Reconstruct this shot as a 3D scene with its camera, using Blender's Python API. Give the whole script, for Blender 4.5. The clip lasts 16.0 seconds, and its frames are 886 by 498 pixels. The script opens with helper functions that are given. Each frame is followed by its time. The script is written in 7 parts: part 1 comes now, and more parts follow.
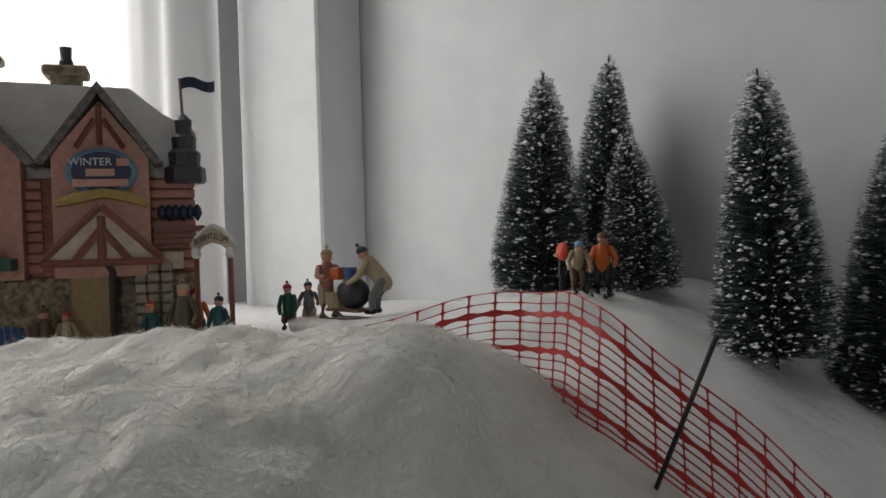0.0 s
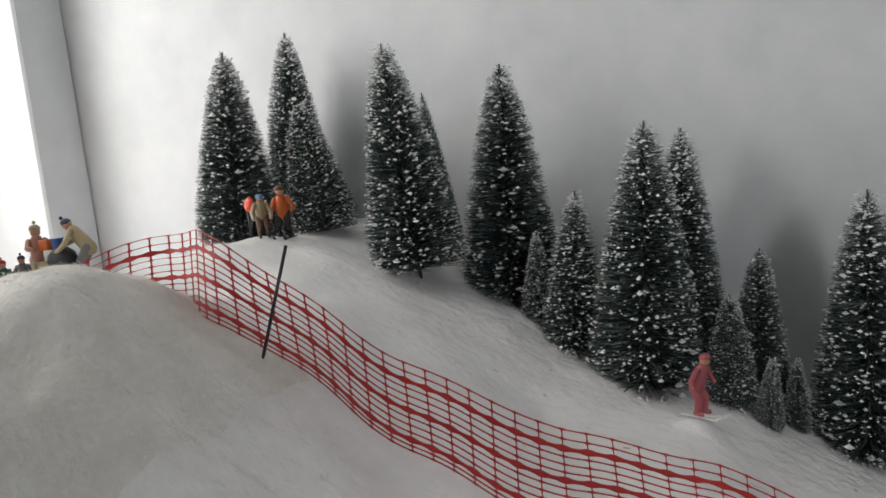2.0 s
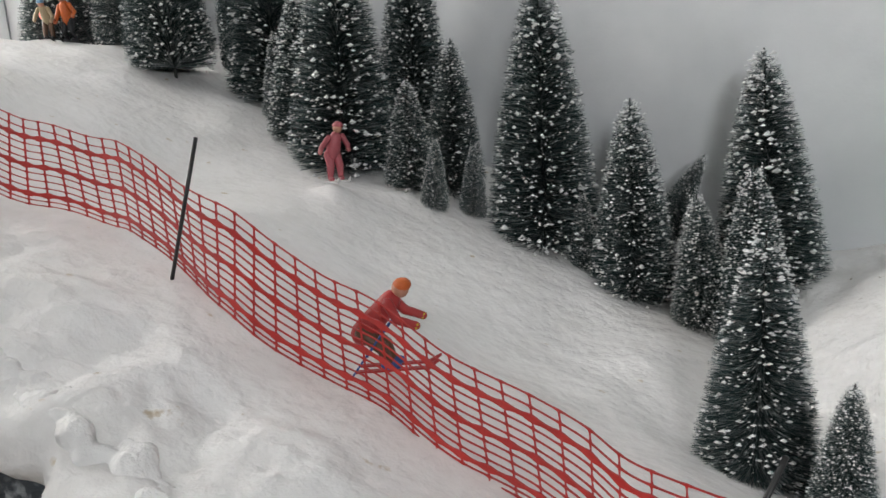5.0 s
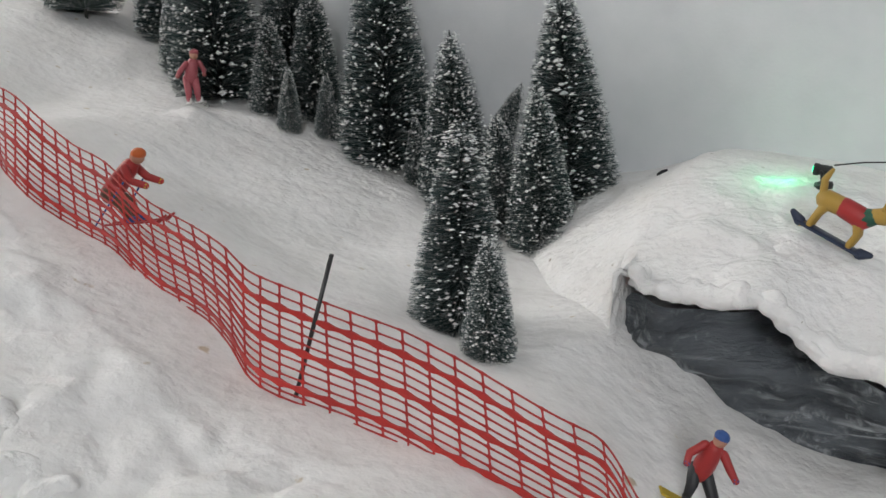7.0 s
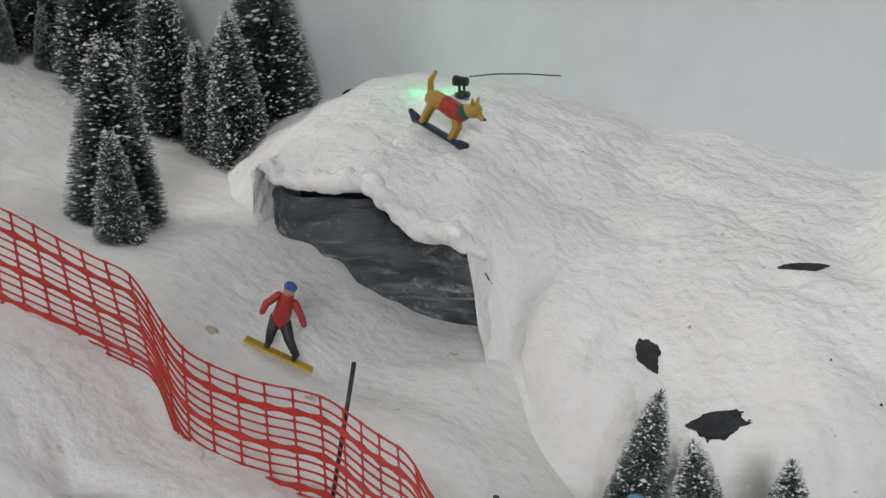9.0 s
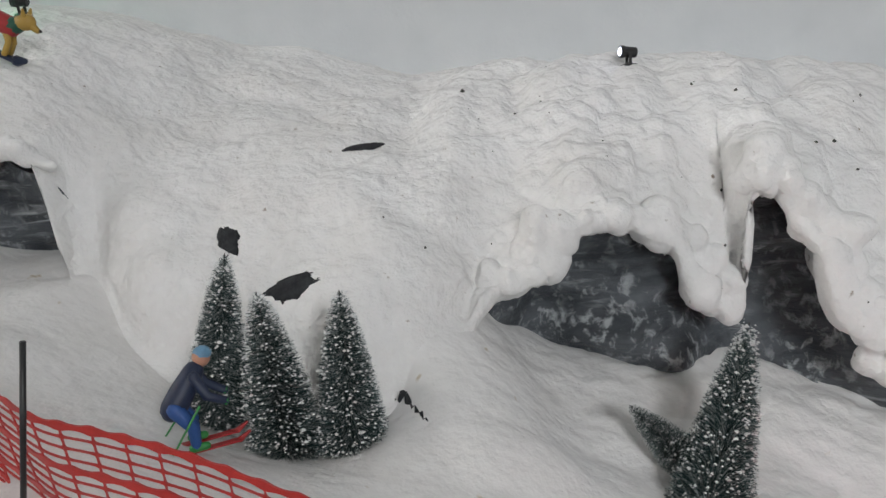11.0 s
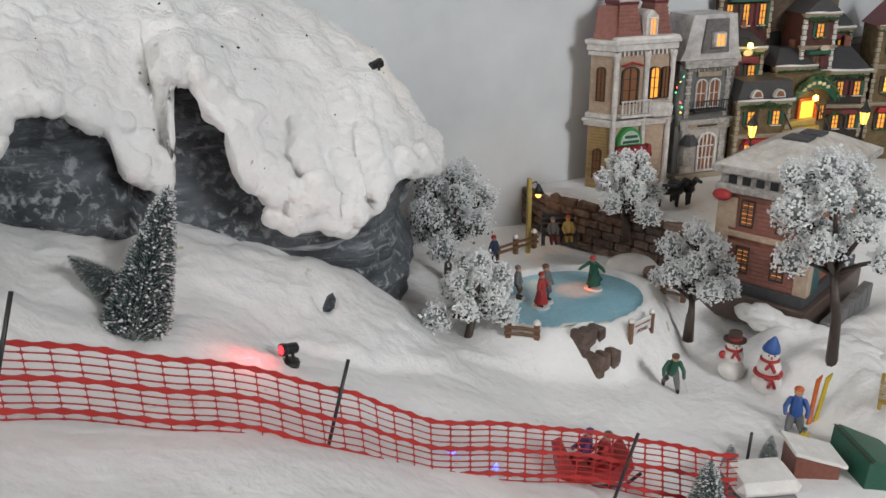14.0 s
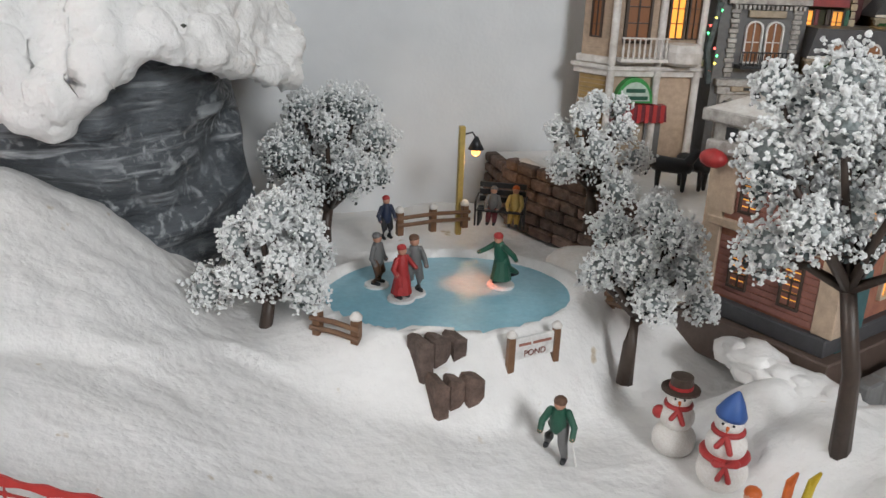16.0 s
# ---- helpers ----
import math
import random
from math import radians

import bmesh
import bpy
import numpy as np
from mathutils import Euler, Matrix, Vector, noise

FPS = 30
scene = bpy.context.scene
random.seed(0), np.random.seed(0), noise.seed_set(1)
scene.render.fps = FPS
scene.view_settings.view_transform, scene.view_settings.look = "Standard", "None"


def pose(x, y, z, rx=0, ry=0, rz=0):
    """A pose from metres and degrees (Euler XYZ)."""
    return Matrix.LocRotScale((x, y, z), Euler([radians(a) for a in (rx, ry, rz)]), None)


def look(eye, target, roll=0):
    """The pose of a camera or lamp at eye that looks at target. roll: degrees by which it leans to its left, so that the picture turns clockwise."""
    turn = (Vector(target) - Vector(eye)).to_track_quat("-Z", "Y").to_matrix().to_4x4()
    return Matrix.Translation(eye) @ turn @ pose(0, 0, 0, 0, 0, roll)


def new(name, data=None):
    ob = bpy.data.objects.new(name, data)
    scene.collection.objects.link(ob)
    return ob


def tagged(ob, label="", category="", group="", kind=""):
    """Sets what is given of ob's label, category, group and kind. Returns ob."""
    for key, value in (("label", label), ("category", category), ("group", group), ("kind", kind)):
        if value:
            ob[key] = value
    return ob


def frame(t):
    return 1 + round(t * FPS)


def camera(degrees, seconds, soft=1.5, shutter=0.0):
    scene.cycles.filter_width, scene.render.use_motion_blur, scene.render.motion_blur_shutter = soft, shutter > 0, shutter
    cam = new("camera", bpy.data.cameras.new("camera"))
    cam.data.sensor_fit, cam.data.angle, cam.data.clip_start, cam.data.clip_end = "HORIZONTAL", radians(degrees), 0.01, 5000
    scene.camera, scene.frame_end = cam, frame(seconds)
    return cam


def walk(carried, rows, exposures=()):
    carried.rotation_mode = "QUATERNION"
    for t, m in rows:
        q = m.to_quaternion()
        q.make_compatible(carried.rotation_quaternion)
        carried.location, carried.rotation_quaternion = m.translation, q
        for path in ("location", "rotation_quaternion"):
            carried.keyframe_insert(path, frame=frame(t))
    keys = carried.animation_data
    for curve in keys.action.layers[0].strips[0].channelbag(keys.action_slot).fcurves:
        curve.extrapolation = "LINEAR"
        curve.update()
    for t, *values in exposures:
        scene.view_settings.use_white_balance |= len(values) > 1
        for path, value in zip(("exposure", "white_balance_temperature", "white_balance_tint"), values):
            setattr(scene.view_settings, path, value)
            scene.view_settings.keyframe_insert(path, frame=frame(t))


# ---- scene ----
cam = camera(56.1, 16.0)
PATH = [
    (0, (0.081, 0.013, 0.866), (-1.225, 1.527, 0.823), -1.6),
    (0.5, (0.142, 0.014, 0.866), (-1.149, 1.539, 0.787), -3.2),
    (1, (0.198, -0.003, 0.848), (-0.964, 1.622, 0.749), -4.4),
    (1.5, (0.244, -0.015, 0.845), (-0.828, 1.668, 0.707), -6.0),
    (2, (0.274, -0.072, 0.847), (-0.613, 1.712, 0.673), -7.3),
    (2.5, (0.314, -0.096, 0.827), (-0.598, 1.676, 0.653), -8.7),
    (3, (0.382, -0.08, 0.781), (-0.525, 1.697, 0.643), -8.0),
    (3.5, (0.491, 0.032, 0.713), (-0.428, 1.801, 0.559), -6.5),
    (3.7, (0.521, 0.059, 0.695), (-0.425, 1.812, 0.512), -6.4),
    (5.8, (0.802, 0.101, 0.614), (-0.441, 1.636, 0.303), -6.3),
    (6, (0.823, 0.096, 0.606), (-0.428, 1.626, 0.298), -6.4),
    (6.5, (0.870, 0.102, 0.590), (-0.401, 1.617, 0.291), -6.8),
    (7, (0.936, 0.129, 0.562), (-0.295, 1.668, 0.227), -5.5),
    (7.5, (0.985, 0.15, 0.547), (-0.183, 1.734, 0.192), -5.0),
    (8, (1.031, 0.156, 0.537), (-0.103, 1.762, 0.169), -5.2),
    (8.2, (1.052, 0.158, 0.528), (-0.031, 1.798, 0.152), -5.1),
    (10.3, (1.191, 0.152, 0.451), (0.528, 1.966, -0.068), -8.1),
    (10.5, (1.194, 0.152, 0.444), (0.676, 2.008, -0.093), -7.6),
    (11, (1.189, 0.134, 0.44), (0.967, 2.036, -0.136), -7.1),
    (11.5, (1.17, 0.09, 0.444), (1.193, 1.976, -0.223), -8.2),
    (12, (1.151, 0.04, 0.457), (1.387, 1.897, -0.248), -8.1),
    (12.5, (1.147, -0.005, 0.465), (1.566, 1.811, -0.26), -7.9),
    (13, (1.17, -0.031, 0.465), (1.777, 1.725, -0.275), -5.9),
    (13.5, (1.189, -0.047, 0.448), (1.929, 1.66, -0.287), -2.8),
    (14, (1.242, -0.033, 0.409), (2.046, 1.649, -0.317), -0.8),
    (14.5, (1.336, 0.005, 0.366), (2.118, 1.703, -0.344), 0.1),
    (15, (1.444, 0.05, 0.338), (2.104, 1.805, -0.356), 2.2),
    (15.5, (1.518, 0.122, 0.28), (2.108, 1.912, -0.389), 2.2),
    (16, (1.589, 0.133, 0.25), (2.073, 1.952, -0.425), 2.2),
]
EXPOSURES = [(0, -1.8), (1, -1.26), (1.5, -.96), (2, -.84), (2.5, -.72), (3, -.52), (3.7, -.22), (6, -.20), (8, -.28), (10.5, -.48), (12.5, -.58), (13.5, -.44), (14.5, -.32), (15.5, -.34), (16, -.22)]
walk(cam, [(t, look(eye, target, roll)) for t, eye, target, roll in PATH], EXPOSURES)

# ---------------- world and lights ----------------
world = bpy.data.worlds.new("sky")
scene.world = world
world.use_nodes = True
wn = world.node_tree.nodes
sky = wn.new("ShaderNodeTexSky")
sky.sky_type = "NISHITA"
sky.sun_disc = False
sky.sun_elevation = radians(30)
sky.sun_rotation = radians(-60)
wn["Background"].inputs[1].default_value = 0.12
world.node_tree.links.new(sky.outputs[0], wn["Background"].inputs[0])


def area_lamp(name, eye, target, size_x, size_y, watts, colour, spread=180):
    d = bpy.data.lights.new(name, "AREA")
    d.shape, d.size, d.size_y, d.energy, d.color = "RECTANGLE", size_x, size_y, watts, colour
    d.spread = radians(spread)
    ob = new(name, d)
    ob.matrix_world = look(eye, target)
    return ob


def point_lamp(name, at, watts, colour, radius=0.003):
    d = bpy.data.lights.new(name, "POINT")
    d.energy, d.color, d.shadow_soft_size = watts, colour, radius
    ob = new(name, d)
    ob.location = at
    return ob


area_lamp("window_daylight", (-1.40, 0.05, 1.28), (0.0, 0.05, 1.2), 1.45, 1.6, 112.0, (1.0, 0.965, 0.92))
# unseen fill lamp, front right, added to light the village; spread limits spill leftward
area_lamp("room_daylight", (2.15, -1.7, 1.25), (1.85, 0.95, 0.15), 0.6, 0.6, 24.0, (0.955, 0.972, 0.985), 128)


# ---------------- helpers ----------------
def smooth_curve(knots, soft=0.012):
    """A function of x through (x, value) knots, slightly rounded."""
    xs = np.array([k[0] for k in knots])
    vs = np.array([k[1] for k in knots])
    g = np.arange(xs[0] - 0.2, xs[-1] + 0.2, 0.002)
    v = np.interp(g, xs, vs)
    n = max(1, int(soft * 3 / 0.002))
    w = np.exp(-0.5 * (np.arange(-n, n + 1) * 0.002 / soft) ** 2)
    v = np.convolve(np.pad(v, n, mode="edge"), w / w.sum(), mode="valid")
    return lambda x: np.interp(x, g, v)


def lattice(ix, iy, iz, seed):
    h = (ix.astype(np.int64) * 374761393 + iy.astype(np.int64) * 668265263 + iz.astype(np.int64) * 2147483647 + seed * 144665) & 0xFFFFFFFF
    h = ((h ^ (h >> 13)) * 1274126177) & 0xFFFFFFFF
    return ((h ^ (h >> 16)) & 0xFFFF) / 65535.0


def vnoise(x, y, z, scale, seed=0):
    """Smooth value noise from -1 to 1, with lumps of about that many metres."""
    x, y, z = np.broadcast_arrays(np.asarray(x, float) / scale, np.asarray(y, float) / scale, np.asarray(z, float) / scale)
    fx, fy, fz = np.floor(x), np.floor(y), np.floor(z)
    tx, ty, tz = x - fx, y - fy, z - fz
    tx, ty, tz = (t * t * (3 - 2 * t) for t in (tx, ty, tz))
    out = 0
    for dx in (0, 1):
        for dy in (0, 1):
            for dz in (0, 1):
                w = (tx if dx else 1 - tx) * (ty if dy else 1 - ty) * (tz if dz else 1 - tz)
                out = out + w * lattice(fx + dx, fy + dy, fz + dz, seed)
    return out * 2 - 1


def puff(x, y, z, scale, seed=0):
    """Rounded heaps with creases between them, about -0.5 to 0.5."""
    x, y, z = np.broadcast_arrays(np.asarray(x, float) / scale, np.asarray(y, float) / scale, np.asarray(z, float) / scale)
    fx, fy, fz = np.floor(x), np.floor(y), np.floor(z)
    best = np.full(x.shape, 9.0)
    for dx in (-1, 0, 1):
        for dy in (-1, 0, 1):
            for dz in (-1, 0, 1):
                cx, cy, cz = fx + dx, fy + dy, fz + dz
                d = (cx + lattice(cx, cy, cz, seed) - x) ** 2 + (cy + lattice(cx, cy, cz, seed + 7) - y) ** 2 + (cz + lattice(cx, cy, cz, seed + 13) - z) ** 2
                best = np.minimum(best, d)
    return 0.5 - np.clip(best * 1.1, 0, 1.1)


def push_out(pts, amount):
    """Moves the points of a grid along its normals."""
    du = np.gradient(pts, axis=1)
    dv = np.gradient(pts, axis=0)
    n = np.cross(du, dv)
    n /= np.linalg.norm(n, axis=-1)[..., None] + 1e-12
    return pts + n * amount[..., None]


def sheet(name, pts, material, smooth=True):
    """A mesh object from a grid of points (rows, columns, 3)."""
    r, c = pts.shape[:2]
    i = np.arange(r * c).reshape(r, c)
    faces = np.stack([i[:-1, :-1], i[:-1, 1:], i[1:, 1:], i[1:, :-1]], -1).reshape(-1, 4)
    me = bpy.data.meshes.new(name)
    me.from_pydata(pts.reshape(-1, 3).tolist(), [], faces.tolist())
    me.materials.append(material)
    me.polygons.foreach_set("use_smooth", [smooth] * len(me.polygons))
    return new(name, me)


def raw(name, verts, faces, materials, parent=None, smooth=False, label="", index=None):
    me = bpy.data.meshes.new(name)
    me.from_pydata(verts.tolist() if hasattr(verts, "tolist") else verts, [], faces.tolist() if hasattr(faces, "tolist") else faces)
    for m in materials if isinstance(materials, (list, tuple)) else [materials]:
        me.materials.append(m)
    if index is not None:
        me.polygons.foreach_set("material_index", list(index))
    me.polygons.foreach_set("use_smooth", [smooth] * len(me.polygons))
    ob = new(name, me)
    ob.parent = parent
    return tagged(ob, label)


def part(name, bm, material, parent, label="", smooth=False):
    me = bpy.data.meshes.new(name)
    bm.to_mesh(me)
    bm.free()
    me.materials.append(material)
    if smooth:
        me.polygons.foreach_set("use_smooth", [True] * len(me.polygons))
    ob = new(name, me)
    ob.parent = parent
    return tagged(ob, label)


def base(name, m, label, category, group="", kind=""):
    ob = new(name)
    ob.empty_display_size = 0.01
    ob.matrix_world = m
    return tagged(ob, label, category, group, kind)


def box(bm, x0, x1, y0, y1, z0, z1, bevel=0.0):
    r = bmesh.ops.create_cube(bm, size=1.0)
    vs = r["verts"]
    for v in vs:
        v.co = Vector(((x0 + x1) / 2 + v.co.x * (x1 - x0), (y0 + y1) / 2 + v.co.y * (y1 - y0), (z0 + z1) / 2 + v.co.z * (z1 - z0)))
    if bevel:
        es = list({e for v in vs for e in v.link_edges})
        bmesh.ops.bevel(bm, geom=es, offset=bevel, segments=1, profile=0.5, affect="EDGES")
    return bm


def a_box(*a, **k):
    return box(bmesh.new(), *a, **k)


def tube(bm, points, radii, sides=8):
    """A round bar along points, with a radius at each."""
    pts = [Vector(p) for p in points]
    rings = []
    for i, p in enumerate(pts):
        d = (pts[min(i + 1, len(pts) - 1)] - pts[max(i - 1, 0)]).normalized()
        a = d.orthogonal().normalized() if abs(d.z) > 0.95 else d.cross(Vector((0, 0, 1))).normalized()
        b = d.cross(a)
        r = radii[i] if hasattr(radii, "__len__") else radii
        rings.append([bm.verts.new(p + (a * math.cos(q) + b * math.sin(q)) * r) for q in [2 * math.pi * k / sides for k in range(sides)]])
    for r0, r1 in zip(rings, rings[1:]):
        for k in range(sides):
            bm.faces.new((r0[k], r0[(k + 1) % sides], r1[(k + 1) % sides], r1[k]))
    bm.faces.new(rings[0][::-1])
    bm.faces.new(rings[-1])
    return bm


def a_tube(*a, **k):
    return tube(bmesh.new(), *a, **k)


def prism(bm, outline, y0, y1):
    """An outline in x and z, drawn out from y0 to y1."""
    f = [bm.verts.new((x, y0, z)) for x, z in outline]
    g = [bm.verts.new((x, y1, z)) for x, z in outline]
    bm.faces.new(f)
    bm.faces.new(g[::-1])
    n = len(f)
    for k in range(n):
        bm.faces.new((f[k], g[k], g[(k + 1) % n], f[(k + 1) % n]))
    bmesh.ops.recalc_face_normals(bm, faces=bm.faces)
    return bm


def a_prism(*a, **k):
    return prism(bmesh.new(), *a, **k)


def lathe(bm, profile, sides=16, at=(0, 0)):
    """A turned shape from (radius, z) pairs."""
    rings = []
    for r, z in profile:
        rings.append([bm.verts.new((at[0] + max(r, 1e-5) * math.cos(2 * math.pi * k / sides), at[1] + max(r, 1e-5) * math.sin(2 * math.pi * k / sides), z)) for k in range(sides)])
    for r0, r1 in zip(rings, rings[1:]):
        for k in range(sides):
            bm.faces.new((r0[k], r0[(k + 1) % sides], r1[(k + 1) % sides], r1[k]))
    bm.faces.new(rings[0][::-1])
    bm.faces.new(rings[-1])
    return bm


def a_lathe(*a, **k):
    return lathe(bmesh.new(), *a, **k)


# ---------------- materials ----------------
def material(name, colour, rough=0.7, metal=0.0, second=None, size=0.02, amount=0.5, bump=0.0, bump_size=0.004, emit=0.0, per_object=0.0, speck=None):
    """A surface with two colours mixed by noise of a size in metres, fine grain and relief."""
    m = bpy.data.materials.new(name)
    m.use_nodes = True
    nt = m.node_tree
    n, l = nt.nodes, nt.links
    p = n["Principled BSDF"]
    p.inputs["Roughness"].default_value = rough
    p.inputs["Metallic"].default_value = metal
    co = n.new("ShaderNodeTexCoord").outputs["Object"]
    if second is None:
        second = tuple(c * 0.8 for c in colour)
    t = n.new("ShaderNodeTexNoise")
    t.inputs["Scale"].default_value = 1.0 / size
    t.inputs["Detail"].default_value = 6.0
    t.inputs["Roughness"].default_value = 0.65
    l.new(co, t.inputs["Vector"])
    ramp = n.new("ShaderNodeValToRGB")
    e = ramp.color_ramp.elements
    e[0].position, e[1].position = 0.5 - 0.22 * amount - 0.05, 0.5 + 0.3 * amount + 0.05
    e[0].color, e[1].color = (*second, 1), (*colour, 1)
    l.new(t.outputs["Fac"], ramp.inputs["Fac"])
    out = ramp.outputs["Color"]
    g = n.new("ShaderNodeTexNoise")
    g.inputs["Scale"].default_value = 12.0 / size
    g.inputs["Detail"].default_value = 3.0
    l.new(co, g.inputs["Vector"])
    if speck:
        r2 = n.new("ShaderNodeValToRGB")
        r2.color_ramp.elements[0].position, r2.color_ramp.elements[1].position = speck[1], speck[1] + 0.06
        sp = n.new("ShaderNodeTexNoise")
        sp.inputs["Scale"].default_value = 1.0 / speck[2]
        sp.inputs["Detail"].default_value = 4.0
        l.new(co, sp.inputs["Vector"])
        l.new(sp.outputs["Fac"], r2.inputs["Fac"])
        mx2 = n.new("ShaderNodeMix")
        mx2.data_type = "RGBA"
        l.new(r2.outputs["Color"], mx2.inputs["Factor"])
        l.new(out, mx2.inputs["A"])
        mx2.inputs["B"].default_value = (*speck[0], 1)
        out = mx2.outputs["Result"]
    mx = n.new("ShaderNodeMix")
    mx.data_type, mx.blend_type = "RGBA", "OVERLAY"
    mx.inputs["Factor"].default_value = 0.25
    l.new(out, mx.inputs["A"])
    l.new(g.outputs["Color"], mx.inputs["B"])
    hs = n.new("ShaderNodeHueSaturation")
    l.new(mx.outputs["Result"], hs.inputs["Color"])
    hs.inputs["Saturation"].default_value = 1.0
    l.new(hs.outputs["Color"], p.inputs["Base Color"])
    # the grain is grey: take the colour out of it
    bw = n.new("ShaderNodeRGBToBW")
    l.new(g.outputs["Color"], bw.inputs["Color"])
    l.new(bw.outputs["Val"], mx.inputs["B"])
    if per_object:
        oi = n.new("ShaderNodeObjectInfo")
        mr = n.new("ShaderNodeMapRange")
        mr.inputs["To Min"].default_value, mr.inputs["To Max"].default_value = 1 - per_object, 1 + per_object
        l.new(oi.outputs["Random"], mr.inputs["Value"])
        l.new(mr.outputs["Result"], hs.inputs["Value"])
    if bump:
        b = n.new("ShaderNodeBump")
        b.inputs["Strength"].default_value = bump
        b.inputs["Distance"].default_value = bump_size * 0.5
        bt = n.new("ShaderNodeTexNoise")
        bt.inputs["Scale"].default_value = 1.0 / bump_size
        bt.inputs["Detail"].default_value = 5.0
        l.new(co, bt.inputs["Vector"])
        l.new(bt.outputs["Fac"], b.inputs["Height"])
        l.new(b.outputs["Normal"], p.inputs["Normal"])
    if emit:
        p.inputs["Emission Color"].default_value = (*colour, 1)
        p.inputs["Emission Strength"].default_value = emit
    return m


SNOW_MAT = material("plaster_snow", (0.84, 0.835, 0.83), 0.75, second=(0.76, 0.75, 0.735), size=0.11, bump=0.5, bump_size=0.014, speck=((0.55, 0.47, 0.36), 0.70, 0.02))
FLEECE_MAT = material("fleece_snow", (0.83, 0.82, 0.79), 0.97, second=(0.70, 0.68, 0.62), size=0.05, bump=1.0, bump_size=0.006)
LEDGE_MAT = material("ledge_snow", (0.85, 0.85, 0.845), 0.7, second=(0.77, 0.76, 0.745), size=0.09, bump=0.9, bump_size=0.008, speck=((0.28, 0.23, 0.18), 0.715, 0.011))

def rock_material():
    """Dark blue-grey paint with white dragged over it in level streaks."""
    m = bpy.data.materials.new("painted_rock")
    m.use_nodes = True
    n, l = m.node_tree.nodes, m.node_tree.links
    p = n["Principled BSDF"]
    p.inputs["Roughness"].default_value = 0.5
    co = n.new("ShaderNodeTexCoord").outputs["Object"]

    def field(scale, stretch, detail, distort=0.0, shift=0.0):
        mp = n.new("ShaderNodeMapping")
        mp.inputs["Scale"].default_value = stretch
        mp.inputs["Location"].default_value = (shift, shift, 0)
        l.new(co, mp.inputs["Vector"])
        t = n.new("ShaderNodeTexNoise")
        t.inputs["Scale"].default_value = scale
        t.inputs["Detail"].default_value = detail
        t.inputs["Roughness"].default_value = 0.6
        t.inputs["Distortion"].default_value = distort
        l.new(mp.outputs["Vector"], t.inputs["Vector"])
        return t.outputs["Fac"]

    def ramp(fac, a, b, ca, cb):
        r = n.new("ShaderNodeValToRGB")
        e = r.color_ramp.elements
        e[0].position, e[1].position, e[0].color, e[1].color = a, b, (*ca, 1), (*cb, 1)
        l.new(fac, r.inputs["Fac"])
        return r.outputs["Color"]

    ground_tone = ramp(field(16, (1, 1, 2.0), 7), 0.34, 0.68, (0.030, 0.036, 0.043), (0.125, 0.140, 0.155))
    region = ramp(field(13, (1, 1, 1.5), 3, 0.0, 3.1), 0.40, 0.62, (0, 0, 0), (1, 1, 1))
    other = ramp(field(10, (1, 1, 1.8), 3, 0.0, 7.7), 0.47, 0.62, (0, 0, 0), (1, 1, 1))
    grain = ramp(field(105, (1, 1, 0.8), 12, 0.4), 0.52, 0.64, (0, 0, 0), (0.8, 0.8, 0.8))
    strokes = ramp(field(42, (0.3, 0.3, 2.6), 12, 0.5), 0.52, 0.63, (0, 0, 0), (1, 1, 1))

    def blend(kind, a, b):
        q = n.new("ShaderNodeMix")
        q.data_type, q.blend_type = "RGBA", kind
        q.inputs["Factor"].default_value = 1.0
        l.new(a, q.inputs["A"]), l.new(b, q.inputs["B"])
        return q.outputs["Result"]

    brushed = blend("LIGHTEN", blend("MULTIPLY", grain, region), blend("MULTIPLY", strokes, other))
    mx = n.new("ShaderNodeMix")
    mx.data_type = "RGBA"
    l.new(brushed, mx.inputs["Factor"])
    l.new(ground_tone, mx.inputs["A"])
    mx.inputs["B"].default_value = (0.55, 0.58, 0.60, 1)
    l.new(mx.outputs["Result"], p.inputs["Base Color"])
    b = n.new("ShaderNodeBump")
    b.inputs["Strength"].default_value = 0.8
    b.inputs["Distance"].default_value = 0.009
    l.new(field(60, (0.5, 0.5, 1.8), 9, 0.4), b.inputs["Height"])
    l.new(b.outputs["Normal"], p.inputs["Normal"])
    return m


ROCK_MAT = rock_material()
# near-black paint that gives the shade inside snow holes and the crack
HOLE_DARK_MAT = material("unlit_rock", (0.035, 0.038, 0.042), 0.9, second=(0.012, 0.013, 0.015), size=0.008, bump=0.8, bump_size=0.004)
WALL_MAT = material("white_wall_paint", (0.625, 0.645, 0.66), 0.7, second=(0.605, 0.625, 0.64), size=0.6, bump=0.15, bump_size=0.004)
GLASSWHITE_MAT = material("white_frame_paint", (0.8, 0.8, 0.8), 0.4)
NEEDLE_MAT = material("dark_green_bristle", (0.048, 0.092, 0.094), 0.6, second=(0.022, 0.045, 0.046), size=0.03)
FROST_MAT = material("frosted_bristle_tip", (0.60, 0.63, 0.63), 0.8, second=(0.12, 0.16, 0.16), size=0.012)
FLOCK_MAT = material("snow_flock", (0.82, 0.83, 0.83), 0.9, second=(0.7, 0.71, 0.71), size=0.01)
WIRE_MAT = material("dark_twisted_wire", (0.05, 0.05, 0.045), 0.5, metal=0.3)
NET_MAT = material("red_plastic_net", (0.50, 0.030, 0.024), 0.38, second=(0.38, 0.020, 0.017), size=0.03)
POLE_MAT = material("black_stick", (0.02, 0.02, 0.022), 0.4, second=(0.012, 0.012, 0.012))

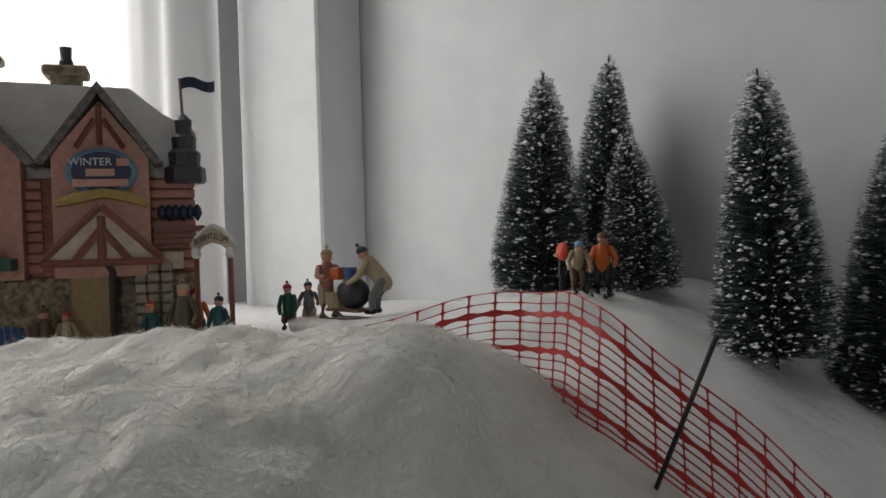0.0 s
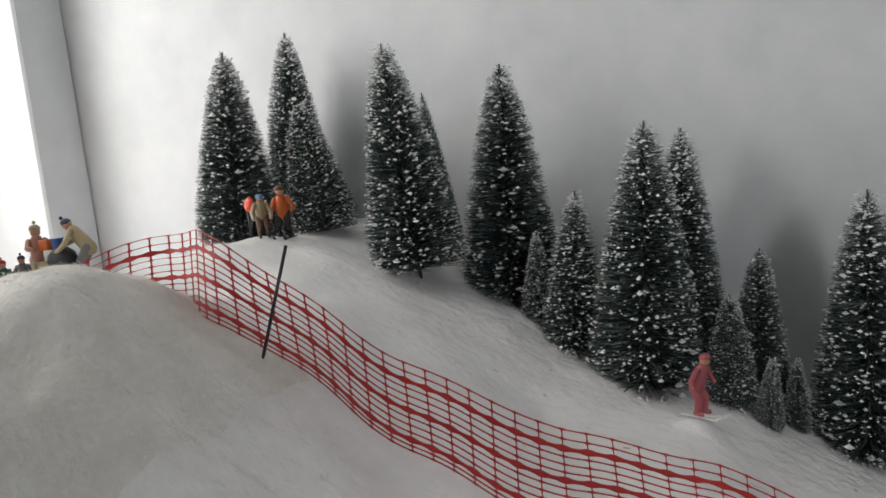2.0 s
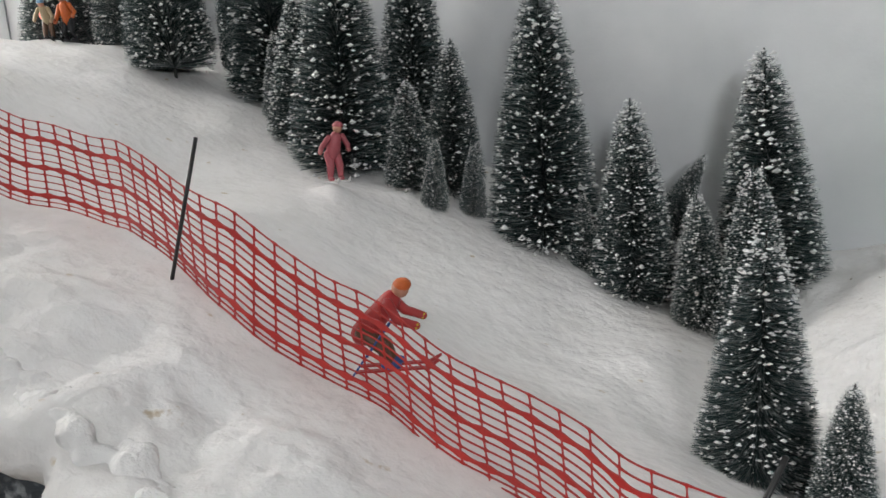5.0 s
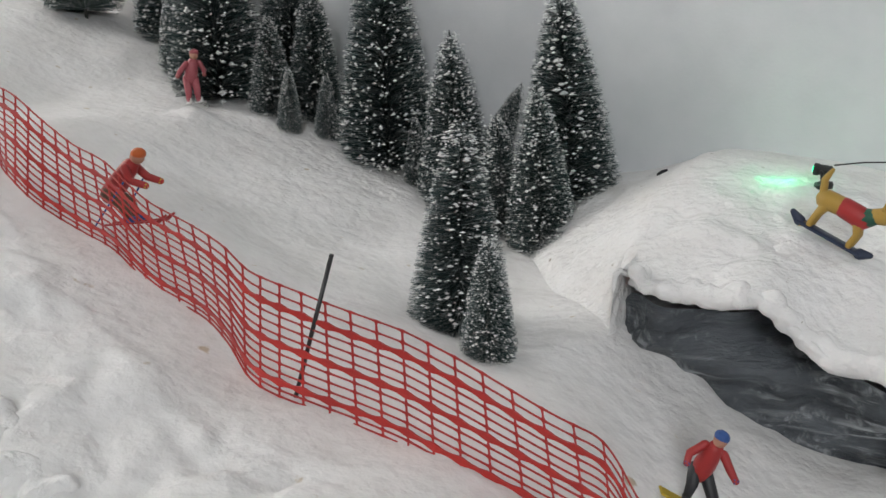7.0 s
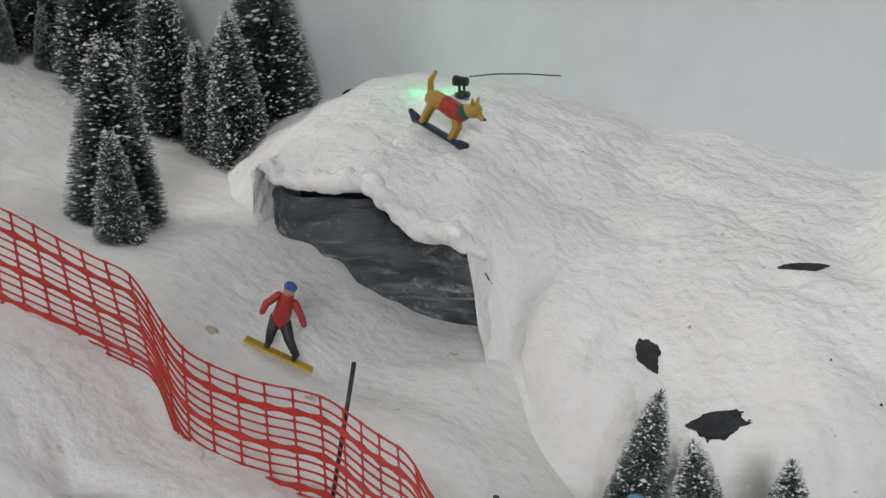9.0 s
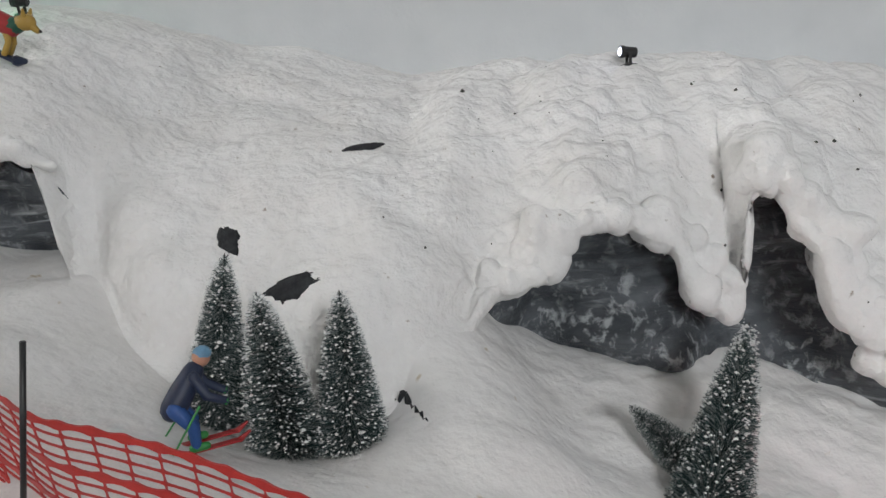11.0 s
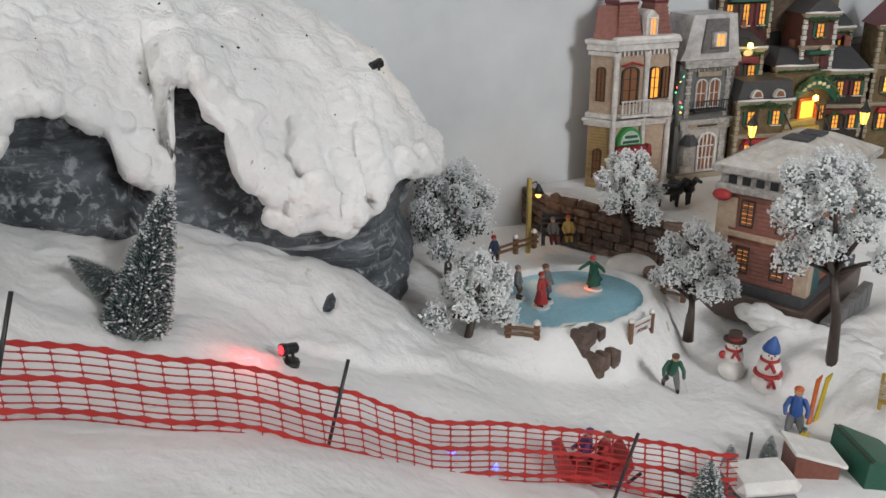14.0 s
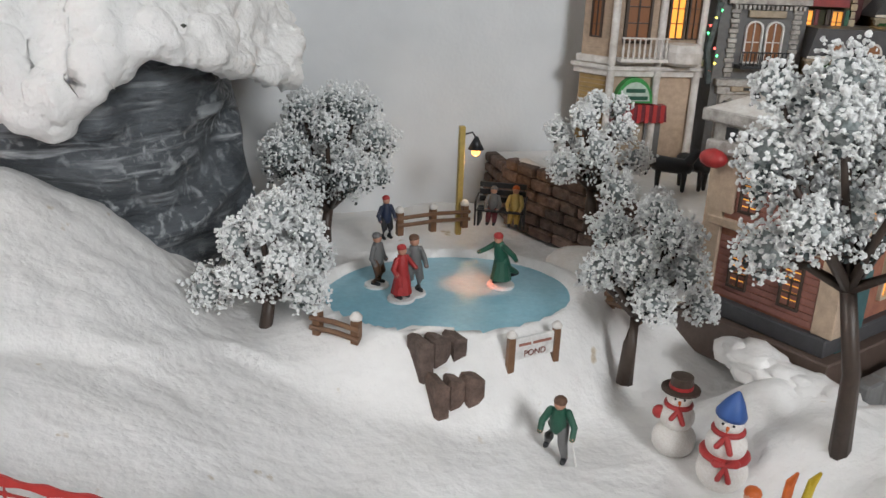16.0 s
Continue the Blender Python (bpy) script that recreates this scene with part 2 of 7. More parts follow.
# ---------------- room ----------------
BACK = 0.985
def setting(name, bm, mat, label=""):
    ob = part(name, bm, mat, None, label)
    return tagged(ob, kind="structure")


setting("wall_back", a_box(-1.31, 4.3, BACK, BACK + 0.12, -0.85, 2.3), WALL_MAT, "plain white painted wall behind the winter village")
setting("pier", a_box(-1.13, -0.922, 0.885, BACK - 0.002, -0.85, 2.3, bevel=0.004), WALL_MAT, "white painted wall pier in the room corner")
bm = a_box(-1.31, -1.19, 0.74, BACK - 0.003, -0.85, 2.3)
box(bm, -1.31, -1.19, -3.0, -0.65, -0.85, 2.3)
box(bm, -1.31, -1.19, -0.65, 0.74, -0.85, 0.5)
box(bm, -1.31, -1.19, -0.65, 0.74, 2.05, 2.3)
setting("wall_left", bm, WALL_MAT, "white painted wall with a window")
setting("wall_right", a_box(4.2, 4.3, -3.0, BACK, -0.85, 2.3), WALL_MAT, "plain white painted wall")
setting("wall_front", a_box(-1.31, 4.3, -3.1, -3.0, -0.85, 2.3), WALL_MAT, "plain white painted wall")
setting("floor", a_box(-1.31, 4.3, -3.1, BACK + 0.1, -0.95, -0.85), material("wood_floor", (0.3, 0.2, 0.12), 0.5, size=0.3), "plain brown floor")
setting("ceiling", a_box(-1.31, 4.3, -3.1, BACK + 0.1, 2.3, 2.4), WALL_MAT, "plain white ceiling")


# window with a sheer curtain
def curtain_material():
    m = bpy.data.materials.new("sheer_curtain")
    m.use_nodes = True
    n, l = m.node_tree.nodes, m.node_tree.links
    n.remove(n["Principled BSDF"])
    d, t, tr = n.new("ShaderNodeBsdfDiffuse"), n.new("ShaderNodeBsdfTranslucent"), n.new("ShaderNodeBsdfTransparent")
    for s in (d, t):
        s.inputs["Color"].default_value = (0.9, 0.9, 0.9, 1)
    a, b = n.new("ShaderNodeMixShader"), n.new("ShaderNodeMixShader")
    a.inputs[0].default_value, b.inputs[0].default_value = 0.65, 0.35
    l.new(d.outputs[0], a.inputs[1]), l.new(t.outputs[0], a.inputs[2])
    l.new(a.outputs[0], b.inputs[1]), l.new(tr.outputs[0], b.inputs[2])
    l.new(b.outputs[0], n["Material Output"].inputs["Surface"])
    return m


CURTAIN_MAT = curtain_material()
win = base("window_1", pose(-1.25, 0.05, 0.0), "white framed window letting in daylight", "window", kind="structure")
part("window_frame", box(box(box(box(a_box(-0.03, 0.03, -0.70, -0.65, 0.5, 2.05), -0.03, 0.03, 0.64, 0.69, 0.5, 2.05), -0.03, 0.03, -0.65, 0.64, 0.5, 0.55), -0.03, 0.03, -0.65, 0.64, 2.0, 2.05), -0.02, 0.02, -0.03, 0.03, 0.55, 2.0), GLASSWHITE_MAT, win)
yy = np.linspace(-0.8, 0.850, 420)
zz = np.linspace(-0.6, 2.25, 30)
Yg, Zg = np.meshgrid(yy, zz)
fold = 0.014 * np.sin(Yg * 62 + 2.0 * np.sin(Yg * 9)) + 0.01 * np.sin(Yg * 23 + 1)
cur = sheet("sheer_curtain", np.stack([-1.125 + fold, Yg + 0.006 * np.sin(Yg * 62 + 1.2), Zg], -1), CURTAIN_MAT)
tagged(cur, "sheer white curtain hanging in soft folds before the window", "curtain")

# ---------------- snow slope ----------------
z_run = smooth_curve([(-1.6, 0.7), (-1, 0.72), (-0.7, 0.748), (-0.55, 0.762), (-0.45, 0.78), (-0.3, 0.775), (-0.2, 0.766), (-0.135, 0.748), (-0.111, 0.735), (-0.085, 0.707), (-0.06, 0.684), (-0.038, 0.664), (-0.015, 0.647), (0.01, 0.633), (0.04, 0.622), (0.07, 0.612), (0.097, 0.603), (0.135, 0.598), (0.163, 0.592), (0.188, 0.586), (0.207, 0.576), (0.238, 0.563), (0.268, 0.55), (0.305, 0.536), (0.33, 0.521), (0.36, 0.506), (0.38, 0.495), (0.416, 0.482), (0.457, 0.459), (0.485, 0.447), (0.512, 0.438), (0.534, 0.431), (0.549, 0.419), (0.576, 0.41), (0.605, 0.401), (0.638, 0.395), (0.657, 0.39), (.686, .387), (.735, .365), (.752, .335), (.77, .312), (.811, .294), (.861, .272), (.915, .255), (.985, .257), (1.04, .238), (1.075, .226), (1.138, .198), (1.183, .171), (1.223, .149), (1.283, .133), (1.362, .099), (1.431, .057), (1.5, .03), (1.6, -.01), (1.7, -.035), (1.85, -.045), (3.2, -.045)], 0.02)
z_back = smooth_curve([(-1.6, .745), (-.75, .755), (-.6, .772), (-.5, .786), (-.459, .793), (-.346, .798), (-.2, .745), (-.112, .688), (-.066, .665), (-.024, .632), (.059, .598), (.146, .576), (.18, .556), (.202, .541), (.27, .498), (.318, .478), (.369, .446), (.446, .425), (.49, .408), (.55, .395), (.59, .39), (.65, .385), (.691, .352), (.745, .318), (.781, .29), (.806, .282), (.86, .284), (.92, .246), (.972, .20), (1.011, .155), (1.066, .165), (1.10, .212), (1.135, .216), (1.165, .195), (1.208, .168), (1.25, .170), (1.33, .150), (1.42, .112), (1.46, .094), (1.50, .066), (1.53, .036), (1.585, -.012), (1.66, -.015), (1.9, -.01), (3.2, 0)], 0.015)
z_mound = smooth_curve([(-1.6, .6), (-1.2, .67), (-.868, .732), (-.667, .772), (-.53, .796), (-.43, .805), (-.36, .811), (-.30, .817), (-.25, .821), (-.21, .822), (-.185, .816), (-.16, .798), (-.135, .770), (-.11, .742), (-.08, .71)], 0.015)
y_net = smooth_curve([(-1.2, .32), (-.36, .36), (-.30, .37), (-.26, .395), (-.215, .425), (-.19, .42), (-.135, .385), (-.08, .395), (0, .415), (.18, .438), (.29, .427), (.35, .432), (.45, .43), (.582, .427), (.75, .45), (.865, .48), (.93, .45), (.985, .415), (1.1, .405), (1.2, .405), (1.388, .416), (1.6, .38), (1.8, .325), (2.2, .2)], 0.01)
y_lip = smooth_curve([(-1.6, -.12), (-.4, -.12), (0, .08), (.15, .22), (.26, .285), (.4, .29), (.5, .28), (.62, .26), (.8, .2), (1.0, .13), (1.2, .06), (1.6, -.02), (3.2, -.15)], 0.03)


def step01(a, b, v):
    t = np.clip((v - a) / (b - a), 0, 1)
    return t * t * (3 - 2 * t)


POND = (1.743, 0.690, 0.008)


def land(x, y):
    """Height of the snow at a place."""
    x, y = np.asarray(x, float), np.asarray(y, float)
    yn = y_net(x)
    y0, y1 = np.interp(x, [1.12, 1.3, 1.4, 1.45, 1.54, 1.58, 1.64], [.43, .555, .575, .56, .575, .63, .60]), np.interp(x, [1.12, 1.3], [.67, .70])
    r = np.clip((y - y0) / (y1 - y0), 0, 1)
    heap = step01(1.36, 1.46, x) * step01(1.66, 1.59, x)
    rise = step01(y0, y1, y) * (1 - heap) + (1 - (1 - r) ** 1.7) * heap
    z = z_run(x) + (z_back(x) - z_run(x)) * rise
    # rounded mound on the near side of the net
    near = step01(0.06, -0.09, y - yn) * step01(-0.07, -0.13, x)
    z = z + (z_mound(x) - z) * near
    # near bank falls away from the net
    d = np.maximum(0, np.minimum(0.37, yn - 0.02) - y)
    z = z - d * d * np.interp(x, [-1.0, -.2, .2, .45, .8, 1.2], [0.9, 0.9, 1.1, 0.9, 0.8, 0.9])
    # broad lumps
    z = z + 0.006 * vnoise(x, y, 0, 0.09, 3) + 0.003 * vnoise(x, y, 0, 0.04, 5)
    z = z + near * (0.012 * vnoise(x, y, 0.3, 0.07, 8) + 0.009 * puff(x, y, 0.3, 0.05, 9) + 0.004 * vnoise(x, y, 0, 0.02, 10) + 0.0022 * vnoise(x, y, 0, 0.009, 18) - 0.002)
    # rough bank before the net
    rough = step01(0.02, 0.08, yn - y) * step01(-0.2, -0.1, x) * step01(1.3, 0.9, x)
    z = z + rough * (0.011 * puff(x, y, 0.1, 0.06, 15) + 0.007 * puff(x, y, 0, 0.027, 16) + 0.006 * puff(x, y, 0, 0.013, 17))
    # heaped bank above the pond's cliff side, and the raised ground of the square
    bank = step01(1.15, 1.25, x) * step01(1.62, 1.5, x) * step01(.50, .58, y)
    z = z + bank * (0.012 * puff(x, y, 0.2, 0.06, 61) + 0.005 * puff(x, y, 0.2, 0.024, 62) + 0.003 * puff(x, y, 0.2, 0.011, 64) - 0.004) + 0.009 * heap * step01(0, 0.10, r)
    z = z - 0.028 * step01(1.3, 0.7, np.hypot((x - 1.443) / .008, (y - .638) / .009))
    z = z + 0.042 * step01(1.85, 1.925, x) * step01(.60, .53, y) * (1 + 0.25 * puff(x, y, 0.2, 0.03, 63)) - .03 * step01(1.95, 1.98, x) * step01(.60, .53, y)
    z = z + 0.011 * np.exp(-((x - .130) ** 2 + (y - .712) ** 2) / .018 ** 2) + 0.012 * np.exp(-((x - .392) ** 2 + (y - .455) ** 2) / .018 ** 2)
    # spur of snow coming down from the ledge
    u = np.clip(((x - 1.070) * .07 + (y - .70) * -.15) / (.07 ** 2 + .15 ** 2), 0, 1)
    off = (x - 1.070 - .07 * u) * .906 + (y - .70 + .15 * u) * .423
    past = np.maximum(0, (x - 1.140) * .423 - (y - .55) * .906)
    ridge = .288 - .080 * u ** .8 - (past / .045) ** 2 * .03 - np.where(off < 0, (off / .026) ** 2, (off / .060) ** 2) * .034 + .003 * puff(x, y, .1, .03, 71)
    k = .006
    z = np.where((y > .47) & (np.abs(off) < .12), k * np.logaddexp(z / k, ridge / k), z)
    # hollow of the pond and its rim
    e = np.hypot((x - POND[0]) / 0.090, (y - POND[1]) / 0.074)
    flat = step01(1.78, 1.06, e)
    z = z * (1 - flat) + (POND[2] + 0.006) * flat
    z = z - 0.016 * step01(1.06, 0.99, e)
    return z


def ground(x, y):
    return float(land(np.array([x]), np.array([y]))[0])


xs = np.concatenate([np.arange(-1.18, -1.0, 0.012), np.arange(-1.0, 2.3, 0.0055), np.arange(2.3, 3.2, 0.03)])
vs = np.linspace(0, 1, 190) ** 0.9
X, V = np.meshgrid(xs, vs)
lip = y_lip(X) + 0.018 * vnoise(X, 0, 0, 0.06, 11) + 0.01 * vnoise(X, 0, 0, 0.022, 12)
Y = lip + (BACK + 0.004 - lip) * V
Z = land(X, Y)
curl = []
for k, (dy, dz) in enumerate([(0.03, -0.045), (0.012, -0.045), (-0.004, -0.034), (-0.010, -0.02), (-0.006, -0.007)]):
    curl.append(np.stack([X[0], lip[0] + dy, Z[0] + dz * (1 + 0.5 * vnoise(X[0], k, 0, 0.05, 14))], -1)[None])
slope = sheet("snow_slope", np.concatenate(curl + [np.stack([X, Y, Z], -1)], 0), SNOW_MAT)
slope.data.materials.append(FLEECE_MAT)
cx_, cy_ = np.concatenate([X[:1]] * 5 + [X]), np.concatenate([Y[:1]] * 5 + [Y])
wool = (cx_ < -0.09) & (cy_ < y_net(cx_) + 0.02)
slope.data.materials.append(ROCK_MAT)
# the pit's floor takes the dark rock paint to deepen the hole's shade
pit = np.hypot((cx_ - 1.443) / .006, (cy_ - .638) / .007) < 1
slope.data.polygons.foreach_set("material_index", (wool.astype(int) + 2 * pit)[:-1, :-1].ravel().tolist())
tagged(slope, "white sculpted snow slope of the miniature ski hill", "snow", kind="structure")

# loose fibres standing up from the cotton fleece
fr = np.random.RandomState(12)
N = 60000
fx, fv = -0.98 + 0.90 * fr.rand(N) ** 0.75, fr.rand(N)
fy = y_lip(fx) + 0.01 + fv * (y_net(fx) + 0.04 - y_lip(fx))
fz = land(fx, fy)
ang, lift = fr.rand(N) * 2 * np.pi, 0.12 + 0.5 * fr.rand(N) ** 2
size = 0.003 + 0.006 * fr.rand(N) ** 2
way = np.stack([np.cos(ang), np.sin(ang), lift], -1) * size[:, None]
way[:, 2] += (land(fx + way[:, 0], fy + way[:, 1]) - fz)
across = np.stack([-np.sin(ang), np.cos(ang), 0.6 * fr.randn(N)], -1) * 0.00011
root = np.stack([fx, fy, fz - 0.0004], -1)
mid = root + way * 0.55 + np.array([0, 0, 1.0]) * (0.12 * size)[:, None]
strand = np.stack([root - across, root + across, mid + across, mid - across, root + way + across * .4, root + way - across * .4], 1).reshape(-1, 3)
quads = (np.arange(N)[:, None, None] * 6 + np.array([[0, 1, 2, 3], [3, 2, 4, 5]])[None]).reshape(-1, 4)
tagged(raw("fleece_fibre", strand, quads, FLEECE_MAT, slope, label="loose white cotton fibres"), kind="stuff")

# rock under the near lip
xr = np.arange(-1.18, 3.1, 0.008)
zr = np.linspace(0, 1, 46)
XR, VR = np.meshgrid(xr, zr)
top = land(xr, y_lip(xr) + 0.03) - 0.035
ZR = -0.12 + (top[None] + 0.12) * VR
YR = y_lip(XR) + 0.03 + 0.03 * (1 - VR) + 0.02 * vnoise(XR, 0, ZR, 0.07, 21) + 0.010 * vnoise(XR, 0, ZR, 0.022, 22)
tagged(sheet("rock_face", np.stack([XR, YR, ZR], -1), ROCK_MAT, smooth=True), "dark grey painted rock face under the snow lip", "rock", kind="structure")

# ---------------- snow ledge with the cliff ----------------
z_ridge = smooth_curve([(.42, .462), (.468, .468), (.55, .472), (.60, .48), (.631, .494), (.69, .486), (.786, .466), (.865, .435), (.91, .419), (.967, .414), (1.0, .40), (1.07, .373), (1.2, .362), (1.31, .357), (1.468, .334), (1.53, .312), (1.567, .286), (1.60, .255), (1.625, .205), (1.645, .15)], 0.012)
y_edge = smooth_curve([(.42, .90), (.50, .80), (.58, .72), (.64, .675), (.70, .672), (.80, .68), (.87, .675), (.93, .60), (1.0, .552), (1.08, .552), (1.12, .605), (1.15, .665), (1.2, .675), (1.33, .715), (1.40, .69), (1.47, .675), (1.55, .68), (1.60, .74), (1.645, .82)], 0.01)
z_edge = smooth_curve([(.42, .38), (.62, .36), (.638, .36), (.646, .405), (.655, .423), (.689, .413), (.729, .405), (.759, .408), (.772, .396), (.785, .384), (.806, .366), (.834, .364), (.852, .357), (.858, .30), (.866, .25), (.90, .225), (.962, .19), (1.0, .165), (1.05, .155), (1.09, .19), (1.12, .222), (1.135, .226), (1.146, .233), (1.158, .237), (1.169, .239), (1.198, .243), (1.221, .273), (1.249, .27), (1.267, .256), (1.287, .253), (1.294, .226), (1.308, .197), (1.325, .19), (1.335, .202), (1.338, .268), (1.342, .285), (1.363, .284), (1.368, .258), (1.380, .240), (1.392, .233), (1.395, .19), (1.410, .168), (1.426, .161), (1.433, .138), (1.440, .138), (1.446, .158), (1.465, .157), (1.472, .128), (1.48, .137), (1.505, .142), (1.511, .16), (1.53, .167), (1.536, .18), (1.594, .162), (1.645, .14)], 0.0025)
xl = np.arange(0.42, 1.644, 0.0026)
g = np.arange(-60, 61)
ze, ye, zt = z_edge(xl) + 0.012 + 0.008 * step01(1.39, 1.43, xl) * step01(1.6, 1.54, xl), y_edge(xl), z_ridge(xl)
wide = np.pad(ze, 9, mode="edge")
high = np.max([wide[k:k + len(ze)] for k in range(19)], axis=0)
w = np.exp(-0.5 * (g * 0.0026 / 0.03) ** 2)
ze_soft = np.maximum(ze, np.convolve(np.pad(high, 60, mode="edge"), w / w.sum(), mode="valid"))
w = np.exp(-0.5 * (g * 0.0026 / 0.022) ** 2)
ze_soft = np.convolve(np.pad(ze_soft, 60, mode="edge"), w / w.sum(), mode="valid") + 0.004


def ledge_top(s, x):
    """Height of the ledge, s from 0 at its edge to 1 at the wall."""
    e, soft = np.interp(x, xl, ze), np.interp(x, xl, ze_soft)
    t = z_ridge(x)
    fall = (1 - s) ** np.interp(x, [.62, .7, .85, 1.1], [1.9, 1.5, 1.5, 2.6])
    z = t - (t - soft) * fall + (e - soft) * step01(0.26, 0.0, s)
    # broad shelf that drops steeply to the slope behind the three trees
    shelf = np.interp(x, [.9, .95, 1.1], [.335, .305, .292])
    w = step01(.875, .93, x) * step01(1.14, 1.09, x)
    z = z + w * (t - (t - shelf) * (1 - s) ** .9 - (shelf - soft) * (1 - s) ** 4 - z)
    return z + np.interp(x, [.85, 1.1], [0.003, 0.014]) * np.sin(np.pi * (1 - s))


bulge = np.clip(ze_soft - ze, 0, .05)
w = np.exp(-0.5 * (np.arange(-12, 13) * 0.0026 / 0.008) ** 2)
bulge = 0.10 * np.convolve(np.pad(bulge, 12, mode="edge"), w / w.sum(), mode="valid")
merge = np.maximum(step01(.662, .648, xl), step01(.846, .860, xl) * step01(1.156, 1.130, xl))
rows = []
for s in np.linspace(1, 0, 210) ** 1.5:
    yl = ye + (BACK + 0.01 - ye) * s - bulge * step01(0.3, 0.05, s)
    zl, zg = ledge_top(np.full_like(xl, s), xl), land(xl, yl) - 0.0015
    zl = zl + merge * (0.016 * np.logaddexp(zl / 0.016, zg / 0.016) - zl)
    rows.append(np.stack([xl, yl, zl - merge * step01(.14, 0, s) * (zl - zg + 0.0012)], -1))
for dy, dz in [(0.001, -0.004), (0.004, -0.007), (0.009, -0.009), (0.016, -0.009), (0.024, -0.006), (0.034, 0.0), (0.05, 0.008), (0.07, 0.02)]:
    rows.append(np.stack([xl, ye + dy - bulge, (ze + dz) * (1 - merge) + merge * (rows[209][:, 2] - 0.006 + dz)], -1))
L = np.stack(rows, 0)
x_, y_, z_ = L[..., 0], L[..., 1], L[..., 2]
front = step01(BACK, BACK - 0.10, y_) * np.interp(x_, [.42, .5, .66, .9], [.3, .45, .6, 1.0])
rugged = step01(1.10, 1.24, x_)
rim = step01(.10, .02, z_ - ze[None])
lump = (0.012 + 0.006 * rugged) * puff(x_, y_, z_, 0.060, 31) + 0.004 * vnoise(x_, y_, z_, 0.035, 37) + (0.002 + (0.003 + 0.006 * rim) * rugged) * puff(x_, y_, z_, 0.027, 32) + (0.0005 + (0.0012 + 0.005 * rim) * rugged) * puff(x_, y_, z_, 0.013, 33) + 0.0012 * vnoise(x_, y_, z_, 0.006, 34)
lump = lump + 0.005 * rugged * vnoise(x_, 0.25 * y_, 0.25 * z_, 0.016, 36) * step01(BACK - .06, BACK - .16, y_)
lump = lump * front / (1 + 0.08 * np.abs(np.gradient(z_, axis=1)) / 0.0026) + 0.0022 * vnoise(x_, y_, z_, 0.02, 35)
lump = lump * (1 - merge[None] * step01(.022, .004, z_ - land(x_, y_)))
facing = np.sign(np.cross(np.gradient(L, axis=1), np.gradient(L, axis=0))[60, 250, 2])
L = push_out(L, facing * lump)
ledge = sheet("snow_ledge", L, LEDGE_MAT)
tagged(ledge, "thick white plaster snow ledge overhanging the dark cliff", "snow", kind="structure")

# dark specks stuck in the plaster
sr = np.random.RandomState(21)
vs, fs = [], []
spot = np.array([(1, 0, 0), (0, 1, 0), (-1, 0, 0), (0, -1, 0), (0, 0, 1), (0, 0, -1)], float)
spot_f = np.array([(0, 1, 4), (1, 2, 4), (2, 3, 4), (3, 0, 4), (1, 0, 5), (2, 1, 5), (3, 2, 5), (0, 3, 5)])
for k in range(55):
    i, j = sr.randint(70, 205), sr.randint(int((1.08 - .42) / .0026), len(xl) - 14)
    vs.append(L[i, j] + spot * (0.0006 + 0.0013 * sr.rand() ** 2) * (0.6 + 0.8 * sr.rand(6, 1)))
    fs.append(spot_f + 6 * k)
tagged(raw("speck", np.concatenate(vs), np.concatenate(fs), material("speck_green", (.07, .08, .06), .8, second=(.03, .03, .03), size=.004), ledge, label="tiny dark specks stuck in the snow"), kind="stuff")

# knobs of plaster snow along rims
tmp = bmesh.new()
bmesh.ops.create_icosphere(tmp, subdivisions=3, radius=1.0)
KNOB_V = np.array([v.co[:] for v in tmp.verts])
KNOB_F = np.array([[v.index for v in f.verts] for f in tmp.faces])
tmp.free()


def knobs(name, centres, radii, seed, parent, label):
    """Lumpy rounded heaps joined into one mesh."""
    rr = np.random.RandomState(seed)
    vs, fs = [], []
    for k, (c, r) in enumerate(zip(centres, radii)):
        sc = r * (0.9 + 0.35 * rr.rand(3))
        v = KNOB_V * sc + np.asarray(c)
        d = 0.30 * r * puff(v[:, 0], v[:, 1], v[:, 2], r * 0.9, seed + 3) + 0.14 * r * puff(v[:, 0], v[:, 1], v[:, 2], r * 0.42, seed + 5)
        vs.append(v + KNOB_V * d[:, None])
        fs.append(KNOB_F + k * len(KNOB_V))
    ob = raw(name, np.concatenate(vs), np.concatenate(fs), LEDGE_MAT, parent, smooth=True, label=label)
    melt = ob.modifiers.new("melt", "REMESH")
    melt.mode, melt.voxel_size, melt.use_smooth_shade = "VOXEL", 0.0022, True
    soft = ob.modifiers.new("soften", "SMOOTH")
    soft.factor, soft.iterations = 0.5, 7
    return tagged(ob, label, kind="stuff")


